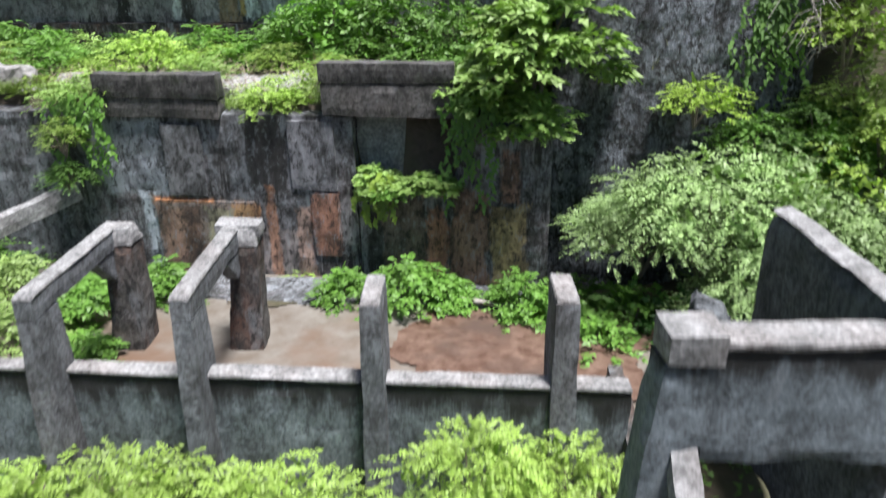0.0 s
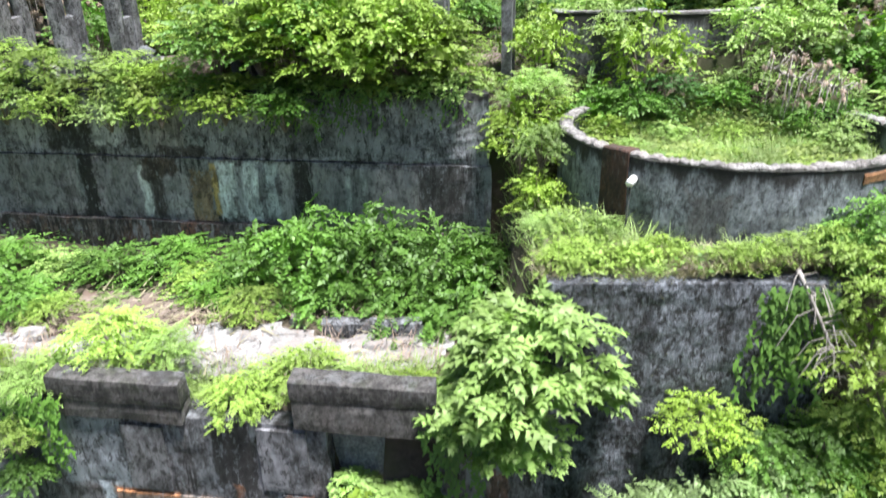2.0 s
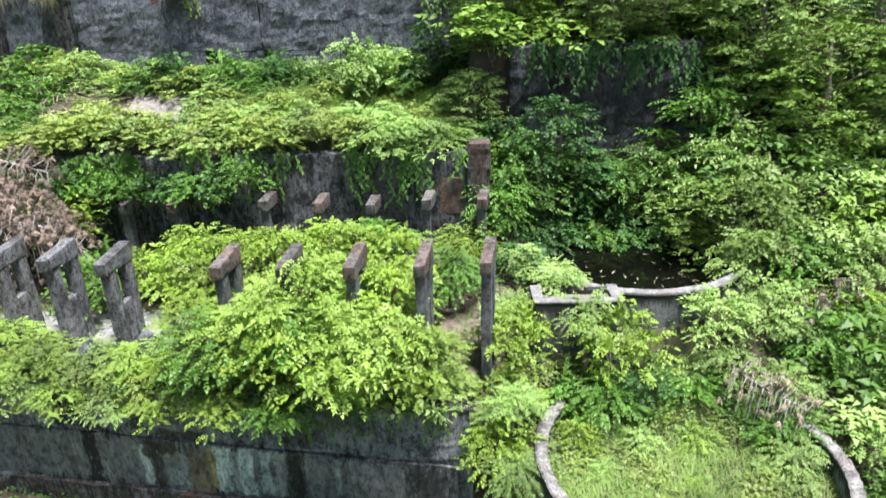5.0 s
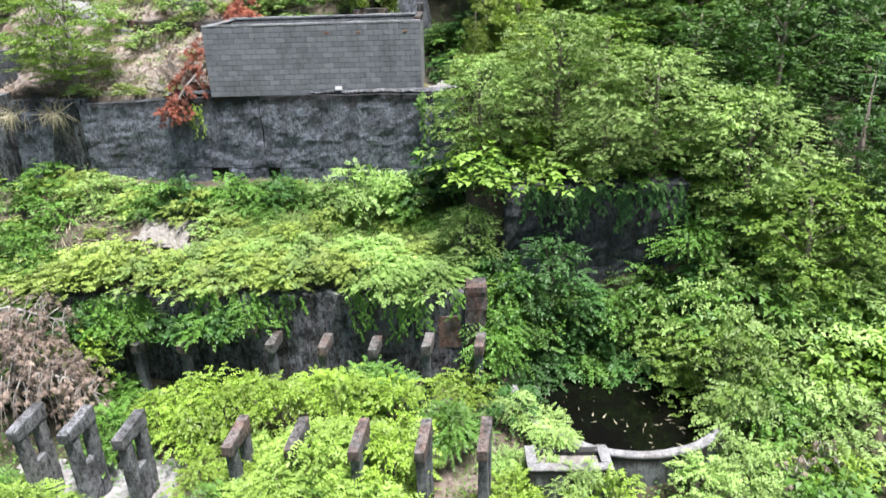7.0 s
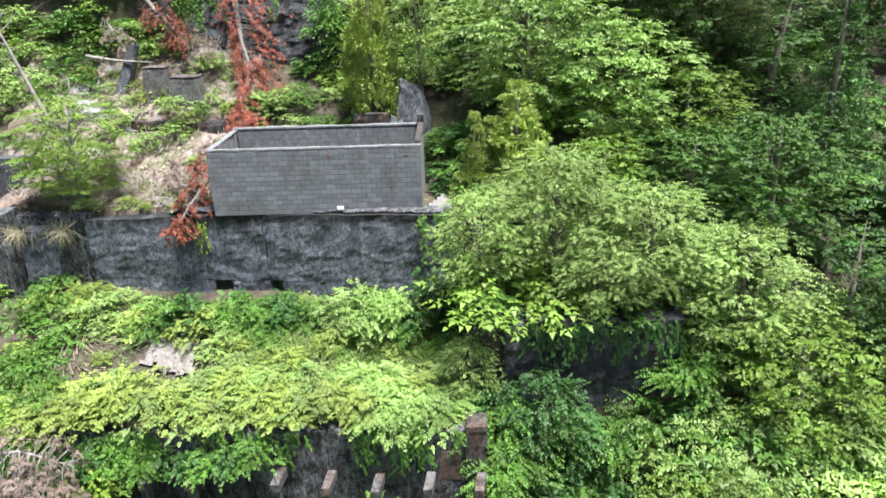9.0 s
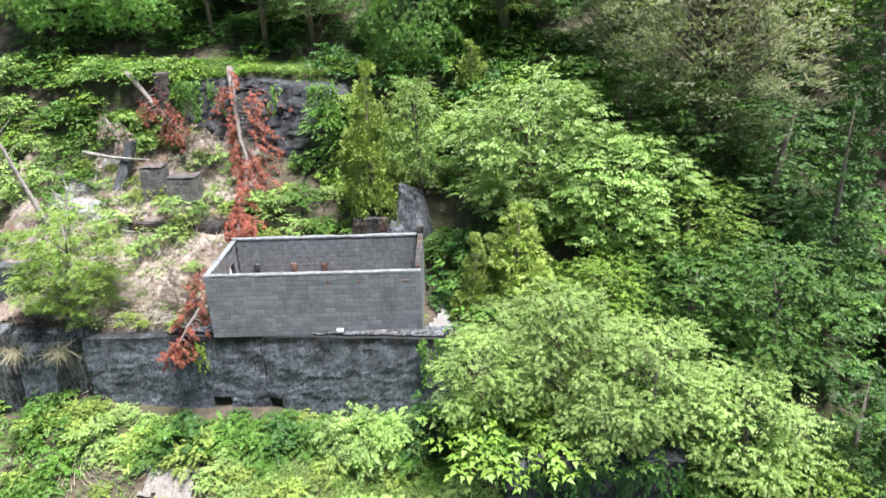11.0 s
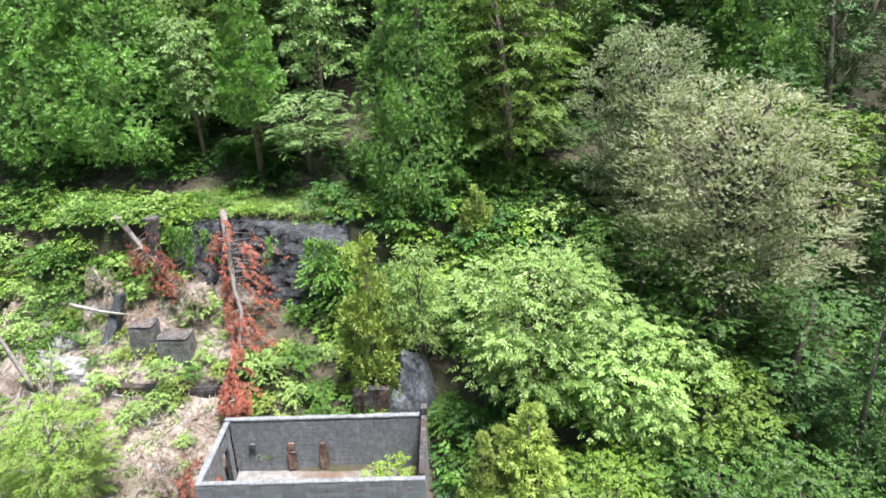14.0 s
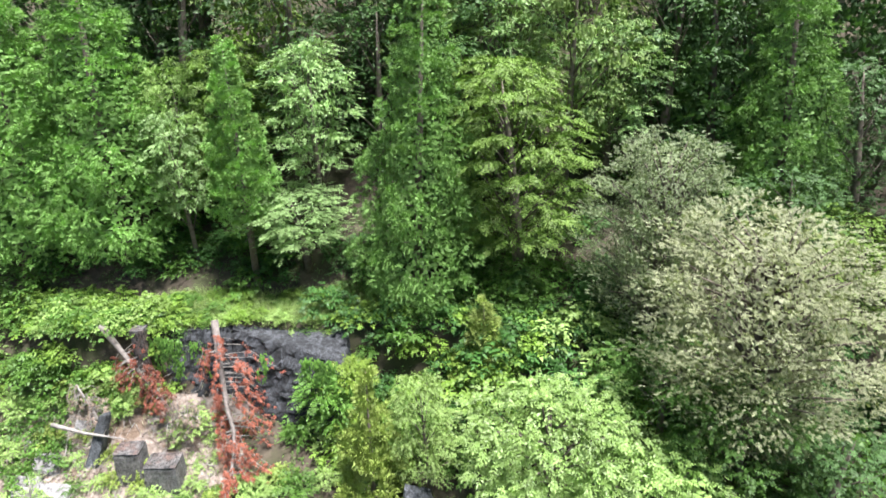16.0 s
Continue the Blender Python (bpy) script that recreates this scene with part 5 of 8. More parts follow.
wall("wall_pier_west", "leaning dark concrete pier at the end of the great wall", [
    ("pier_body", ([(-17.2, 35.2, 12.0), (-15.9, 35.1, 12.0), (-15.9, 36.2, 12.0), (-17.2, 36.2, 12.0)], [(-16.75, 35.35, 16.75), (-15.1, 35.25, 16.75), (-15.1, 36.2, 16.75), (-16.75, 36.2, 16.75)]), M_GREAT, dict(res=0.2, rough=0.06, bed=0.06)),
    ("recess_wall", along(-17.4, -14.0, lambda x: 35.95, 0.9, 12.0, 17.2), M_CON_DARK, dict(res=0.3, rough=0.08)),
])
wall("wall_west_upper", "plain grey concrete wall at the edge of the slope", [
    ("wall_body", along(-27.0, -18.4, lambda x: 39.0, 0.6, 13.5, 18.7, 18.95), M_CON, dict(res=0.4)),
    ("lower_body", along(-27.0, -17.2, lambda x: 35.7 + 0.02 * x, 1.0, 11.5, 17.4, 17.5), M_CON_DARK, dict(res=0.35)),
])

# ---- roofless block house ----
house = thing("block_house", "roofless house of grey concrete blocks standing on the great wall", "house")
BX, BY, BZ = 0.4, 0.19, 0.2


def brick_mesh(w):
    b = bmesh.new()
    bmesh.ops.create_cube(b, size=1.0, matrix=Matrix.Diagonal((w - 0.012, BY, BZ - 0.012, 1)))
    bmesh.ops.bevel(b, geom=b.edges[:], offset=0.008, segments=1, affect="EDGES")
    me = bpy.data.meshes.new("block")
    b.to_mesh(me)
    b.free()
    me.materials.append(M_BLOCKS)
    return me


M_BLOCKS, _nt, _b = nodes_of("grey_block")
_rnd = _nt.nodes.new("ShaderNodeObjectInfo").outputs["Random"]
_isl = _nt.nodes.new("ShaderNodeNewGeometry")
_c = ramp(_nt, _rnd, [(0.0, (0.15, 0.16, 0.178)), (0.5, (0.178, 0.19, 0.21)), (1.0, (0.22, 0.233, 0.255))])
_f = noise_tex(_nt, _isl.outputs["Position"], 1.2, 5, 0.65, (1, 1, 0.5))
_c = mix(_nt, ramp(_nt, _f, [(0.5, (0, 0, 0)), (0.66, (0.7, 0.7, 0.7))]), _c, (0.1, 0.103, 0.11))
_nt.links.new(_c, _b.inputs["Base Color"])
_b.inputs["Roughness"].default_value = 0.92
bump(_nt, _b, noise_tex(_nt, _isl.outputs["Position"], 25, 4), 0.4, 0.01)

front = solid("wall_front", box(-8.4, 0.0, 35.02, 35.18, 17.3, 19.9), M_MORTAR, house, res=0.6, worn=0.0, rough=0.004)
solid("coping_front", box(-8.42, 0.02, 34.99, 35.2, 19.9, 20.02), M_BLOCK, house, "thin grey coping with a pale edge", res=0.3, worn=0.015)
solid("wall_back", box(-8.4, 0.0, 38.82, 38.98, 17.3, 19.95), M_MORTAR, house, res=0.6, worn=0.0, rough=0.004)
solid("coping_back", box(-8.42, 0.02, 38.79, 39.01, 19.95, 20.06), M_BLOCK, house, res=0.3, worn=0.015)
solid("wall_east", box(-0.18, -0.02, 35.2, 38.8, 17.3, 20.0), M_MORTAR, house, res=0.6, worn=0.0, rough=0.004)
solid("coping_east", box(-0.22, 0.03, 35.2, 38.79, 20.0, 20.12), M_CON_RUST, house, res=0.3, worn=0.015)
solid("corner_pier", box(-0.25, 0.05, 38.7, 39.05, 20.06, 20.45), M_CON_RUST, house, res=0.15)
solid("wall_west", box(-8.38, -8.22, 35.2, 37.4, 17.3, 19.95), M_MORTAR, house, res=0.6, worn=0.0, rough=0.004)
solid("wall_west_rear", box(-8.38, -8.22, 38.2, 38.8, 17.3, 19.9), M_MORTAR, house, res=0.6, worn=0.0, rough=0.004)
solid("door_head", box(-8.39, -8.21, 37.4, 38.2, 19.2, 19.9), M_BLOCK, house, res=0.3)
solid("coping_west", box(-8.42, -8.18, 35.2, 38.79, 19.92, 20.0), M_BLOCK, house, res=0.3, worn=0.02)
solid("floor", box(-8.18, -0.2, 35.2, 38.8, 17.32, 17.42), M_FLOOR, house, "pale dusty floor with brown damp edges", res=0.4, rough=0.01)
solid("inner_plaster", box(-8.2, -8.186, 35.22, 37.38, 17.5, 19.9), M_CON_PALE, house, "pale streaked plaster inside the side wall", res=0.25, worn=0.0, rough=0.003)
for x in (-7.42, -5.78, -4.42):
    solid("vent", box(x - 0.14, x + 0.14, 38.7, 38.8, 18.45, 18.85), M_CON_DARK if x < -7 else M_RUST_PANEL, house, "small rusty vent block", res=0.12)
    if x > -7:
        solid("rust_streak", box(x - 0.2, x + 0.2, 38.708, 38.716, 17.5, 18.45), M_RUST_PANEL, house, "rust run down the wall", res=0.2, worn=0.03)
for x in (-3.6, -2.4, -1.75, -0.6):
    solid("stain_block", box(x - 0.12, x + 0.12, 34.985, 35.03, 19.55, 19.68), M_RUST_PANEL, house, "rusty anchor mark", res=0.1)


def courses(x0, x1, y, z0, rows, turn=False):
    """Running bond between two ends: centres of the blocks."""
    out = []
    for r in range(rows):
        x = x0 + (BX / 2 if r % 2 == 0 else 0.0)
        while x < x1 - 0.05:
            w = BX
            if x - BX / 2 < x0 - 0.01:
                x += 0.0
                out.append((x + BX / 4, z0 + BZ * (r + 0.5), BX / 2))
            elif x + BX / 2 > x1 + 0.01:
                out.append((x - BX / 4, z0 + BZ * (r + 0.5), BX / 2))
            else:
                out.append((x, z0 + BZ * (r + 0.5), BX))
            x += BX
        if r % 2 == 1:
            out.append((x1 - BX / 4, z0 + BZ * (r + 0.5), BX / 2))
    return out


def block_faces(cx, cy, cz, w, d, h, lengthwise):
    a, b = (w, d) if not lengthwise else (d, w)
    v = [(cx + sx * a / 2, cy + sy * b / 2, cz + sz * h / 2) for sx in (-1, 1) for sy in (-1, 1) for sz in (-1, 1)]
    return v, [[0, 1, 3, 2], [4, 6, 7, 5], [0, 4, 5, 1], [2, 3, 7, 6], [0, 2, 6, 4], [1, 5, 7, 3]]


def block_skin(name, label, cells, fixed, lengthwise):
    v, f = join([block_faces(*((fixed, u, z) if lengthwise else (u, fixed, z)), w - 0.012, BY, BZ - 0.012, lengthwise) for u, z, w in cells])
    return tagged(part(name, mesh_of(name, v, f, M_BLOCK), house), label, kind="stuff")


block_skin("back_blockwork", "grey concrete blocks in running bond", courses(-8.4, 0.0, 0, 17.3, 13), 38.9, False)
block_skin("east_blockwork", "grey concrete blocks in running bond", courses(35.2, 38.8, 0, 17.3, 13), -0.1, True)
block_skin("west_blockwork", "grey concrete blocks in running bond", courses(35.2, 37.4, 0, 17.3, 13) + courses(38.2, 38.8, 0, 17.3, 13), -8.3, True)

# ---- slope behind the house ----
for x, y, w, d, top, hgt in ((-11.75, 42.6, 1.5, 1.1, 21.75, 2.4), (-13.3, 43.0, 1.2, 1.0, 22.2, 2.6)):
    ob = thing("concrete_block", "weathered square concrete block with pale top on the slope", "concrete block", "blocks of the slope")
    solid("block_body", ([(x - w / 2, y, top - hgt), (x + w / 2, y, top - hgt), (x + w / 2, y + d, top - hgt), (x - w / 2, y + d, top - hgt)], [(x - w / 2 + 0.06, y + 0.05, top), (x + w / 2 - 0.04, y + 0.05, top - 0.04), (x + w / 2 - 0.04, y + d, top + 0.05), (x - w / 2 + 0.06, y + d, top + 0.05)]), M_SLOPE, ob, res=0.15, worn=0.02, rough=0.025)
    solid("block_top", box(x - w / 2 + 0.04, x + w / 2 - 0.02, y + 0.03, y + d, top + 0.02, top + 0.07), M_CON_CAP, ob, "pale flat top", res=0.15, worn=0.05, rough=0.03)
for x, y, r in ((-18.0, 43.0, 0.75), (-16.7, 42.7, 0.8), (-17.5, 44.0, 0.7), (-15.8, 42.3, 0.4), (-14.4, 41.9, 0.35), (-16.4, 45.6, 0.5), (-12.6, 40.6, 0.3), (-15.3, 40.6, 0.35), (-18.6, 45.0, 0.45)):
    st, z = thing("boulder", "pale broken rock half buried in the bare slope", "rock", "rocks of the slope"), hz(x, y)
    solid("stone", ([(x - r, y - r * 0.6, z - 0.7), (x + r, y - r * 0.7, z - 0.7), (x + r * 0.9, y + r * 0.7, z - 0.7), (x - r * 0.8, y + r * 0.8, z - 0.7)], [(x - r * 0.75, y - r * 0.45, z + r * 0.35), (x + r * 0.9, y - r * 0.5, z + r * 0.25), (x + r * 0.8, y + r * 0.6, z + r * 0.75), (x - r * 0.8, y + r * 0.5, z + r * 0.9)]), M_RUBBLE, st, res=0.16, worn=0.04 * r, rough=0.1 * r, freq=1.6)
wall("wall_slope", "low rusty concrete wall across the slope behind the house", [
    ("wall_body", along(-14.3, -8.8, lambda x: 41.75, 0.5, 18.4, 19.9, 19.75), M_CON_RUST, dict(res=0.25, rough=0.07, worn=0.07)),
])
wall("rock_face", "dark layered rock face below the grassy ledge", [
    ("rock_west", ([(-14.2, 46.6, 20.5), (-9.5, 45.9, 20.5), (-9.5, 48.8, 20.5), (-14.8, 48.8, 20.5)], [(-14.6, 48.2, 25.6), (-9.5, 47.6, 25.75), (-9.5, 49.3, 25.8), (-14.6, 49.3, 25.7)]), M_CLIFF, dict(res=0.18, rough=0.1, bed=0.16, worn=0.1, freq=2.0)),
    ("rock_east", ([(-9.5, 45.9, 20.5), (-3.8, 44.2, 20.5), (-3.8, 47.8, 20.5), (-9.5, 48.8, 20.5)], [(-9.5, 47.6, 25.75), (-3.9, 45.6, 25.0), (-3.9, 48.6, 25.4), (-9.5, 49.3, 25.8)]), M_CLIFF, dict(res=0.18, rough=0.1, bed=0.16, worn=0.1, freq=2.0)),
])
ob = thing("leaning_slab", "dark weathered concrete slab leaning on the slope", "concrete slab")
solid("slab_body", ([(-15.9, 43.8, 20.6), (-15.2, 43.8, 20.6), (-15.1, 44.3, 20.6), (-15.8, 44.3, 20.6)], [(-14.9, 44.5, 23.2), (-14.5, 44.5, 23.3), (-14.4, 44.9, 23.3), (-14.8, 44.9, 23.2)]), M_CON, ob, res=0.15, worn=0.04)
ob = thing("concrete_pier", "short rust-tinted concrete pier at the edge of the ledge", "pier")
solid("pier_body", box(-13.95, -13.3, 46.9, 47.6, 23.6, 26.2), M_CON_CAP, ob, res=0.15, worn=0.04)
wall("wall_behind_house", "low rust-brown concrete wall behind the house", [("wall_body", along(-3.3, -1.65, lambda x: 40.5, 0.4, 18.2, 20.2), M_CON_RUST, dict(res=0.25, rough=0.05, worn=0.06))])
ob = thing("rock_outcrop", "blue-grey angular rock outcrop behind the house", "rock")
solid("outcrop", ([(-1.6, 40.4, 18.2), (0.3, 40.2, 18.2), (0.5, 41.8, 18.2), (-1.6, 41.8, 18.2)], [(-1.1, 41.0, 21.7), (-0.3, 40.9, 21.0), (0.0, 41.7, 21.2), (-1.2, 41.7, 21.6)]), M_OUTCROP, ob, res=0.35, rough=0.1, bed=0.0, worn=0.12, freq=0.9)
solid("outcrop_foot", ([(-1.9, 40.0, 18.0), (-0.5, 39.8, 18.0), (-0.4, 40.9, 18.0), (-1.9, 40.9, 18.0)], [(-1.6, 40.3, 19.9), (-0.8, 40.2, 19.6), (-0.7, 40.8, 19.8), (-1.6, 40.8, 20.1)]), M_OUTCROP, ob, res=0.35, rough=0.1, worn=0.12, freq=1.1)


# ---- dead wood ----
def dead_tree(label, pts, r0, seed, mat=None, boughs=30, reach=1.6, start=0.1, curve=0.7, name="dead_tree", tuf=5, sidebias=0.0, ends=1.0):
    """A fallen or standing dead conifer: bleached trunk, curved bare boughs, clots of withered needles at their ends."""
    rng = np.random.default_rng(seed)
    ob = thing(name, label, "dead tree")
    P = np.array(pts, float)
    seg = np.concatenate([[0], np.cumsum(np.linalg.norm(np.diff(P, axis=0), axis=1))])
    at = lambda u: np.array([np.interp(u * seg[-1], seg, P[:, k]) for k in range(3)])
    us = np.linspace(0, 1, 10)
    part("trunk", mesh_of("trunk", *tube([tuple(at(u)) for u in us], [r0 * (1 - 0.85 * u) + 0.008 for u in us], 8), M_OLDTRUNK if mat is L_RED else M_DEADWOOD, True), ob)
    limbs, tips, ways = [], [], []
    axis = P[-1] - P[0]
    axis = axis / np.linalg.norm(axis)
    for i in range(boughs):
        u = start + (1 - start) * (i + rng.uniform()) / boughs
        d = rng.normal(0, 1, 3)
        d -= axis * (d @ axis)
        d /= np.linalg.norm(d)
        d[0] += sidebias
        L = reach * (1.05 - 0.6 * u) * rng.uniform(0.6, 1.1)
        a = at(u)
        m = a + d * L * 0.55 + axis * L * 0.15 + np.array([0, 0, 0.12 * L])
        e = a + d * L + axis * L * 0.25 + np.array([0, 0, -curve * L * 0.6])
        limbs.append(tube([tuple(a), tuple(m), tuple(e)], [min(0.022, 0.4 * r0), min(0.015, 0.28 * r0), 0.005], 4))
        for k in range(tuf):
            q = m + (e - m) * rng.uniform(-0.25, 1.05)
            tips.append(q + rng.normal(0, 0.06, 3))
            ways.append((e - m) + rng.normal(0, 0.3, 3) + np.array([0, 0, -0.3]))
    if boughs <= 14:
        for v, f in limbs:
            part("bough", mesh_of("bough", v, f, M_DEADWOOD), ob)
    else:
        tagged(part("branchwork", mesh_of("branchwork", *join(limbs), M_DEADWOOD), ob), kind="stuff")
    if mat:
        v, f = dress(np.array(tips), np.array(ways), np.ones(len(tips)) * 0.5, tuft(15, 0.17 * ends, 0.022, rng, 0.5), rng, 0.5, 0.3)
        part("dead_foliage", mesh_of("dead_foliage", v, f, mat), ob, "withered needles")
    return ob


dead_tree("fallen cedar with rust-red withered needles, leaning down the rock face", [(-10.1, 47.5, 26.3), (-9.75, 46.3, 24.6), (-9.35, 45.2, 23.1), (-8.8, 44.2, 21.9), (-8.85, 42.2, 20.5), (-8.7, 41.2, 19.9)], 0.17, 1, L_RED, 120, 2.0, 0.08, sidebias=0.5, tuf=13)
dead_tree("fallen cedar trunk with red withered needles below the ledge", [(-15.5, 47.5, 26.2), (-14.2, 46.7, 24.9), (-13.0, 46.0, 23.7), (-12.2, 45.6, 22.9)], 0.16, 2, L_RED, 60, 1.3, 0.3, tuf=9)
dead_tree("red withered cedar top lying beside the block house", [(-8.6, 37.6, 19.3), (-8.95, 36.6, 18.4), (-9.5, 35.4, 17.7), (-10.0, 34.3, 16.7)], 0.08, 3, L_RED, 70, 1.2, 0.05, tuf=11)
dead_tree("red withered cedar boughs on the bare slope", [(-8.9, 41.2, 20.0), (-8.5, 40.4, 20.0), (-7.9, 39.6, 19.9)], 0.05, 4, L_RED, 60, 0.8, 0.05, tuf=10)
dead_tree("heap of brown withered brushwood on the second terrace", [(-14.2, 26.6, 10.4), (-13.0, 26.2, 11.4), (-11.8, 26.0, 11.0), (-10.8, 25.8, 10.2)], 0.08, 5, L_BROWN, 90, 1.5, 0.0, name="brush_heap", tuf=6)
dead_tree("heap of brown withered brushwood on the second terrace", [(-14.6, 27.2, 11.8), (-13.0, 26.9, 12.2), (-11.2, 26.6, 11.8)], 0.06, 6, L_BROWN, 70, 1.6, 0.0, name="brush_heap", tuf=4)
dead_tree("heap of brown withered brushwood on the second terrace", [(-13.4, 25.8, 9.8), (-12.0, 25.6, 10.6), (-10.8, 25.5, 10.4), (-10.2, 25.6, 9.8)], 0.07, 15, L_BROWN, 110, 1.9, 0.0, name="brush_heap", tuf=6)
dead_tree("bare bleached tree standing at the edge of the slope", [(-18.2, 42.0, 19.6), (-18.9, 42.1, 21.6), (-19.7, 42.2, 24.0), (-20.1, 42.2, 26.3)], 0.12, 7, None, 26, 1.9, 0.3, -0.5)
dead_tree("splintered bleached stump and branches on the slope", [(-16.9, 40.2, 18.4), (-17.0, 40.5, 19.4), (-17.0, 40.8, 20.6)], 0.07, 8, None, 14, 1.5, 0.0, -0.3)
dead_tree("bleached branch lying across the slope", [(-17.2, 44.7, 22.7), (-15.6, 44.3, 22.5), (-13.5, 43.9, 22.4)], 0.1, 9, None, 8, 0.7, 0.2, name="dead_branch")
dead_tree("bleached dead roots and branches hanging over the high wall", [(5.7, 14.5, 6.1), (5.9, 14.0, 5.5), (6.1, 13.8, 5.0), (6.15, 13.8, 4.6)], 0.03, 10, None, 46, 0.8, 0.0, name="dead_branch")
dead_tree("bleached branch lying beside the pool", [(0.2, 12.9, 0.62), (0.7, 12.75, 0.62), (1.3, 12.6, 0.6)], 0.06, 11, None, 3, 0.3, 0.2, name="dead_branch")
dead_tree("dry tangled branches at the edge of the basin slope", [(9.8, 22.4, 8.3), (10.6, 22.6, 9.0), (11.4, 22.9, 9.4)], 0.05, 12, L_BROWN, 40, 1.0, 0.0, name="dead_branch", tuf=2)
dead_tree("bleached splintered stakes at the edge of the slope", [(-17.2, 41.3, 18.9), (-17.0, 41.5, 20.2), (-16.9, 41.7, 21.2), (-16.8, 41.8, 21.9)], 0.09, 21, None, 12, 1.3, 0.3, -0.8)
dead_tree("bleached splintered stakes at the edge of the slope", [(-18.2, 39.4, 18.6), (-17.2, 39.5, 19.9), (-16.6, 39.6, 21.0)], 0.12, 22, None, 8, 1.2, 0.2, -0.6)
dead_tree("tangle of grey dead twigs on a block of the slope", [(-12.2, 44.9, 22.3), (-11.4, 44.9, 22.9), (-10.6, 45.0, 22.7)], 0.04, 23, L_BROWN, 60, 1.2, 0.0, -0.5, tuf=2)
dead_tree("tangle of pale dead twigs below the ledge", [(-16.2, 45.6, 24.2), (-15.6, 45.2, 23.4), (-15.0, 44.8, 22.6)], 0.05, 24, L_BROWN, 50, 1.1, 0.0, tuf=2)
dead_tree("dry pinkish brushwood beside the block house", [(-11.4, 38.4, 18.3), (-10.6, 37.4, 18.0), (-9.6, 36.6, 17.9)], 0.05, 25, L_BROWN, 60, 1.1, 0.0, tuf=4)
box_white = thing("white_container", "small white plastic container on the ledge of the great wall", "container")
solid("container_body", box(-3.42, -3.16, 34.86, 35.0, 17.45, 17.58), M_WHITE, box_white, res=0.05, worn=0.01, rough=0.004)
dead_tree("tangle of dry twigs hanging into the round tank", [(7.6, 20.9, 8.2), (8.2, 20.3, 8.0), (8.8, 19.6, 7.9)], 0.04, 26, L_BROWN, 70, 1.1, 0.0, tuf=1)


# ---- plants: one of each kind, then copies ----
random.seed(11)
LEAF["corners"] = 3
S_BRIGHT = [make_shrub("shrub", "bright yellow-green leafy shrub growing among the ruins", "shrub", s, L_BRIGHT, 11, 22, 0.28, 4, 0.09, 0.062, lobe=0.4) for s in (1, 2, 3)]
S_MID = [make_shrub("shrub", "fresh green shrub with feathered leaves growing on the terrace", "shrub", s, L_MID, 11, 21, 0.46, 7, 0.088, 0.062, sag=0.45, lobe=0.42) for s in (4, 5, 6)]
S_DEEP = [make_shrub("shrub", "dense deep green shrub, hillside shade put into its colour", "shrub", s, L_DEEP, 11, 19, 0.3, 4, 0.095, 0.066, lobe=0.4) for s in (7, 8)]
S_PALE = [make_shrub("shrub", "pale green soft-leaved shrub on the hillside", "shrub", s, L_LIGHT, 12, 22, 0.26, 4, 0.078, 0.052, lobe=0.36) for s in (9, 10)]
L_YTREE = leaf("young_tree_leaf", [(0.2, 0.36, 0.065), (0.29, 0.47, 0.11), (0.41, 0.57, 0.2)], 0.32)
L_FEATHER = leaf("feathery_pale_leaf", [(0.195, 0.32, 0.095), (0.27, 0.41, 0.145), (0.385, 0.52, 0.24)], 0.3)
S_FEATHER = [make_shrub("shrub", "large pale green shrub with fine feathery sprays beside the high wall", "shrub", s, L_FEATHER, 16, 46, 0.3, 6, 0.056, 0.032, lobe=0.36, sag=0.4) for s in (16, 17)]
S_FINE = [make_shrub("shrub", "bright yellow-green fine-leaved shrub before the pool wall", "shrub", s, L_FINE, 14, 34, 0.24, 5, 0.062, 0.042, lobe=0.36, sag=0.4) for s in (18, 19)]
S_FERN = [make_shrub("fern", "light green arching fern on the terrace edge", "fern", s, L_YTREE, 9, 24, 0.6, 11, 0.085, 0.034, 0.8, 0.28, lobe=0.34) for s in (12, 13)]
S_BIGLEAF = [make_shrub("young_tree", "young tree with broad bright leaves on top of the stained wall", "young tree", s, L_YTREE, 18, 40, 0.2, 3, 0.125, 0.085, 1.1, lobe=0.36) for s in (14, 15)]
S_BROAD = [make_shrub("shrub", "low shrub with broad fresh green leaves beside the pool", "shrub", s, L_MID, 13, 26, 0.26, 3, 0.13, 0.09, 1.0, lobe=0.38) for s in (93, 94)]
S_YOUNG = [make_shrub("shrub", "spreading bush with layered lime-green leaves on the wall edge", "shrub", s, L_FINE, 13, 24, 0.36, 5, 0.1, 0.06, 1.0, lobe=0.4) for s in (91, 92)]
PROTO = S_BROAD + S_YOUNG + S_BRIGHT + S_MID + S_DEEP + S_PALE + S_FERN + S_BIGLEAF + S_FEATHER + S_FINE
B, G, D, P_, F, Q, N = S_BRIGHT, S_MID, S_DEEP, S_PALE, S_FERN, S_FEATHER, S_FINE

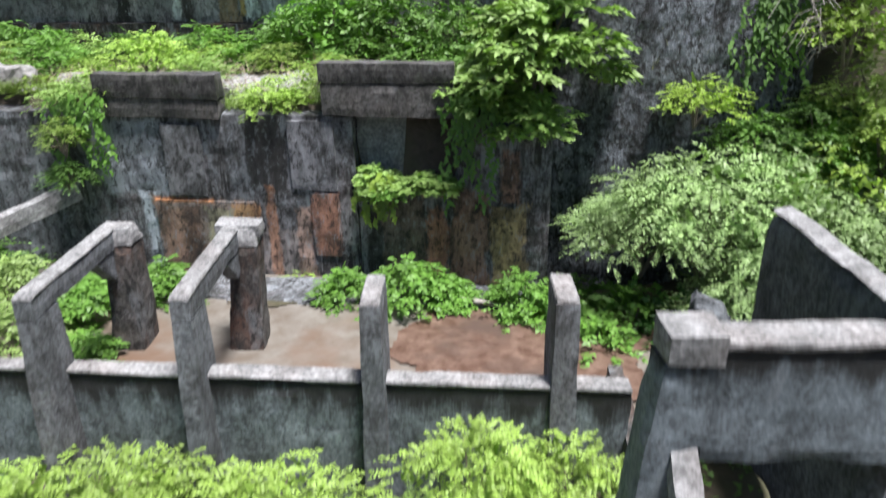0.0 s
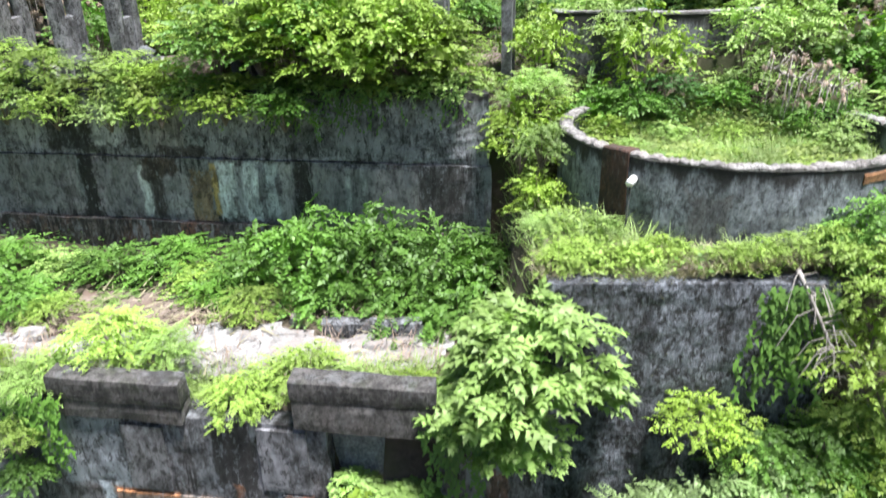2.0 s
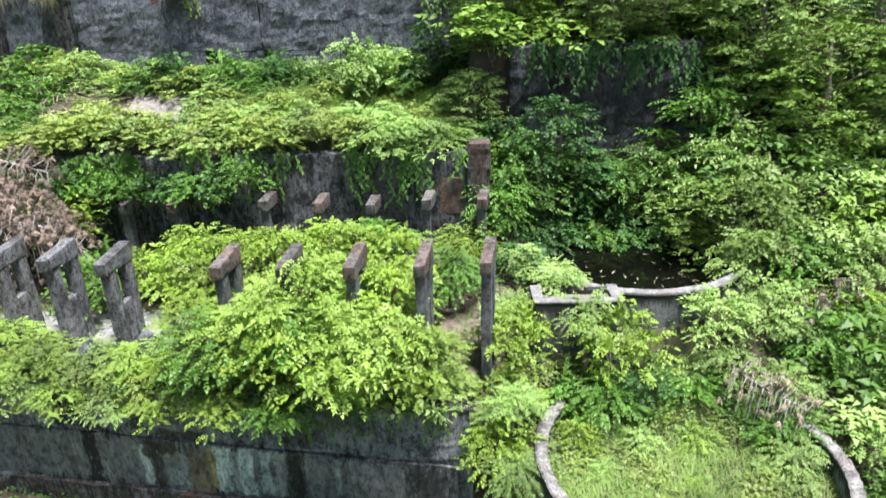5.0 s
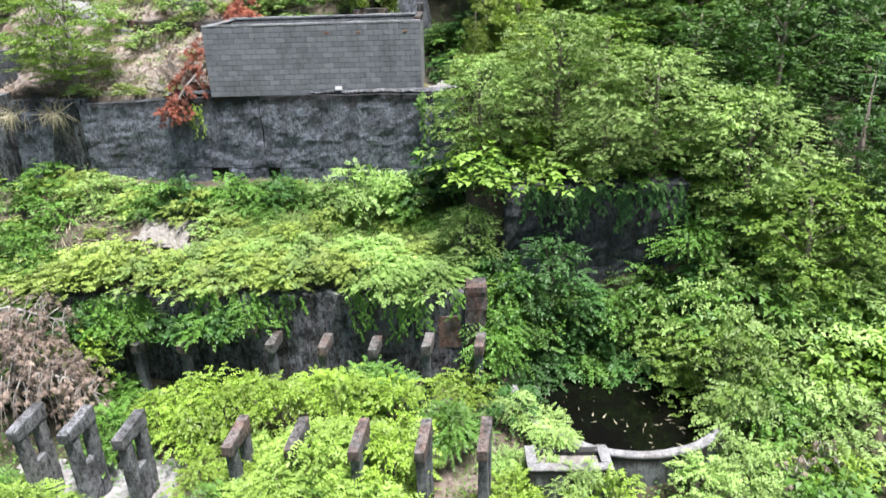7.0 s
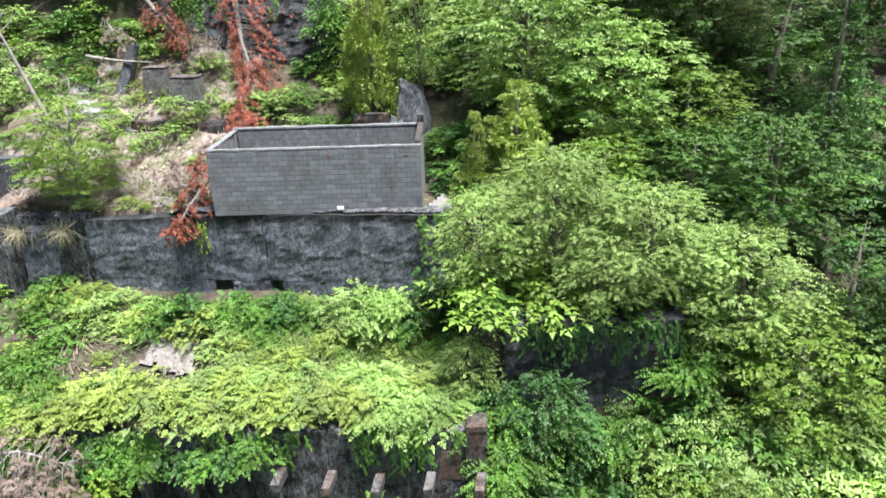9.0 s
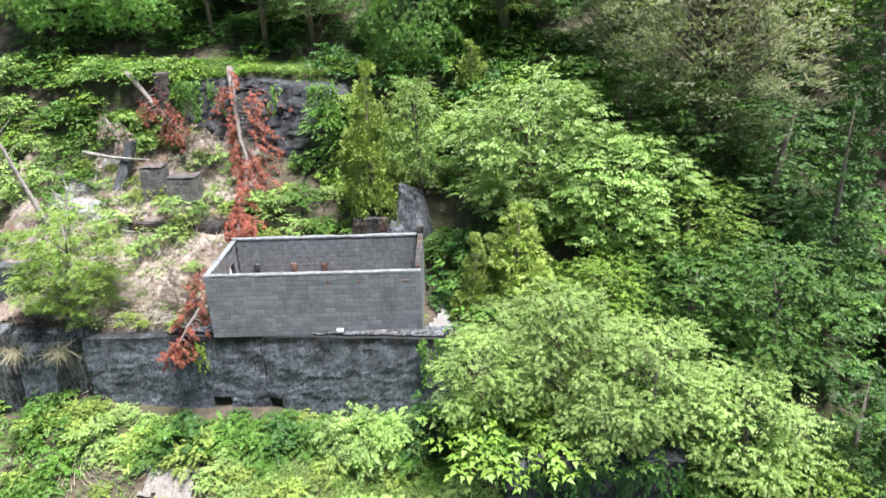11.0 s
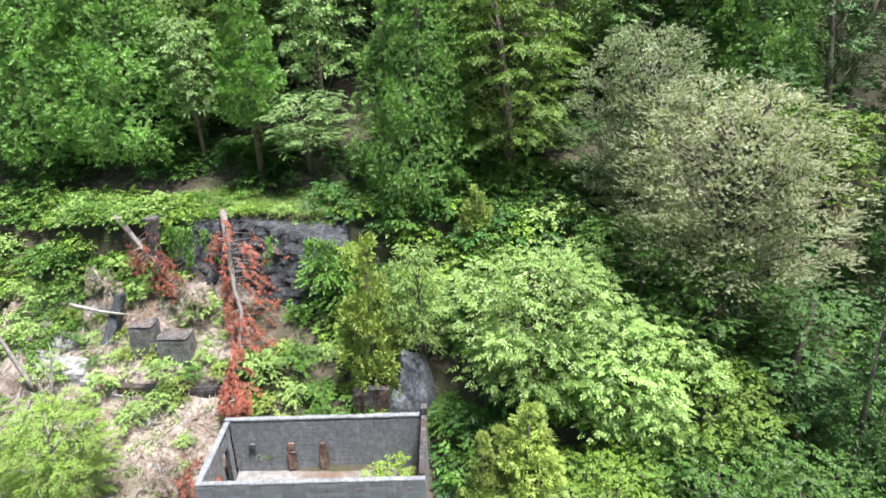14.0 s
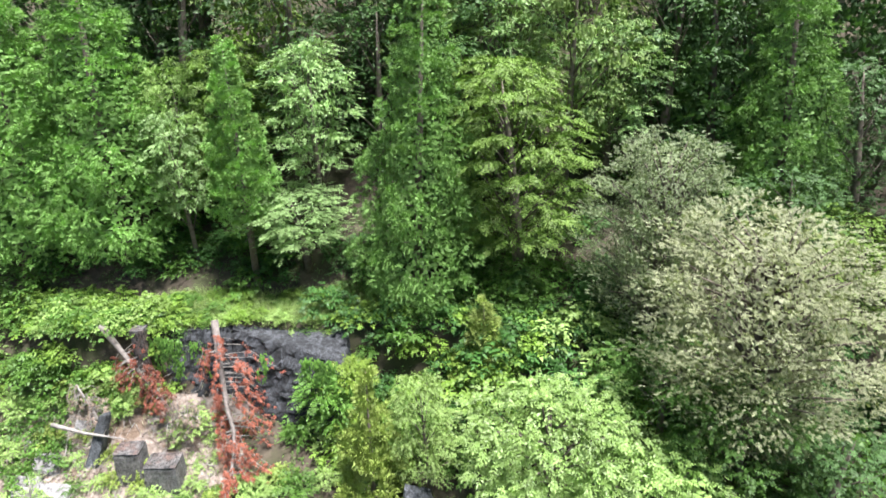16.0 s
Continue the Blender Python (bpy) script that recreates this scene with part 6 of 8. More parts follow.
# shrubs that stand out, one by one: x, y, radius, kinds, how far sunk, height factor
for x, y, r, kind, sink, tall in (
        # before the pool wall
        (-7.2, 8.3, 1.3, G, 0.0, 1.2), (-5.9, 8.0, 1.2, N, 0.0, 1.1), (-4.7, 8.1, 1.2, N, 0.0, 1.2), (-3.3, 8.1, 1.25, N, 0.0, 1.35), (-2.0, 8.1, 1.2, N, 0.0, 1.35), (-1.0, 7.9, 1.0, N, 0.0, 1.2),
        (-0.1, 8.0, 0.9, F, 0.0, 1.2), (0.45, 8.35, 0.85, N, -0.75, 1.5), (0.7, 8.2, 1.0, N, 0.0, 1.2), (1.5, 8.5, 0.95, N, -0.2, 1.5), (2.9, 6.6, 0.6, N, 0.2, 0.8), (-3.0, 7.0, 1.0, F, 0.1, 1.2), (-1.2, 7.0, 0.9, F, 0.1, 1.2), (0.6, 7.0, 0.9, F, 0.1, 1.2), (-5.0, 7.1, 1.0, F, 0.1, 1.2), (-2.2, 7.2, 0.9, N, 0.1, 1.1), (-4.1, 7.1, 0.9, N, 0.1, 1.1),
        # at the foot of the first wall
        (-1.75, 13.2, 0.6, S_BROAD, 0.0, 1.1), (-0.6, 13.1, 0.8, S_BROAD, 0.0, 1.2), (0.15, 13.0, 0.55, S_BROAD, 0.0, 1.0), 
        (-5.3, 13.4, 0.8, S_BROAD, 0.0, 1.0), (-6.2, 12.5, 0.9, S_BROAD, 0.0, 1.0), (-6.6, 11.4, 0.9, P_, 0.0, 1.1), (-7.5, 12.6, 1.1, P_, 0.0, 1.2), (-5.4, 11.2, 0.6, S_BROAD, 0.0, 0.8), (-8.6, 13.6, 1.0, G, 0.0, 1.3), (-6.9, 13.6, 0.6, G, 0.0, 1.0),
        # the great bush beside the high wall
        # the deep-green shrubs under it paint its shaded underside
        (3.4, 13.0, 1.25, Q, -1.5, 1.2), (2.9, 13.3, 0.8, Q, -1.6, 1.1), (4.4, 12.9, 1.5, Q, -1.6, 1.3), (5.6, 12.8, 1.6, Q, -1.4, 1.3), (6.9, 12.6, 1.7, Q, -1.0, 1.3), (5.0, 12.0, 1.2, Q, -1.1, 1.1), (2.3, 13.0, 0.9, S_BROAD, 0.0, 1.1), (3.1, 12.3, 1.1, S_BROAD, 0.0, 1.1), (4.3, 12.0, 1.3, D, 0.0, 1.2), (5.2, 11.2, 1.2, D, 0.0, 1.2), (1.9, 12.4, 0.8, S_BROAD, 0.0, 1.2), (2.5, 11.6, 0.9, S_BROAD, 0.0, 1.1), (2.7, 10.9, 0.7, S_BROAD, 0.0, 1.0), (1.4, 12.8, 0.7, S_BROAD, 0.0, 1.1), (3.4, 11.2, 0.8, S_BROAD, 0.0, 1.1),
        (4.3, 13.9, 0.7, B, -3.4, 1.0), (5.3, 13.8, 0.8, G, -2.6, 1.1), (7.2, 13.9, 1.6, G, -1.2, 1.5), (8.2, 12.6, 1.8, Q, -0.6, 1.4), (8.4, 14.4, 1.7, G, -0.9, 1.5), (6.2, 10.2, 1.2, D, 0.0, 1.5), (7.0, 14.8, 1.1, D, 3.4, 1.3), (7.2, 13.2, 1.1, B, -2.6, 1.2), (6.4, 13.6, 1.0, G, -2.2, 1.2), (8.8, 13.4, 1.4, B, -2.0, 1.3), (6.7, 14.0, 1.0, S_BRIGHT, -4.2, 1.2), (7.3, 13.8, 1.1, S_FINE, -3.2, 1.1), (7.0, 14.4, 0.9, S_FINE, -5.2, 1.3), (6.35, 13.9, 0.75, G, -2.9, 1.0), (6.1, 13.7, 0.7, S_BRIGHT, -2.2, 1.0),
        # on the first wall and its terrace
        (-5.6, 15.55, 0.95, N, -0.4, 1.1), (-4.7, 15.5, 0.75, F, -0.4, 1.0), (-6.8, 15.1, 0.8, F, 0.0, 1.0), (-6.95, 14.4, 0.5, N, -2.6, 1.2), (-6.9, 14.2, 0.45, G, -1.9, 1.2), (-3.5, 14.25, 0.65, F, 0.4, 1.2), (-2.75, 14.15, 0.65, N, 0.5, 1.2), (-3.1, 14.7, 0.7, N, 0.1, 1.1), (-2.1, 15.0, 0.8, N, 0.0, 1.1), (-8.0, 15.6, 0.5, B, 0.0, 0.8),
        (-0.2, 14.8, 0.5, B, 0.0, 0.8), (-1.3, 15.0, 0.45, P_, 0.0, 0.8), (-1.2, 14.05, 0.42, S_BIGLEAF, -1.85, 1.1), (-0.75, 13.95, 0.36, S_BIGLEAF, -1.8, 0.9), (-0.35, 13.85, 0.42, S_BIGLEAF, -1.85, 0.9), (0.0, 13.8, 0.36, S_BIGLEAF, -1.85, 0.9), (-1.0, 13.8, 0.34, S_BROAD, -1.75, 0.8),
        (1.65, 14.2, 1.35, S_BIGLEAF, -2.3, 1.25), (0.9, 14.2, 0.9, S_BIGLEAF, 0.0, 1.1), (1.4, 13.95, 0.8, S_BIGLEAF, 0.2, 1.0),
        (0.6, 17.2, 0.9, G, 0, 1.0), (1.2, 18.4, 1.1, G, 0, 1.4), (0.2, 18.6, 1.3, G, 0, 1.4), (-1.4, 18.7, 1.5, G, 0, 1.4), (-2.7, 18.5, 1.4, G, 0, 1.5), (-3.9, 19.2, 1.1, G, 0, 1.1), (-2.1, 17.8, 1.0, G, 0, 0.9), (-0.4, 17.6, 1.1, G, 0, 0.9),
        (-5.9, 19.5, 1.0, G, 0, 0.9), (-7.4, 19.3, 1.0, G, 0, 0.9), (-8.6, 19.4, 0.9, P_, 0, 0.9), (-9.9, 19.6, 1.0, G, 0, 1.0), (-11.2, 19.6, 1.1, G, 0, 1.0), (-12.6, 19.2, 1.2, G, 0, 1.0), (-10.4, 18.0, 0.7, P_, 0, 0.8),
        # between second wall and tank, and before the tank
        (1.9, 19.4, 0.9, B, -0.6, 1.6), (2.2, 17.8, 0.7, B, 0.0, 1.4), (2.1, 20.8, 1.0, B, 0.0, 1.4), (2.2, 16.6, 0.6, F, 0.0, 1.0), (3.9, 15.35, 0.5, B, 0, 0.9), (4.7, 15.2, 0.35, F, 0, 0.8), (5.6, 15.2, 0.45, F, 0, 0.9), (6.7, 15.1, 0.6, G, 0, 1.0), (3.0, 15.2, 0.4, F, 0, 0.7), (2.5, 15.4, 0.5, F, 0, 0.8),
        (7.4, 15.2, 0.9, G, -0.3, 1.0), (8.6, 16.0, 1.2, P_, -0.3, 1.1), (9.7, 17.0, 1.2, B, 0, 1.1), (10.4, 18.4, 1.2, G, 0, 1.2), (10.9, 19.8, 1.2, P_, 0, 1.0), (9.4, 15.4, 1.4, G, 0, 1.2),
        # inside the tank
        (4.6, 20.9, 1.0, G, 0, 1.0), (5.6, 21.3, 1.0, D, 0, 1.1), (6.9, 21.3, 0.9, G, 0, 0.9), (3.8, 19.9, 0.7, B, 0, 0.9), (7.9, 20.6, 0.6, G, 0, 0.8),
        # on the second wall
        (-0.4, 20.6, 1.4, B, -0.6, 1.3), (-1.7, 20.8, 1.4, B, -0.7, 1.3), (-2.9, 20.9, 1.25, G, -0.7, 1.3), (-0.9, 20.2, 0.9, G, 0.4, 0.9), (0.4, 20.1, 0.9, G, 0.5, 0.9), (-3.9, 21.1, 1.1, B, -0.6, 1.2), (-4.9, 21.1, 1.1, G, -0.6, 1.2), (-6.2, 21.3, 0.6, B, -0.2, 1.0), (-7.2, 21.55, 0.85, N, -0.2, 0.9), (-8.2, 21.7, 0.8, P_, -0.2, 0.9), (-9.6, 21.9, 0.9, N, -0.3, 0.9), (-10.9, 22.15, 1.1, N, -0.3, 1.0), (-12.1, 22.4, 1.1, G, -0.2, 1.0), (-13.2, 22.6, 1.1, G, 0, 1.0),
        (-7.6, 20.95, 0.8, P_, -3.3, 1.0), (-9.0, 21.2, 0.85, N, -3.3, 1.0), (-10.4, 21.4, 0.9, P_, -3.3, 1.0), (-11.8, 21.6, 0.9, G, -3.3, 1.0), (-6.3, 20.75, 0.8, B, -3.3, 1.0), (-4.7, 20.5, 0.8, B, -3.3, 1.0), (-3.3, 20.3, 0.85, G, -3.3, 1.0),
        (-10.2, 17.6, 0.9, N, 0, 0.9), (-8.8, 17.9, 0.9, G, 0, 0.9), (-7.9, 17.5, 0.7, N, 0, 0.9), (-11.4, 18.2, 1.0, G, 0, 1.0), (-3.6, 17.4, 0.8, N, 0, 0.8), (-4.5, 18.2, 0.8, G, 0, 0.9), (-5.2, 18.7, 0.8, S_YOUNG, 0, 0.8), (-6.4, 17.0, 0.4, N, 0, 0.8), (-7.0, 18.2, 0.45, F, 0, 0.8),
        # among the portals
        (-5.9, 24.8, 1.25, B, -0.95, 1.25), (-4.3, 23.2, 1.16, S_YOUNG, -0.6, 1.2), (-4.2, 24.8, 1.3, B, -1.2, 1.2), (-2.5, 23.0, 1.2, S_YOUNG, -1.3, 1.25), (-2.4, 24.9, 1.26, B, -1.2, 1.2), (-0.8, 23.2, 1.16, S_YOUNG, -0.7, 1.2), (-0.7, 24.8, 1.26, B, -0.95, 1.2), (0.95, 24.2, 1.0, G, -0.8, 1.2), (-7.0, 24.4, 1.1, B, -0.7, 1.2), (-3.3, 26.0, 1.15, B, -0.75, 1.15), (-5.2, 26.1, 1.15, B, -0.75, 1.15), (-1.4, 25.9, 1.15, G, -0.75, 1.15), (1.2, 26.0, 1.15, B, -0.75, 1.15), (-6.8, 25.8, 1.2, B, -0.9, 1.15), (-8.2, 25.4, 1.1, B, -0.35, 1.1), (-9.3, 24.6, 1.16, G, -0.35, 1.2), (-10.2, 27.0, 1.1, G, 0.2, 1.1), (-11.6, 27.3, 1.3, B, -1.4, 1.3), (-13.2, 27.4, 1.4, G, -1.2, 1.3), (-14.6, 27.2, 1.4, G, -0.8, 1.3),
        # round the basin and the trough
        (3.9, 23.5, 0.85, P_, -0.7, 1.1), (3.7, 24.6, 0.95, P_, -0.4, 1.1), (2.9, 25.2, 0.8, P_, -0.2, 1.3), (2.6, 23.2, 0.8, F, 0, 1.4), (3.0, 26.0, 1.0, D, 0, 1.5), (3.4, 27.6, 1.2, D, 0, 1.5), (4.8, 29.0, 1.3, D, 0, 1.6), (6.3, 29.0, 1.3, D, 0, 1.6), (7.8, 28.9, 1.4, P_, 0, 1.6), (3.0, 28.9, 1.3, G, 0, 1.8), (4.2, 28.2, 1.2, D, 0, 1.3), (5.6, 28.6, 1.1, G, 0, 1.2), (2.5, 27.3, 1.1, G, 0, 1.6), (2.7, 25.2, 0.9, D, 0, 1.4), (2.6, 21.7, 1.1, B, -0.5, 1.5), (3.7, 21.3, 1.2, G, -0.5, 1.7), (5.0, 21.6, 1.2, B, -0.5, 1.7), (4.4, 22.0, 0.8, P_, -0.9, 1.3), (6.3, 22.0, 1.1, B, -0.3, 1.4), (7.6, 22.2, 1.1, P_, -0.2, 1.4), (8.9, 22.6, 1.1, P_, -0.1, 1.3),
        (9.5, 24.4, 1.4, P_, -0.3, 1.3), (10.4, 24.6, 1.3, G, 0, 1.2), (9.9, 23.2, 1.2, P_, 0, 1.2), (11.4, 22.8, 1.3, B, 0, 1.2), (10.2, 26.0, 1.6, P_, 0, 1.5), (9.6, 27.6, 1.6, P_, 0, 1.5), (10.6, 22.2, 1.2, G, 0, 1.2), (11.8, 24.2, 1.5, P_, 0, 1.2), (8.6, 28.4, 1.1, P_, 0, 1.2), (2.5, 29.6, 1.1, D, -0.8, 1.3), (4.4, 29.0, 1.3, D, -1.5, 1.3), (5.6, 29.0, 1.3, D, -1.5, 1.3), (6.9, 29.0, 1.3, G, -1.5, 1.3), (8.1, 29.0, 1.3, P_, -1.5, 1.3), (2.6, 15.5, 0.45, N, 0, 1.0), (4.2, 15.4, 0.35, N, 0, 1.0), (5.8, 15.0, 0.45, N, 0, 1.1), (6.4, 15.0, 0.55, N, 0, 1.2), (3.0, 16.2, 0.5, F, 0, 1.2), (2.2, 15.2, 0.45, N, 0, 1.2), (3.4, 15.25, 0.42, N, 0, 1.1), (4.9, 15.0, 0.4, S_YOUNG, 0, 1.0), (5.3, 14.9, 0.38, N, 0, 1.3), (3.75, 14.95, 0.3, F, 0, 1.0), (3.6, 28.6, 1.1, D, -0.8, 1.2), (-1.9, 40.1, 0.9, B, 0, 1.2), (0.9, 40.2, 1.0, G, 0, 1.3), (-0.6, 40.0, 0.6, G, 0, 1.0), (-4.8, 45.2, 1.3, G, -2.0, 1.3), (-3.7, 45.6, 1.2, B, -2.4, 1.2), (2.4, 30.4, 1.1, G, -0.5, 1.3), (3.1, 29.3, 1.0, D, -0.4, 1.2), (2.9, 28.0, 1.0, G, -0.6, 1.2), (9.4, 29.6, 1.3, G, -0.8, 1.3), (-4.2, 45.2, 1.3, G, -0.8, 1.4), (-3.2, 44.8, 1.2, B, -0.6, 1.4), (-4.6, 46.6, 1.0, B, -1.4, 1.2), (-6.2, 45.0, 0.8, G, 0, 1.0), (8.4, 18.9, 0.8, P_, 0, 1.0), (4.2, 18.9, 0.5, F, 0, 1.0), (5.2, 19.8, 0.6, P_, 0, 0.9), (6.6, 19.9, 0.55, N, 0, 0.9), (7.2, 17.2, 0.45, N, 0, 0.8), (5.0, 17.2, 0.4, P_, 0, 0.7), (6.2, 18.4, 0.4, N, 0, 0.7), (8.5, 20.0, 0.9, G, 0.0, 1.2), (7.6, 21.4, 1.1, P_, 0, 1.3), (8.9, 20.9, 1.0, P_, -0.2, 1.2), (-4.2, 22.3, 1.1, B, -0.9, 1.2), (-2.7, 22.0, 1.2, S_YOUNG, -1.7, 1.25), (-3.4, 21.0, 0.9, S_YOUNG, -1.6, 1.2), (-1.9, 21.2, 1.0, S_YOUNG, -1.35, 1.2), (-0.7, 22.1, 1.2, B, -1.3, 1.3), (0.4, 20.75, 0.8, S_YOUNG, -0.9, 1.2), (-5.9, 22.5, 1.0, B, -0.7, 1.1), (-0.75, 20.5, 1.35, S_YOUNG, -0.9, 1.25), (-1.9, 20.75, 1.3, S_YOUNG, -0.5, 1.2), (-3.3, 20.95, 1.2, B, -0.9, 1.2), (0.35, 20.6, 0.9, S_YOUNG, -0.3, 1.2), (-4.4, 21.3, 1.0, S_YOUNG, -0.9, 1.1), (2.3, 19.9, 0.7, F, -1.3, 1.3), (2.3, 18.6, 0.7, F, -0.9, 1.3)):
    put(random.choice(kind), x, y, r, sink=sink, tall=tall)


def fill(x0, x1, y0, y1, n, kinds, r0, r1, gap, keep_out=(), tall=(0.8, 1.2), sink=0.0, joined=False):
    """Shrubs over a stretch of ground, no two closer than gap."""
    spots = []
    for _ in range(n * 30):
        if len(spots) >= n:
            break
        x, y = random.uniform(x0, x1), random.uniform(y0, y1)
        if any(a < x < b and c < y < d for a, b, c, d in keep_out) or any(math.hypot(x - p, y - q) < gap for p, q in spots):
            continue
        spots.append((x, y))
        (spread if joined else put)(random.choice(random.choice(kinds)), x, y, random.uniform(r0, r1), sink=sink, tall=random.uniform(*tall))


LEAF["corners"] = 3
FB = [make_shrub("shrub", "far shrub", "shrub", 51, L_FRESH, 10, 11, 0.3, 2, 0.17, 0.105, lobe=0.44)]
FG = [make_shrub("shrub", "far shrub", "shrub", s, L_MID, 10, 11, 0.3, 2, 0.17, 0.105, lobe=0.44) for s in (52, 53)]
FD = [make_shrub("shrub", "far shrub", "shrub", 54, L_DEEP, 10, 11, 0.3, 2, 0.17, 0.105, lobe=0.44)]
FP = [make_shrub("shrub", "far shrub", "shrub", 55, L_LIGHT, 10, 14, 0.27, 2, 0.15, 0.09, lobe=0.42)]
PROTO += FB + FG + FD + FP
B = [make_shrub("shrub", "bright yellow-green leafy shrub on the upper terraces", "shrub", s, L_UPPER, 11, 15, 0.28, 4, 0.11, 0.075, lobe=0.4) for s in (71, 72)]
G = [make_shrub("shrub", "fresh green shrub with feathered leaves on the upper terraces", "shrub", s, L_MID, 10, 14, 0.44, 5, 0.115, 0.065, lobe=0.42) for s in (74, 75)]
D = [make_shrub("shrub", "dense deep green shrub, wall shade put into its colour", "shrub", s, L_DEEP, 11, 13, 0.3, 4, 0.135, 0.09, lobe=0.4) for s in (77,)]
P_ = [make_shrub("shrub", "pale green soft-leaved shrub on the upper slope", "shrub", s, L_LIGHT, 12, 15, 0.26, 4, 0.095, 0.064, lobe=0.36) for s in (79, 80)]
PROTO += B + G + D + P_
HOUSE = (-8.9, 0.5, 34.4, 39.5)
PU = [make_shrub("shrub", "spreading shrub with pale layered leaves on the third terrace", "shrub", s, L_YTREE, 12, 26, 0.34, 5, 0.1, 0.058, 0.9, lobe=0.42) for s in (81, 82)]
PROTO += PU
# third terrace: a bright canopy leaning over the wall, a dark skirt under it, open grass behind
for i in range(21):
    x = -15.6 + 0.83 * i + random.uniform(-0.2, 0.2)
    put(random.choice(B + B + P_ if x < -1.5 else PU), x, 28.75 + random.uniform(-0.2, 0.35), random.uniform(0.95, 1.3), sink=-0.1, tall=random.uniform(0.7, 1.0))
for i in range(16):
    x = -15.4 + 1.02 * i + random.uniform(-0.3, 0.3)
    if not -10.6 < x < -8.6:
        put(random.choice(B + P_ + PU), x, 29.95 + random.uniform(-0.25, 0.3), random.uniform(0.8, 1.15), tall=random.uniform(0.75, 1.05))
# the skirt's deep green puts the canopy's underside shade into leaf colour
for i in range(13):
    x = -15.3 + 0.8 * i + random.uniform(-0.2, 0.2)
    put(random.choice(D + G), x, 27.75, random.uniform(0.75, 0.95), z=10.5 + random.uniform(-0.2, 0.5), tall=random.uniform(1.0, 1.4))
for x, y, r, kind, tall in ((-0.1, 29.0, 1.35, PU, 0.95), (-1.3, 29.3, 1.1, PU, 0.9), (0.9, 29.2, 0.9, PU, 1.0), (-10.7, 29.4, 1.4, B, 0.9), (-12.2, 29.6, 1.2, B, 0.9), (-6.8, 30.4, 1.0, B, 0.8), (-5.4, 30.2, 0.9, B, 0.7), (-7.6, 29.8, 0.9, P_, 0.8), (-8.2, 31.9, 0.8, P_, 1.0), (-7.2, 32.0, 0.8, B, 0.9), (-13.6, 29.9, 1.1, G, 0.9), (-14.6, 30.6, 1.2, G, 1.0), (-15.4, 31.8, 1.1, B, 1.0), (-14.2, 32.6, 1.0, G, 1.1), (-13.2, 33.4, 1.15, P_, 1.32), (-12.2, 31.2, 0.5, B, 0.9), (-6.9, 31.0, 0.8, P_, 0.9), (-5.0, 31.0, 0.7, B, 0.8), (-3.4, 32.2, 0.8, B, 0.9), (-6.0, 32.4, 0.9, G, 1.0), (-7.6, 32.6, 0.9, P_, 1.0), (-9.4, 32.8, 0.9, B, 1.0), (-10.9, 32.6, 0.9, G, 1.1), (-2.0, 30.9, 0.5, B, 0.8), (-0.6, 32.4, 0.8, G, 1.1),
                         (-2.3, 33.0, 1.49, PU, 1.44), (-1.1, 33.1, 1.26, PU, 1.32), (-3.5, 33.2, 1.15, PU, 1.32), (-4.6, 33.2, 1.03, G, 1.20), (-5.7, 33.3, 1.09, D, 1.20), (-6.6, 33.1, 1.03, G, 1.02), (-7.7, 33.2, 1.09, G, 1.14), (-8.8, 33.2, 1.03, B, 1.02), (-9.6, 33.3, 1.15, D, 1.32), (-10.6, 33.4, 1.21, G, 1.26), (-11.5, 33.2, 1.03, B, 1.08), (-12.4, 32.9, 0.92, P_, 0.96), (0.2, 33.2, 1.26, D, 1.56), (1.2, 33.0, 1.26, D, 1.56), (-4.0, 31.8, 0.6, B, 0.7), (-2.8, 31.5, 0.5, P_, 0.7), (-1.2, 31.9, 0.55, B, 0.8), (0.4, 31.6, 0.7, G, 0.9), (-5.6, 31.8, 0.6, P_, 0.8), (-6.2, 31.3, 0.5, B, 0.7), (1.4, 31.2, 0.9, G, 1.1), (1.9, 30.0, 0.9, D, 1.2)):
    put(random.choice(kind), x, y, r, tall=tall)
fill(-19.5, -14.8, 29.0, 36.0, 10, (FG, FB), 0.9, 1.4, 1.1, joined=True)
fill(-21, -13, 20.5, 28, 16, (FG, FB, FP), 1.0, 1.6, 1.2, ((-13.5, -9.5, 22, 28),), joined=True)
fill(-16, -9, 9.5, 14, 8, (FG, FP), 0.8, 1.3, 1.0, joined=True)
fill(11.3, 15.5, 24.3, 28.5, 14, (FG, FP, FB), 1.0, 1.5, 0.9, joined=True)
fill(-15, -9.5, 52, 54.2, 10, (FG, FD), 0.8, 1.2, 0.9, joined=True)
fill(-23, -17, 46.5, 50.5, 14, (FG, FB), 0.9, 1.3, 1.0, joined=True)
fill(1.5, 5.5, 48.8, 52.5, 12, (FD, FG), 0.9, 1.3, 0.8, joined=True)
fill(9.6, 13.5, 33.5, 38.5, 12, (FD, FG), 1.1, 1.6, 1.0, joined=True)
fill(-14.0, 1.2, 33.6, 34.2, 20, (G, D), 0.4, 0.6, 0.5, (), (0.8, 1.0), joined=True)
for i in range(24):
    # the growth at the foot of the great wall
    x = -14.2 + 0.66 * i + random.uniform(-0.2, 0.2)
    low = 0.45 if -9.3 < x < -7.8 or -6.9 < x < -5.6 else 1.0
    spread(random.choice(random.choice((G, B, P_, D))), x, line_five(x) - random.uniform(0.45, 0.8), random.uniform(0.45, 0.65) * (0.5 + 0.5 * low), sink=0.1, tall=random.uniform(0.85, 1.15) * low)
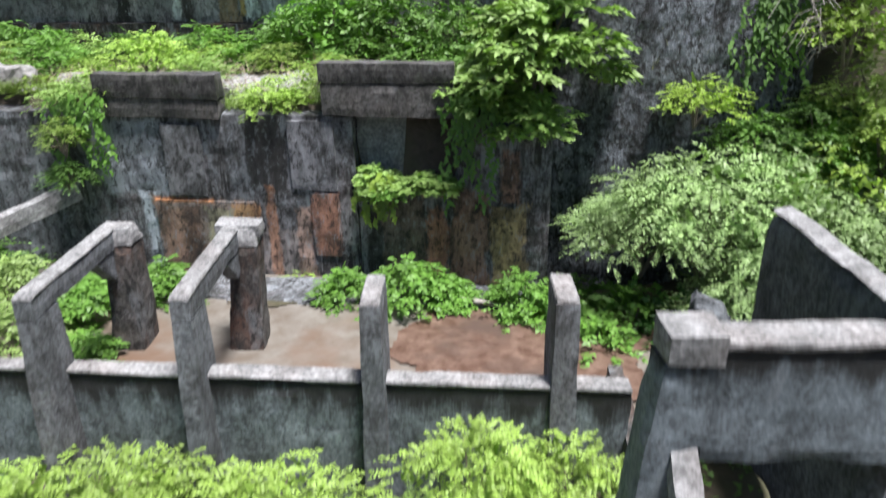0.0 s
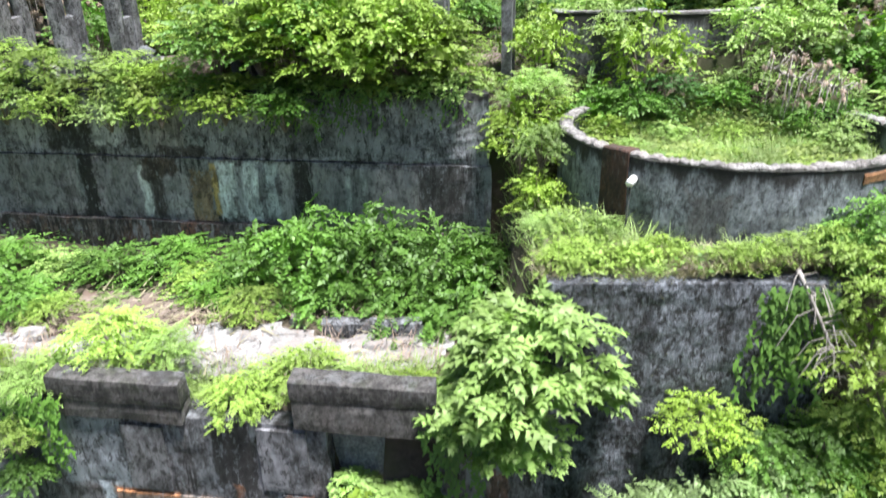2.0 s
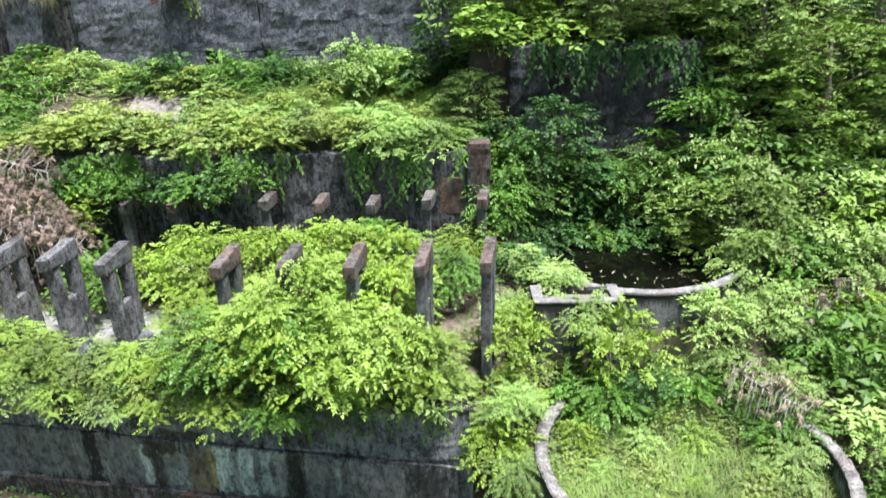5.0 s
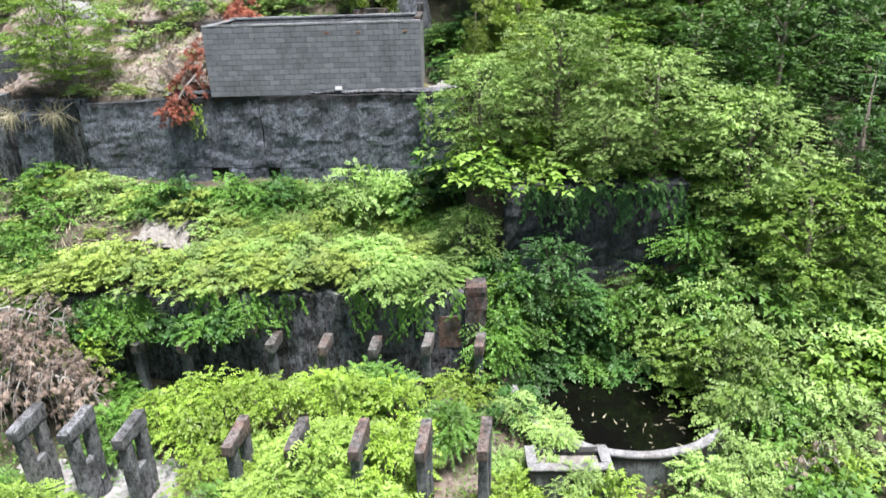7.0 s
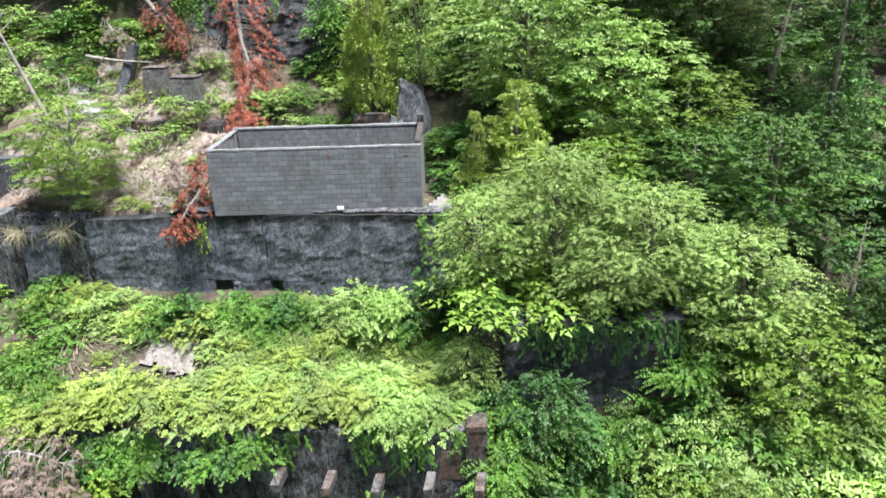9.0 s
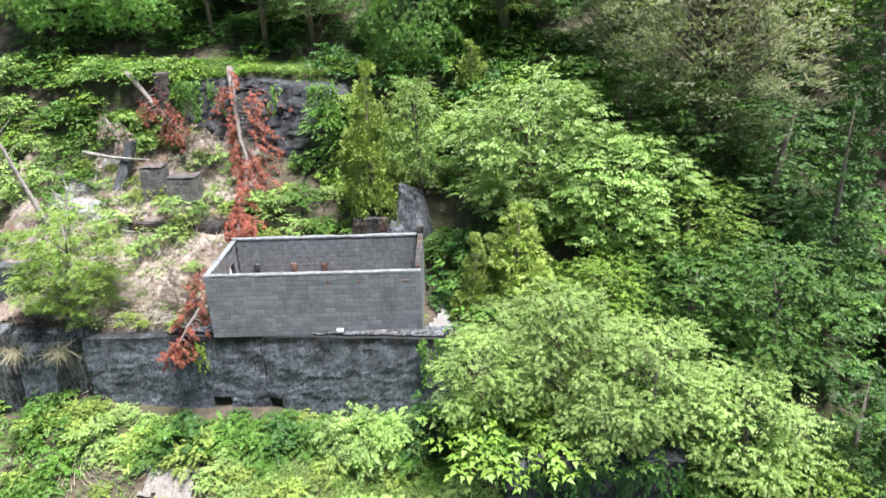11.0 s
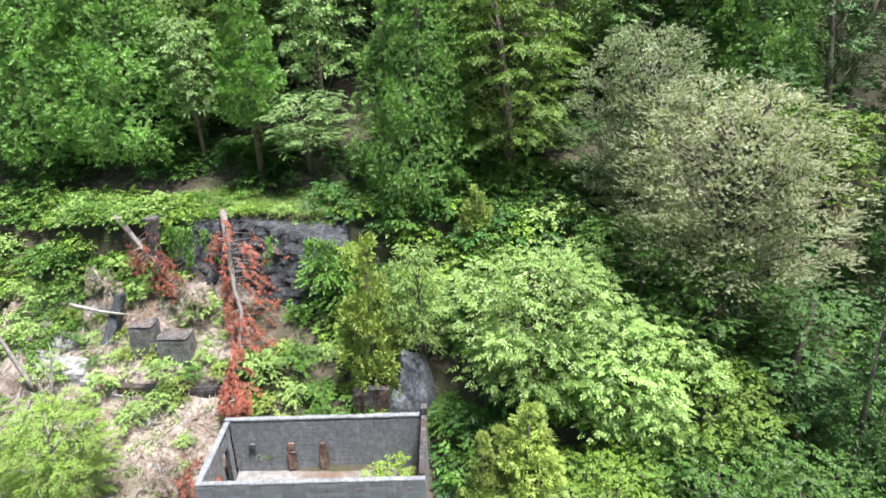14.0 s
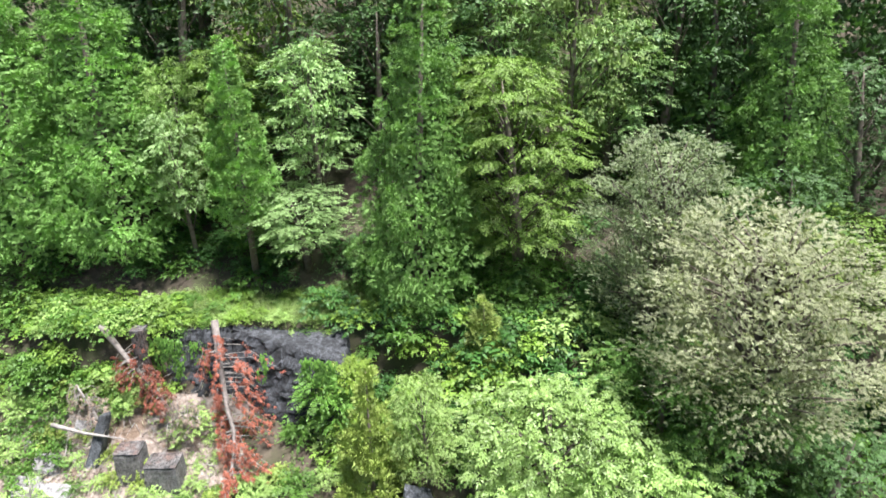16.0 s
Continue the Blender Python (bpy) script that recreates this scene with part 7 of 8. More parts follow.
fill(0.4, 2.4, 37.2, 41.0, 7, (G, B, D), 0.7, 1.1, 0.8, joined=True)
fill(2.3, 9.6, 28.0, 29.6, 13, (D, G), 1.0, 1.4, 0.7, (), (0.9, 1.2), joined=True)
fill(-16.5, -13.8, 33.6, 35.2, 6, (G, B), 0.6, 1.0, 0.7)
fill(-15, -9.6, 35.8, 39.0, 10, (P_, B), 0.35, 0.65, 0.9, joined=True)
fill(-20, -12.5, 46.6, 50.2, 32, (FG, FP, FB, FB), 0.6, 1.1, 0.8, joined=True)
fill(-14.5, -2, 47.6, 48.5, 22, (FB, FP, FG), 0.35, 0.6, 0.5, joined=True)
fill(-18.5, -9.2, 39.6, 46.0, 42, (P_, B, G, P_), 0.3, 0.65, 0.75, joined=True)
fill(-8.6, -1.4, 39.6, 43.6, 22, (B, P_, G), 0.6, 1.05, 0.9, joined=True)
fill(-24, -17.5, 40.5, 50, 26, (FG, FP), 0.8, 1.4, 1.1, joined=True)
fill(-16.5, -12.6, 46.5, 50.0, 14, (FG, FB), 0.6, 1.0, 0.8, joined=True)
fill(-5.0, 2.0, 43.2, 46.4, 20, (FG, FB, FP), 0.8, 1.2, 0.9, joined=True)
fill(-5.2, 4.2, 44.6, 49.2, 26, (FG, FD, FB), 0.9, 1.4, 1.0, joined=True)
fill(-24, 22, 50.6, 54, 44, (FD, FG), 0.9, 1.6, 1.1, ((-12, -3, 49, 51.0),), joined=True)
fill(-24, 24, 54, 66, 50, (FD, FG), 1.3, 2.2, 1.6, joined=True)
fill(-17, 2, 48.4, 50.6, 26, (FG, FB), 0.35, 0.7, 0.8, ((-8, -2, 48, 50),), joined=True)
fill(-4, 4.5, 46.5, 48.3, 26, (FG, FB, FD), 0.7, 1.1, 0.6, joined=True)
fill(-20, -14.5, 46.2, 49, 14, (FG, FP), 0.6, 1.0, 0.7, joined=True)
# deep-toned shrubs for the dark shade beside the ledge
fill(2.5, 9.5, 47.3, 50.6, 20, (FD, FG), 0.9, 1.3, 0.8, joined=True)
fill(2.4, 9.5, 30.8, 48, 34, (FG, FB, FD, FP, FB), 1.2, 2.0, 1.5, joined=True)
# mostly deep-toned kinds: gully shade is put into their leaf colour
fill(9.5, 20, 30.8, 48, 40, (FD, FG, FD, FD), 1.2, 2.0, 1.5, joined=True)
fill(10.5, 22, 15, 31, 40, (FG, FB, FP), 1.2, 2.0, 1.5, joined=True)
fill(9.0, 17, 6, 15, 14, (FG, FD), 1.1, 1.8, 1.4, joined=True)

# the lip of the second wall
state = random.getstate()
for i in range(26):
    x = -14.6 + 0.61 * i + random.uniform(-0.2, 0.2)
    y = line_two(x) + random.uniform(0.2, 0.5)
    spread(random.choice(random.choice((B, P_, G) if x > -6 else (P_, P_, B))), x, y, random.uniform(0.5, 0.75), sink=hz(x, y) - 7.75, tall=random.uniform(0.8, 1.1))
for x, y in ((-0.3, 40.1), (0.4, 40.5), (-2.0, 40.1), (-2.7, 40.2)):
    spread(random.choice(G), x, y, 0.7, tall=1.2)
# tufts among the blocks of the slope
for x, y, r in [(-11.2, 45.4, 0.85), (-12.1, 42.3, 0.6), (-15.0, 42.0, 0.65), (-13.3, 43.7, 0.5), (-17.3, 47.1, 0.5), (-15.8, 47.1, 0.7), (-19.3, 46.2, 0.6), (-17.8, 45.3, 0.5), (-14.5, 46.3, 0.6), (-8.1, 42.7, 0.7), (-12.3, 41.4, 0.6), (-13.4, 40.8, 0.6), (-9.6, 42.5, 0.45), (-19.5, 44.4, 0.7), (-11.2, 42.3, 0.5), (-11.5, 42.0, 0.45), (-7.1, 42.7, 0.6), (-14.1, 43.2, 0.4)]:
    if math.hypot(x + 11.5, y - 42.6) > 0.5:
        spread(random.choice(P_ if r > 0.55 else B), x, y, r * 1.5, sink=-0.1, tall=random.uniform(0.9, 1.2))
random.setstate(state)
settle("hillside_growth", "dense mixed green shrubs covering the hillside")
for p in PROTO:
    away(p)

S_PLANT = make_shrub("shrub", "small bright green shrub growing inside the roofless house", "shrub", 61, L_BRIGHT, 9, 13, 0.3, 3, 0.11, 0.07, lobe=0.4)

# ---- trees ----
LEAF["corners"] = 3
T_BROAD = [make_tree("broadleaf_tree", "broadleaved tree with a full bright green crown on the hillside", s, L_FRESH, 7.5, 2.9, 30, 30, 0.36, 2, 0.2, 0.13, 0.1, 0.6) for s in (21, 22)]
T_PALE = [make_tree("broadleaf_tree", "broadleaved tree with a soft olive-green crown beside the house", s, L_SOFT, 7.5, 2.9, 44, 40, 0.32, 3, 0.13, 0.075, 0.1, 0.5, lobe=0.3) for s in (29,)]
LEAF["corners"] = 4
T_LIME = [make_tree("broadleaf_tree", "light airy tree with fresh yellow-green leaves on the bare slope", s, L_FINE, 6.0, 2.6, 44, 30, 0.4, 5, 0.12, 0.06, 0.1, 0.34, lobe=0.22, inner=3, core=0.4, bark=M_DEADWOOD) for s in (43,)]
T_CHESTNUT = [make_tree("chestnut_tree", "spreading tree with long pale green leaves behind the house", s, L_CHEST, 7.0, 3.6, 52, 40, 0.3, 3, 0.18, 0.075, 0.05, 0.5, lobe=0.27) for s in (23,)]
T_LAYER = [make_tree("layered_tree", "tree with flat drooping layers of yellow-green leaves", s, L_LAYER, 13.0, 3.1, 64, 34, 0.42, 4, 0.21, 0.075, 0.08, 0.3, 0.7, lobe=0.32, fall=0.22) for s in (24,)]
LEAF["corners"] = 3
T_SILVER = [make_tree("silver_tree", label, s, mat, 9.5, 4.5, 240, 34, 0.2, 5, 0.062, 0.042, 0.02, 0.42, 0.1, lobe=0.155, inner=7, fall=-0.3, core=2.2) for s, mat, label in ((25, L_OLIVE, "rounded tree with dull olive foliage at the forest edge"), (26, L_SILVER, "round-crowned tree with olive-silver flowering foliage"))]
LEAF["corners"] = 3
T_TALL = [make_tree("broadleaf_tree", "tall broadleaved tree with a pale green crown in the forest edge", s, L_LIGHT, 12.0, 2.7, 34, 30, 0.4, 2, 0.2, 0.12, 0.3, 0.5) for s in (41,)]
T_WHITE = [make_tree("broadleaf_tree", "tree with whitish-green sprays of leaves at the forest edge", 46, L_WHITISH, 8.0, 2.6, 44, 30, 0.36, 3, 0.16, 0.075, 0.3, 0.4, lobe=0.3)]
T_SHADE = [make_tree("forest_tree", "green broadleaved gully tree, shade put into its leaf colour", s, L_SHADE, 8.0, 3.0, 34, 30, 0.36, 3, 0.15, 0.095, 0.05, 0.6, lobe=0.36) for s in (42,)]
# background trees take the darkened leaf in place of deeper shadow
T_DARK = [make_tree("forest_tree", "forest tree behind the ledge, forest shade in its dark green", s, L_WOOD, 11.0, 3.2, 24, 26, 0.36, 3, 0.18, 0.115, 0.05, 0.5, lobe=0.34, inner=8, core=0.6) for s in (27, 28)]
T_CEDAR = [make_cedar("cedar", "tall dense green cedar with tufted boughs", s, L_CEDAR, 17.0, 3.5, 0.02, 5600, 9, 0.2, 0.052, 0.75, 0.36, 1.3) for s in (31,)]
T_FAR = [make_cedar("cedar", "tall tufted forest cedar, forest shade in its dark green", s, L_WOOD, 17.0, 3.2, 0.02, 1500, 6, 0.36, 0.13, 0.75, 0.3) for s in (32, 36)]
T_GULLY = [make_cedar("cedar", "dark green cedar in the gully", s, L_WOOD, 17.0, 2.6, 0.02, 2000, 8, 0.28, 0.09, 0.75, 0.3) for s in (37,)]
T_SLIM = [make_cedar("cedar", "slender cedar with a long bare trunk", s, L_CEDAR, 14.5, 2.0, 0.3, 2600, 9, 0.2, 0.06, 0.75, 0.3) for s in (33,)]
T_YOUNG = [make_cedar("young_conifer", "young feathery light green conifer", s, leaf("young_needle", [(0.26, 0.37, 0.06), (0.35, 0.47, 0.09), (0.46, 0.57, 0.16)], 0.25), 5.0, 1.3, 0.02, 1100, 9, 0.17, 0.045, lump=0.45, freq=1.6) for s in (34, 35)]
LEAF["corners"] = 4
TREES = T_WHITE + T_GULLY + T_LIME + T_TALL + T_SHADE + T_PALE + T_FAR + T_BROAD + T_CHESTNUT + T_LAYER + T_SILVER + T_DARK + T_CEDAR + T_SLIM + T_YOUNG

for kind, x, y, s, tall in (
        (T_CEDAR[0], -0.65, 50.0, 1.0, 0.98), (T_SLIM[0], -8.95, 51.2, 0.9, 0.95), (T_LAYER[0], 4.6, 51.0, 1.1, 0.78), (T_SILVER[0], 10.4, 48.0, 0.82, 1.3), (T_SILVER[1], 13.6, 43.2, 1.15, 1.03),
        (T_CEDAR[0], 17.9, 52.0, 1.0, 0.9), (T_CEDAR[0], -16.7, 53.5, 1.3, 0.75), (T_CEDAR[0], -20.4, 53.2, 1.25, 0.8), (T_FAR[0], -14.8, 58.5, 1.0, 0.9),
        (T_CHESTNUT[0], 5.0, 41.0, 1.09, 0.86), (T_CHESTNUT[0], 8.6, 39.4, 0.9, 0.85), (T_SHADE[0], 9.6, 42.6, 1.0, 0.8), (T_BROAD[1], 11.4, 38.6, 0.95, 0.5), (T_DARK[0], 15.2, 39.6, 0.9, 0.6), (T_SHADE[0], 12.6, 41.0, 1.0, 0.8),
        (T_YOUNG[0], -2.5, 41.8, 1.2, 1.35), (T_PALE[0], -0.1, 42.5, 0.55, 1.55), (T_YOUNG[0], 3.9, 36.4, 1.2, 0.8), (T_YOUNG[1], 2.1, 36.2, 0.7, 1.1), (T_YOUNG[1], 2.9, 37.2, 0.7, 0.8), (T_YOUNG[0], 2.6, 47.2, 0.8, 0.8), (T_YOUNG[1], 1.3, 46.6, 0.6, 0.7),
        (T_PALE[0], 2.2, 31.8, 0.62, 0.85), (T_PALE[0], 3.4, 35.6, 0.5, 0.45), (T_PALE[0], 1.75, 30.0, 0.42, 0.75), (T_BROAD[0], 2.1, 29.2, 0.36, 0.6), (T_PALE[0], 14.2, 28.2, 0.55, 0.4), (T_PALE[0], 15.4, 30.4, 0.6, 0.4),
        (T_PALE[0], 4.9, 32.6, 0.8, 0.85), (T_PALE[0], 8.3, 31.6, 0.87, 0.68), (T_PALE[0], 11.4, 30.6, 0.82, 0.85), (T_PALE[0], 6.4, 30.9, 0.55, 0.7), (T_BROAD[1], 9.2, 25.9, 0.62, 0.7), (T_BROAD[0], 12.6, 28.0, 0.8, 0.7), (T_SHADE[0], 13.4, 34.0, 1.0, 0.7), (T_BROAD[0], 7.2, 35.6, 0.7, 0.6), (T_SHADE[0], 10.6, 35.2, 0.9, 0.6),
        (T_GULLY[0], 16.3, 36.2, 0.66, 0.8), (T_GULLY[0], 19.4, 33.0, 0.8, 0.55), (T_GULLY[0], 20.5, 42.5, 0.9, 0.75), (T_FAR[1], 14.4, 29.5, 0.6, 0.6), (T_SHADE[0], 17.2, 29.0, 1.0, 0.7),
        (T_LIME[0], -14.7, 36.9, 0.95, 0.85), (T_LIME[0], -15.6, 37.2, 0.6, 0.8), (T_WHITE[0], -6.3, 51.8, 1.05, 0.56), (T_WHITE[0], -5.7, 53.8, 0.9, 1.43), (T_WHITE[0], -12.3, 52.5, 0.68, 1.5), (T_DARK[0], -2.6, 56.5, 1.0, 1.0), (T_DARK[1], -11.0, 56.2, 0.8, 1.0), (T_CHESTNUT[0], -12.8, 54.5, 0.7, 1.85),
        (T_PALE[0], 7.4, 55.0, 1.2, 1.6), (T_DARK[1], 12.6, 55.5, 1.1, 1.1), (T_TALL[0], 1.8, 57.5, 1.2, 1.3), (T_FAR[1], 15.2, 54.6, 1.0, 1.0), (T_FAR[0], 21.5, 57.0, 1.2, 1.0), (T_DARK[0], 21.0, 50.6, 1.0, 0.9), (T_DARK[1], 17.2, 49.4, 0.8, 0.7), (T_BROAD[0], 19.6, 47.0, 0.9, 0.8),
        (T_FAR[1], 24.5, 48.5, 1.0, 0.8), (T_WHITE[0], 4.0, 56.2, 1.15, 1.25), (T_WHITE[0], 9.6, 55.5, 1.05, 1.15), (T_DARK[0], 23.4, 53.6, 0.9, 0.7), (T_DARK[1], -7.6, 57.0, 0.8, 0.9), (T_LAYER[0], -10.8, 55.4, 0.75, 0.95), (T_PALE[0], 0.6, 59.5, 1.3, 1.7), (T_TALL[0], -13.0, 60.0, 1.2, 1.3), (T_DARK[1], -1.6, 62.0, 1.2, 1.2), (T_BROAD[1], -8.4, 58.5, 1.1, 1.3)):
    put(kind, x, y, s, tall=tall)
put(S_PLANT, -1.4, 37.5, 1.25, z=17.4, tall=1.15)
away(S_PLANT)
random.seed(23)
for i in range(30):
    x, y = -27 + 1.8 * i + random.uniform(-0.8, 0.8), random.choice((58, 62, 67)) + random.uniform(-2, 2)
    put(random.choice(T_DARK * 2 + T_TALL * 2 + T_FAR), x, y, random.uniform(1.0, 1.4), tall=random.uniform(0.9, 1.2))
for x, y in ((24, 30), (26, 38), (-26, 46), (-27, 38), (-25, 30), (28, 46), (-30, 54), (30, 56), (23, 22), (-24, 22), (-22, 14), (19, 14)):
    put(random.choice(T_DARK), x, y, random.uniform(0.9, 1.2), tall=0.9)
for p in TREES:
    away(p)


# ---- low growth ----
LEAF["corners"] = 3

def low_growth(name, label, mat, spots, kind="leaf", size=0.13, seed=0, tall=0.25):
    rng = np.random.default_rng(seed)
    xy = np.array(spots)
    z = height(xy[:, 0], xy[:, 1])
    n = len(xy)
    k = 6 if kind == "leaf" else 7
    base = np.repeat(np.column_stack([xy, z]), k, 0)
    a = rng.uniform(0, 2 * np.pi, n * k)
    if kind == "leaf":
        base = base + np.column_stack([rng.normal(0, 0.1, n * k), rng.normal(0, 0.1, n * k), rng.uniform(0.0, tall, n * k)])
        way = np.column_stack([np.cos(a), np.sin(a), rng.uniform(-0.3, 0.5, n * k)])
        L, W = rng.uniform(0.7, 1.3, n * k) * size, rng.uniform(0.7, 1.3, n * k) * size * 0.6
        up = np.tile([0, 0, 1.0], (n * k, 1)) + rng.normal(0, 0.3, (n * k, 3))
    else:
        base = base + np.column_stack([rng.normal(0, 0.07, n * k), rng.normal(0, 0.07, n * k), np.zeros(n * k) - 0.02])
        way = np.column_stack([np.cos(a) * 0.45, np.sin(a) * 0.45, np.ones(n * k)])
        L, W = rng.uniform(0.6, 1.3, n * k) * size, np.full(n * k, 0.022)
        up = np.column_stack([-np.cos(a), -np.sin(a), np.full(n * k, 0.4)])
    v, f = leaf_faces(base, way, up, L, W, 0.2 if kind == "leaf" else 0.45)
    ob = part(name, mesh_of(name, v, f, mat))
    return tagged(ob, label, "plants", kind="stuff")


def spots_in(n, x0, x1, y0, y1, keep_out=(), seed=1, patchy=0.0):
    rng = np.random.default_rng(seed)
    p = np.column_stack([rng.uniform(x0, x1, n), rng.uniform(y0, y1, n)])
    ok = np.ones(n, bool)
    for a, b, c, d in keep_out:
        ok &= ~((p[:, 0] > a) & (p[:, 0] < b) & (p[:, 1] > c) & (p[:, 1] < d))
    if patchy:
        ok &= np.array([noise.noise(Vector((q[0] * 0.7, q[1] * 0.7, seed))) > patchy for q in p])
    # nothing grows in the pool, in the water or inside the walls
    lw, l1 = p[:, 1] - line_low(p[:, 0]), p[:, 1] - line_one(p[:, 0])
    ok &= ~((lw > -0.1) & (l1 < 0.4) & (p[:, 0] > -9) & (p[:, 0] < 2.4))
    ok &= np.hypot(p[:, 0] - 6.3, p[:, 1] - 26.2) > 3.4
    ok &= (np.abs(np.hypot(p[:, 0] - 6.0, p[:, 1] - 18.75) - 3.2) > 0.25) | (p[:, 0] < 2)
    return p[ok]


BARE = ((-11.3, 0.4, 15.1, 17.6), (-10.9, -8.6, 30.7, 32.4), HOUSE, (0.2, 1.8, 35, 37.2), (-20.5, -8.8, 36.4, 46.4))
low_growth("undergrowth_lower", "low green weeds and vines over the lower terraces", L_MID, spots_in(2800, -15, 12, 4, 22, BARE, 3), size=0.12, seed=1)
low_growth("undergrowth_middle", "low bright weeds over the middle terraces", L_MID, spots_in(3600, -18, 13, 20, 34.5, BARE, 4), size=0.11, seed=2, tall=0.4)
low_growth("undergrowth_upper", "low green weeds over the upper slope", L_MID, spots_in(3600, -24, 20, 39, 54, BARE, 5), size=0.12, seed=3, tall=0.4)
low_growth("undergrowth_east", "creeping green growth over the gully side", L_MID, spots_in(3600, 2.5, 22, 28, 48, (), 6), size=0.13, seed=4, tall=0.5)
low_growth("undergrowth_slope", "scattered weeds on the bare slope", L_LIGHT, spots_in(1500, -19, -8.6, 39.4, 46, (HOUSE,), 7, 0.05), size=0.13, seed=5)
low_growth("weeds_tank", "low bright weeds filling the round tank", L_UPPER, spots_in(2200, 2.9, 9.1, 15.8, 21.8, (), 21, 0.02), size=0.11, seed=9, tall=0.3)
low_growth("grass_terraces", "tufts of fresh grass along the terrace edges", L_GRASS, np.concatenate([spots_in(900, -9, 0.5, 14.4, 15.6, (), 8), spots_in(120, 2.2, 6.6, 14.6, 15.6, (), 9), spots_in(500, 3.2, 8.8, 16, 21.6, (), 10), spots_in(500, 1.0, 3.0, 15, 24, (), 13)]), "blade", 0.4, 6)
low_growth("grass_upper", "grass on the ledge and the third terrace", L_GRASS, np.concatenate([spots_in(2600, -14, -2, 47.9, 50.8, (), 11), spots_in(2600, -8, 1, 29.8, 33, (), 12), spots_in(250, -16, -9, 36, 40, (), 14)]), "blade", 0.42, 7)


def creeper(name, label, line, x0, x1, ztop, drop, strands, mat, seed, size=0.13, out=0.08):
    """Strands of leaves hanging down the face of a wall."""
    rng = np.random.default_rng(seed)
    b, w = [], []
    bunch = rng.uniform(x0, x1, max(2, strands // 7))
    for _ in range(strands):
        x, z = min(x1, max(x0, bunch[rng.integers(len(bunch))] + rng.normal(0, 0.18))), ztop + rng.uniform(-0.2, 0.1)
        length = drop * rng.uniform(0.2, 1.0) ** 1.5
        while length > 0:
            b.append((x, line(x) - out - rng.uniform(0, 0.1), z))
            w.append((rng.normal(0, 0.6), -0.5, -0.7))
            x += rng.normal(0, 0.05)
            z -= 0.06
            length -= 0.06
    b, w = np.array(b), np.array(w)
    n = len(b)
    v, f = leaf_faces(b, w, np.tile([0, -1.0, 0.5], (n, 1)) + rng.normal(0, 0.3, (n, 3)), rng.uniform(0.7, 1.2, n) * size, rng.uniform(0.5, 0.8, n) * size)
    return tagged(part(name, mesh_of(name, v, f, mat)), label, "creeper", kind="stuff")


low_growth("dry_litter", "dry brown sticks and litter on the bare slope", L_BROWN, np.concatenate([spots_in(1500, -19.5, -8.8, 36.4, 47.0, (HOUSE,), 31), spots_in(160, -11, 0.4, 15.3, 17.4, (), 32)]), "blade", 0.6, 31)
low_growth("weeds_shelf", "light green weeds on the shelf before the round tank", L_FINE, np.concatenate([spots_in(1100, 1.9, 8.4, 14.75, 15.7, (), 35, 0.2), spots_in(260, 2.0, 3.2, 15.4, 20.0, (), 36, 0.0), spots_in(140, 2.0, 6.6, 14.6, 15.0, (), 37, 0.1)]), size=0.1, seed=35, tall=0.42)
low_growth("grass_shelf", "long fresh grass along the foot of the round tank", L_GRASS, np.concatenate([spots_in(160, 2.2, 8.4, 14.7, 15.5, (), 38, 0.1), spots_in(90, 2.6, 4.0, 15.4, 16.6, (), 39)]), "blade", 0.55, 38)
low_growth("straw_tank", "pale dry straw and grass before the round tank", L_STRAW, spots_in(900, 1.9, 7.0, 14.62, 15.5, (), 33), "blade", 0.3, 33)
low_growth("grass_tank", "dry yellow-green grass inside the round tank", L_GRASS, spots_in(1600, 2.9, 9.1, 15.8, 21.0, (), 34), "blade", 0.4, 34)
def litter(name, label, mat, spots, size, width, seed, lift=0.05):
    """Sticks and dead stems lying on the ground, crossing one another."""
    rng = np.random.default_rng(seed)
    xy = np.array(spots)
    n = len(xy)
    a = rng.uniform(0, 2 * np.pi, n)
    way = np.column_stack([np.cos(a), np.sin(a), rng.normal(0.0, 0.25, n)])
    L = rng.uniform(0.4, 1.5, n) * size
    end = xy + way[:, :2] * L[:, None]
    way[:, 2] += (height(end[:, 0], end[:, 1]) - height(xy[:, 0], xy[:, 1])) / L
    base = np.column_stack([xy, height(xy[:, 0], xy[:, 1]) + rng.uniform(0.01, lift, n)])
    v, f = leaf_faces(base, way, np.tile([0, -0.3, 1.0], (n, 1)) + rng.normal(0, 0.5, (n, 3)), L, rng.uniform(0.5, 1.3, n) * width, 0.02)
    return tagged(part(name, mesh_of(name, v, f, mat)), label, "litter", kind="stuff")


rng = np.random.default_rng(78)
n = 150
turn, far = rng.uniform(0, 2 * np.pi, n), 3.1 * np.sqrt(rng.uniform(0.05, 1, n))
base = np.column_stack([6.3 + far * np.cos(turn), 26.2 + far * np.sin(turn), np.full(n, 8.735)])
turn = rng.uniform(0, 2 * np.pi, n)
v, f = leaf_faces(base, np.column_stack([np.cos(turn), np.sin(turn), np.zeros(n)]), np.tile([0, 0, 1.0], (n, 1)), rng.uniform(0.08, 0.5, n) ** 1.5, rng.uniform(0.02, 0.07, n), 0.0)
tagged(part("floating_litter", mesh_of("floating_litter", v, f, L_STRAW)), "dead leaves and twigs floating on the dark water", "litter", kind="stuff")
SLOPE_SPOTS = np.concatenate([spots_in(5200, -19.5, -8.6, 36.2, 47.2, (HOUSE,), 51, -0.02), spots_in(500, -16, -9, 35.9, 38.5, (HOUSE,), 52)])
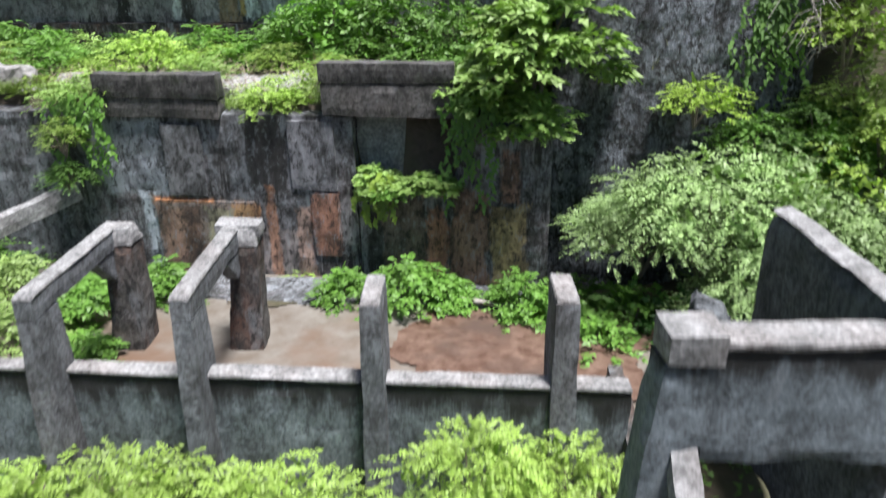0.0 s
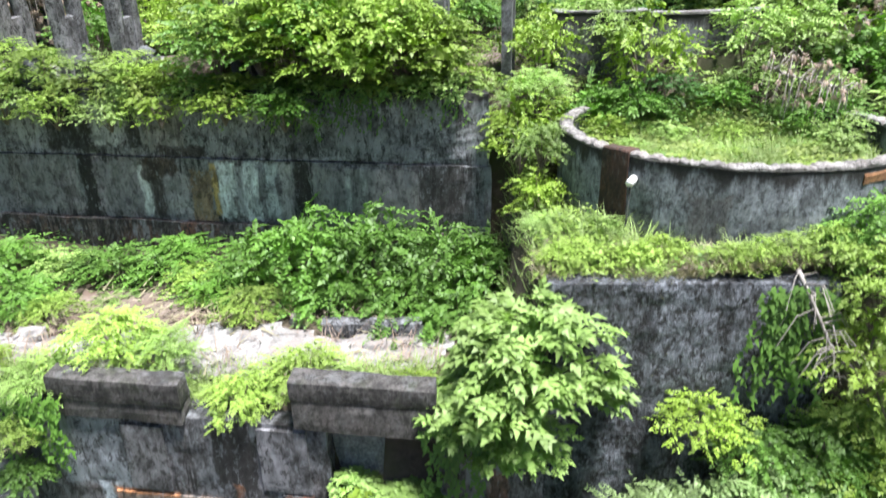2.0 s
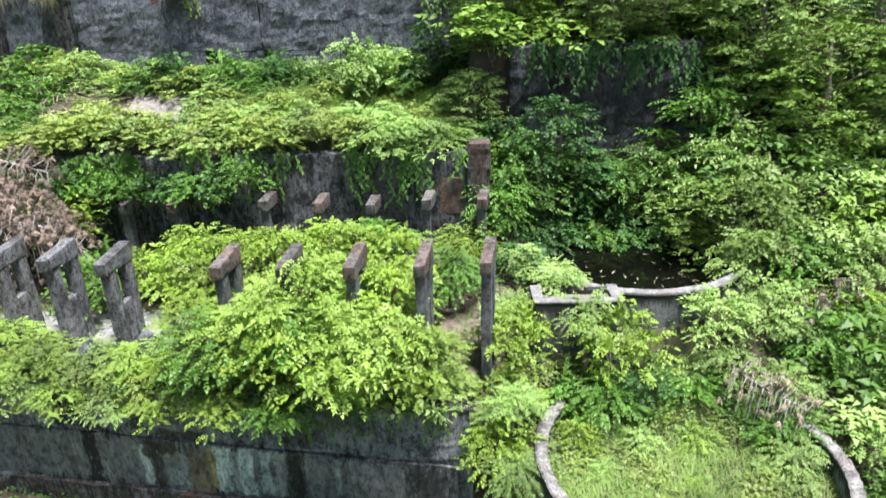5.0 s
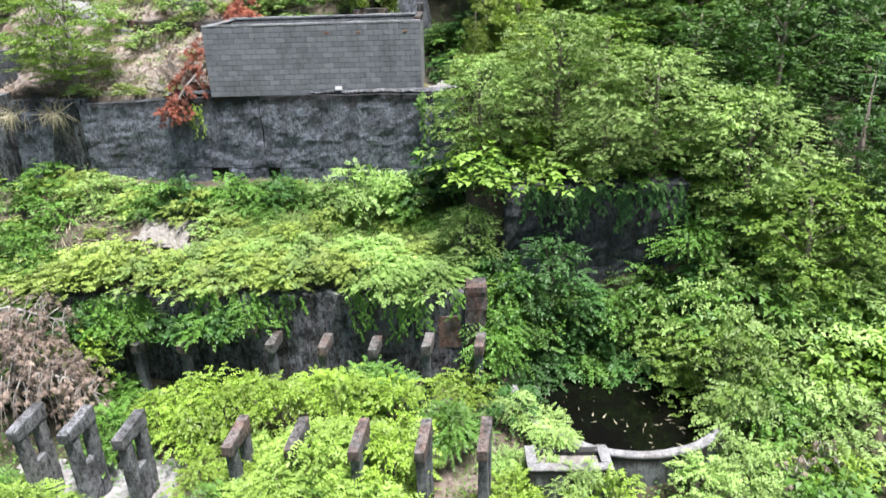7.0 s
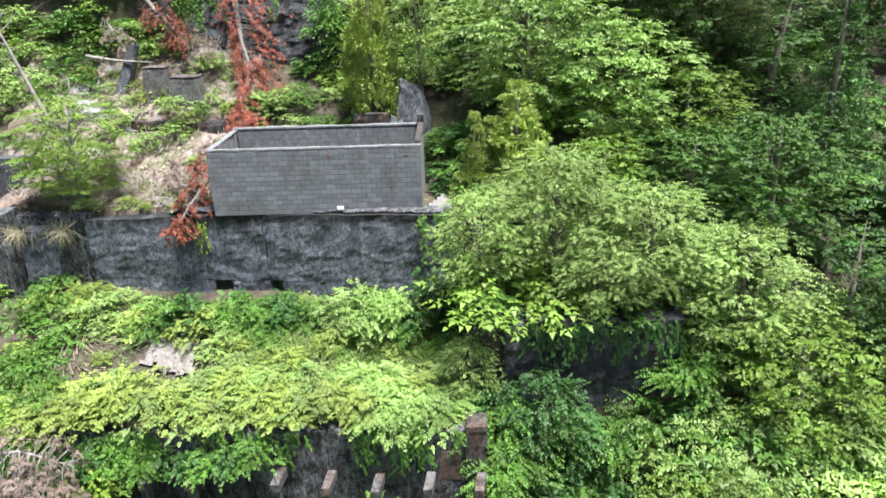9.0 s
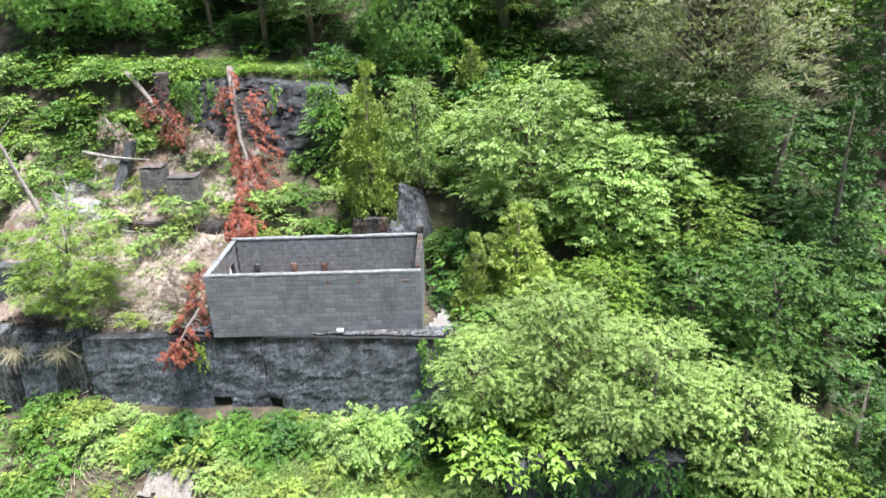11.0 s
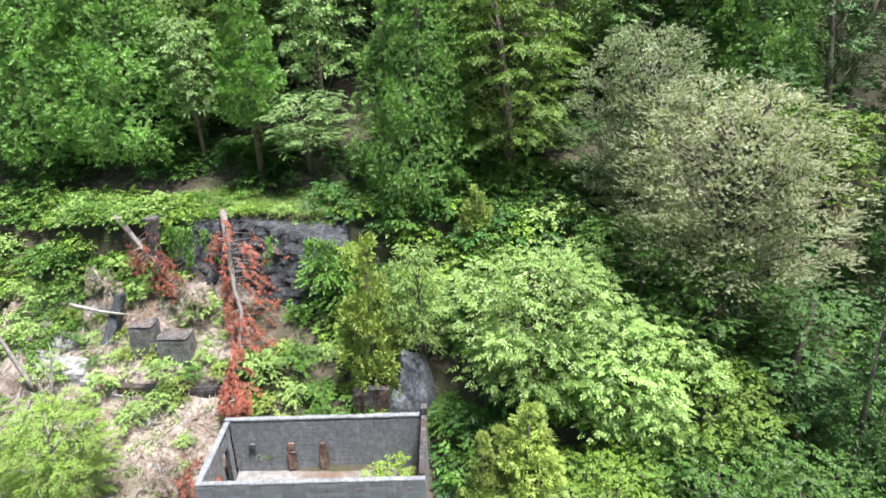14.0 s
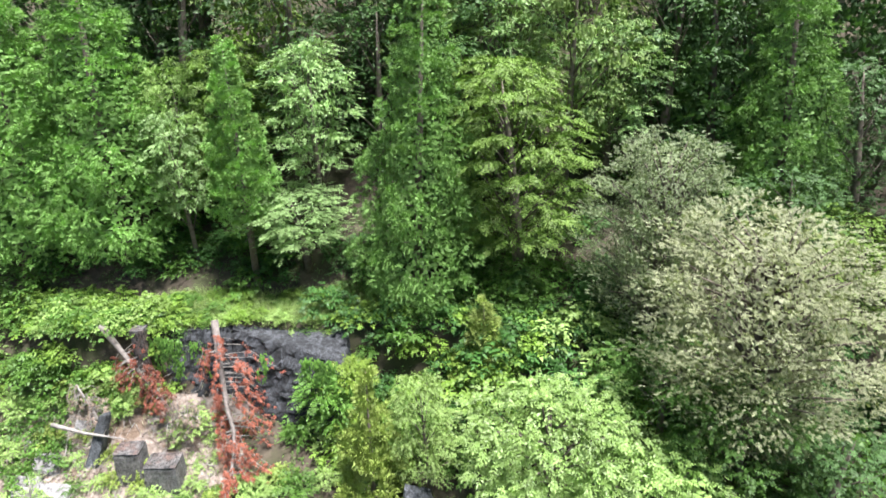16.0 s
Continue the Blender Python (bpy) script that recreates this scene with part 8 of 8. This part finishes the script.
litter("stick_litter", "pale dry sticks and dead stems strewn over the slope", L_STRAW, SLOPE_SPOTS[::2], 0.7, 0.05, 51, 0.25)
litter("twig_litter", "grey-brown twigs strewn over the slope", M_DEADWOOD, SLOPE_SPOTS[1::2], 0.9, 0.055, 52, 0.3)
litter("terrace_litter", "pale dry sticks lying on the third terrace", L_STRAW, np.concatenate([spots_in(420, -15.5, -8.2, 30.0, 33.0, (), 53), spots_in(220, -13.5, 0.0, 15.0, 17.6, (), 54), spots_in(240, -7.8, -4.4, 16.8, 18.6, (), 55)]), 0.6, 0.04, 53, 0.3)
creeper("creeper_first", "green creeper trailing down the first wall", line_one, -7.3, -6.2, 3.9, 1.6, 30, L_MID, 1)
creeper("creeper_first_east", "dense creeper hanging down beside the recess", line_one, 0.25, 0.9, 4.0, 1.9, 26, L_MID, 2)
creeper("creeper_recess", "bright plants spilling from the recess", lambda x: line_one(x) - 0.05, -1.5, 0.2, 2.6, 0.9, 16, L_BRIGHT, 3, 0.15, 0.12)
creeper("creeper_second", "leafy growth hanging over the second wall", line_two, -3.4, 1.3, 8.0, 1.0, 60, L_MID, 5, 0.1, 0.12)
creeper("creeper_second_west", "leafy growth hanging over the second wall", line_two, -15, -3.4, 8.0, 0.9, 110, L_LIGHT, 6, 0.1, 0.1)
creeper("creeper_third", "leafy growth hanging over the third wall", line_three, -14, 1.4, 12.0, 1.9, 120, L_MID, 7, 0.15, 0.15)
creeper("creeper_fifth", "weeds rooted in the cracks of the great wall", line_five, -13.9, 0.5, 17.0, 1.6, 14, L_BRIGHT, 8, 0.12)
creeper("creeper_fifth_east", "creeper covering the end of the great wall", line_five, -0.6, 1.3, 17.4, 2.2, 22, L_MID, 9, 0.14, 0.12)
creeper("creeper_fourth", "creeper hanging over the shaded wall", lambda x: 29.8, 3.0, 9.0, 14.9, 1.6, 90, L_DEEP, 10, 0.16)
creeper("creeper_buttress", "green creeper on the end of the high wall", lambda x: 14.4, 5.2, 6.6, 5.9, 2.2, 40, L_MID, 11, 0.14, 0.2)
creeper("creeper_rock", "green creeper over the rock face", lambda x: 46.3 - 0.3 * (x + 9), -14.5, -3.8, 25.7, 2.2, 70, L_MID, 12, 0.16, 0.3)

low_growth("weeds_ledge", "small green weeds along the ledge of the great wall", L_BRIGHT, np.concatenate([np.column_stack([rngx + np.linspace(-0.25, 0.25, 9), np.full(9, 34.85 - 0.085 * rngx)]) for rngx in (-5.9, -4.1, -1.6, -0.9, -0.3, -8.3, 0.6)]), size=0.13, seed=41, tall=0.35)

rng = np.random.default_rng(77)
n = 260
base = np.column_stack([rng.choice([-16.75, -15.0], n) + rng.normal(0, 0.22, n), rng.uniform(35.0, 35.5, n), np.full(n, 16.8)]) + rng.normal(0, 0.06, (n, 3))
v, f = leaf_faces(base, np.column_stack([rng.normal(0, 0.35, n), -0.35 + rng.normal(0, 0.2, n), rng.uniform(-1.2, 0.6, n)]), np.tile([0, -1.0, 0.3], (n, 1)), rng.uniform(0.4, 1.0, n), np.full(n, 0.03), 0.3)
tagged(part("dry_grass", mesh_of("dry_grass", v, f, L_STRAW)), "dry brown grass hanging over the leaning pier", "grass", kind="stuff")

# ---- the front blocks of the house, one by one ----
FULL, HALF = brick_mesh(BX), brick_mesh(BX / 2)
for x, z, w in courses(-8.4, 0.0, 0, 17.3, 13):
    ob = new("block", FULL if w == BX else HALF)
    ob.parent = front
    ob.location = (x, 35.09, z)
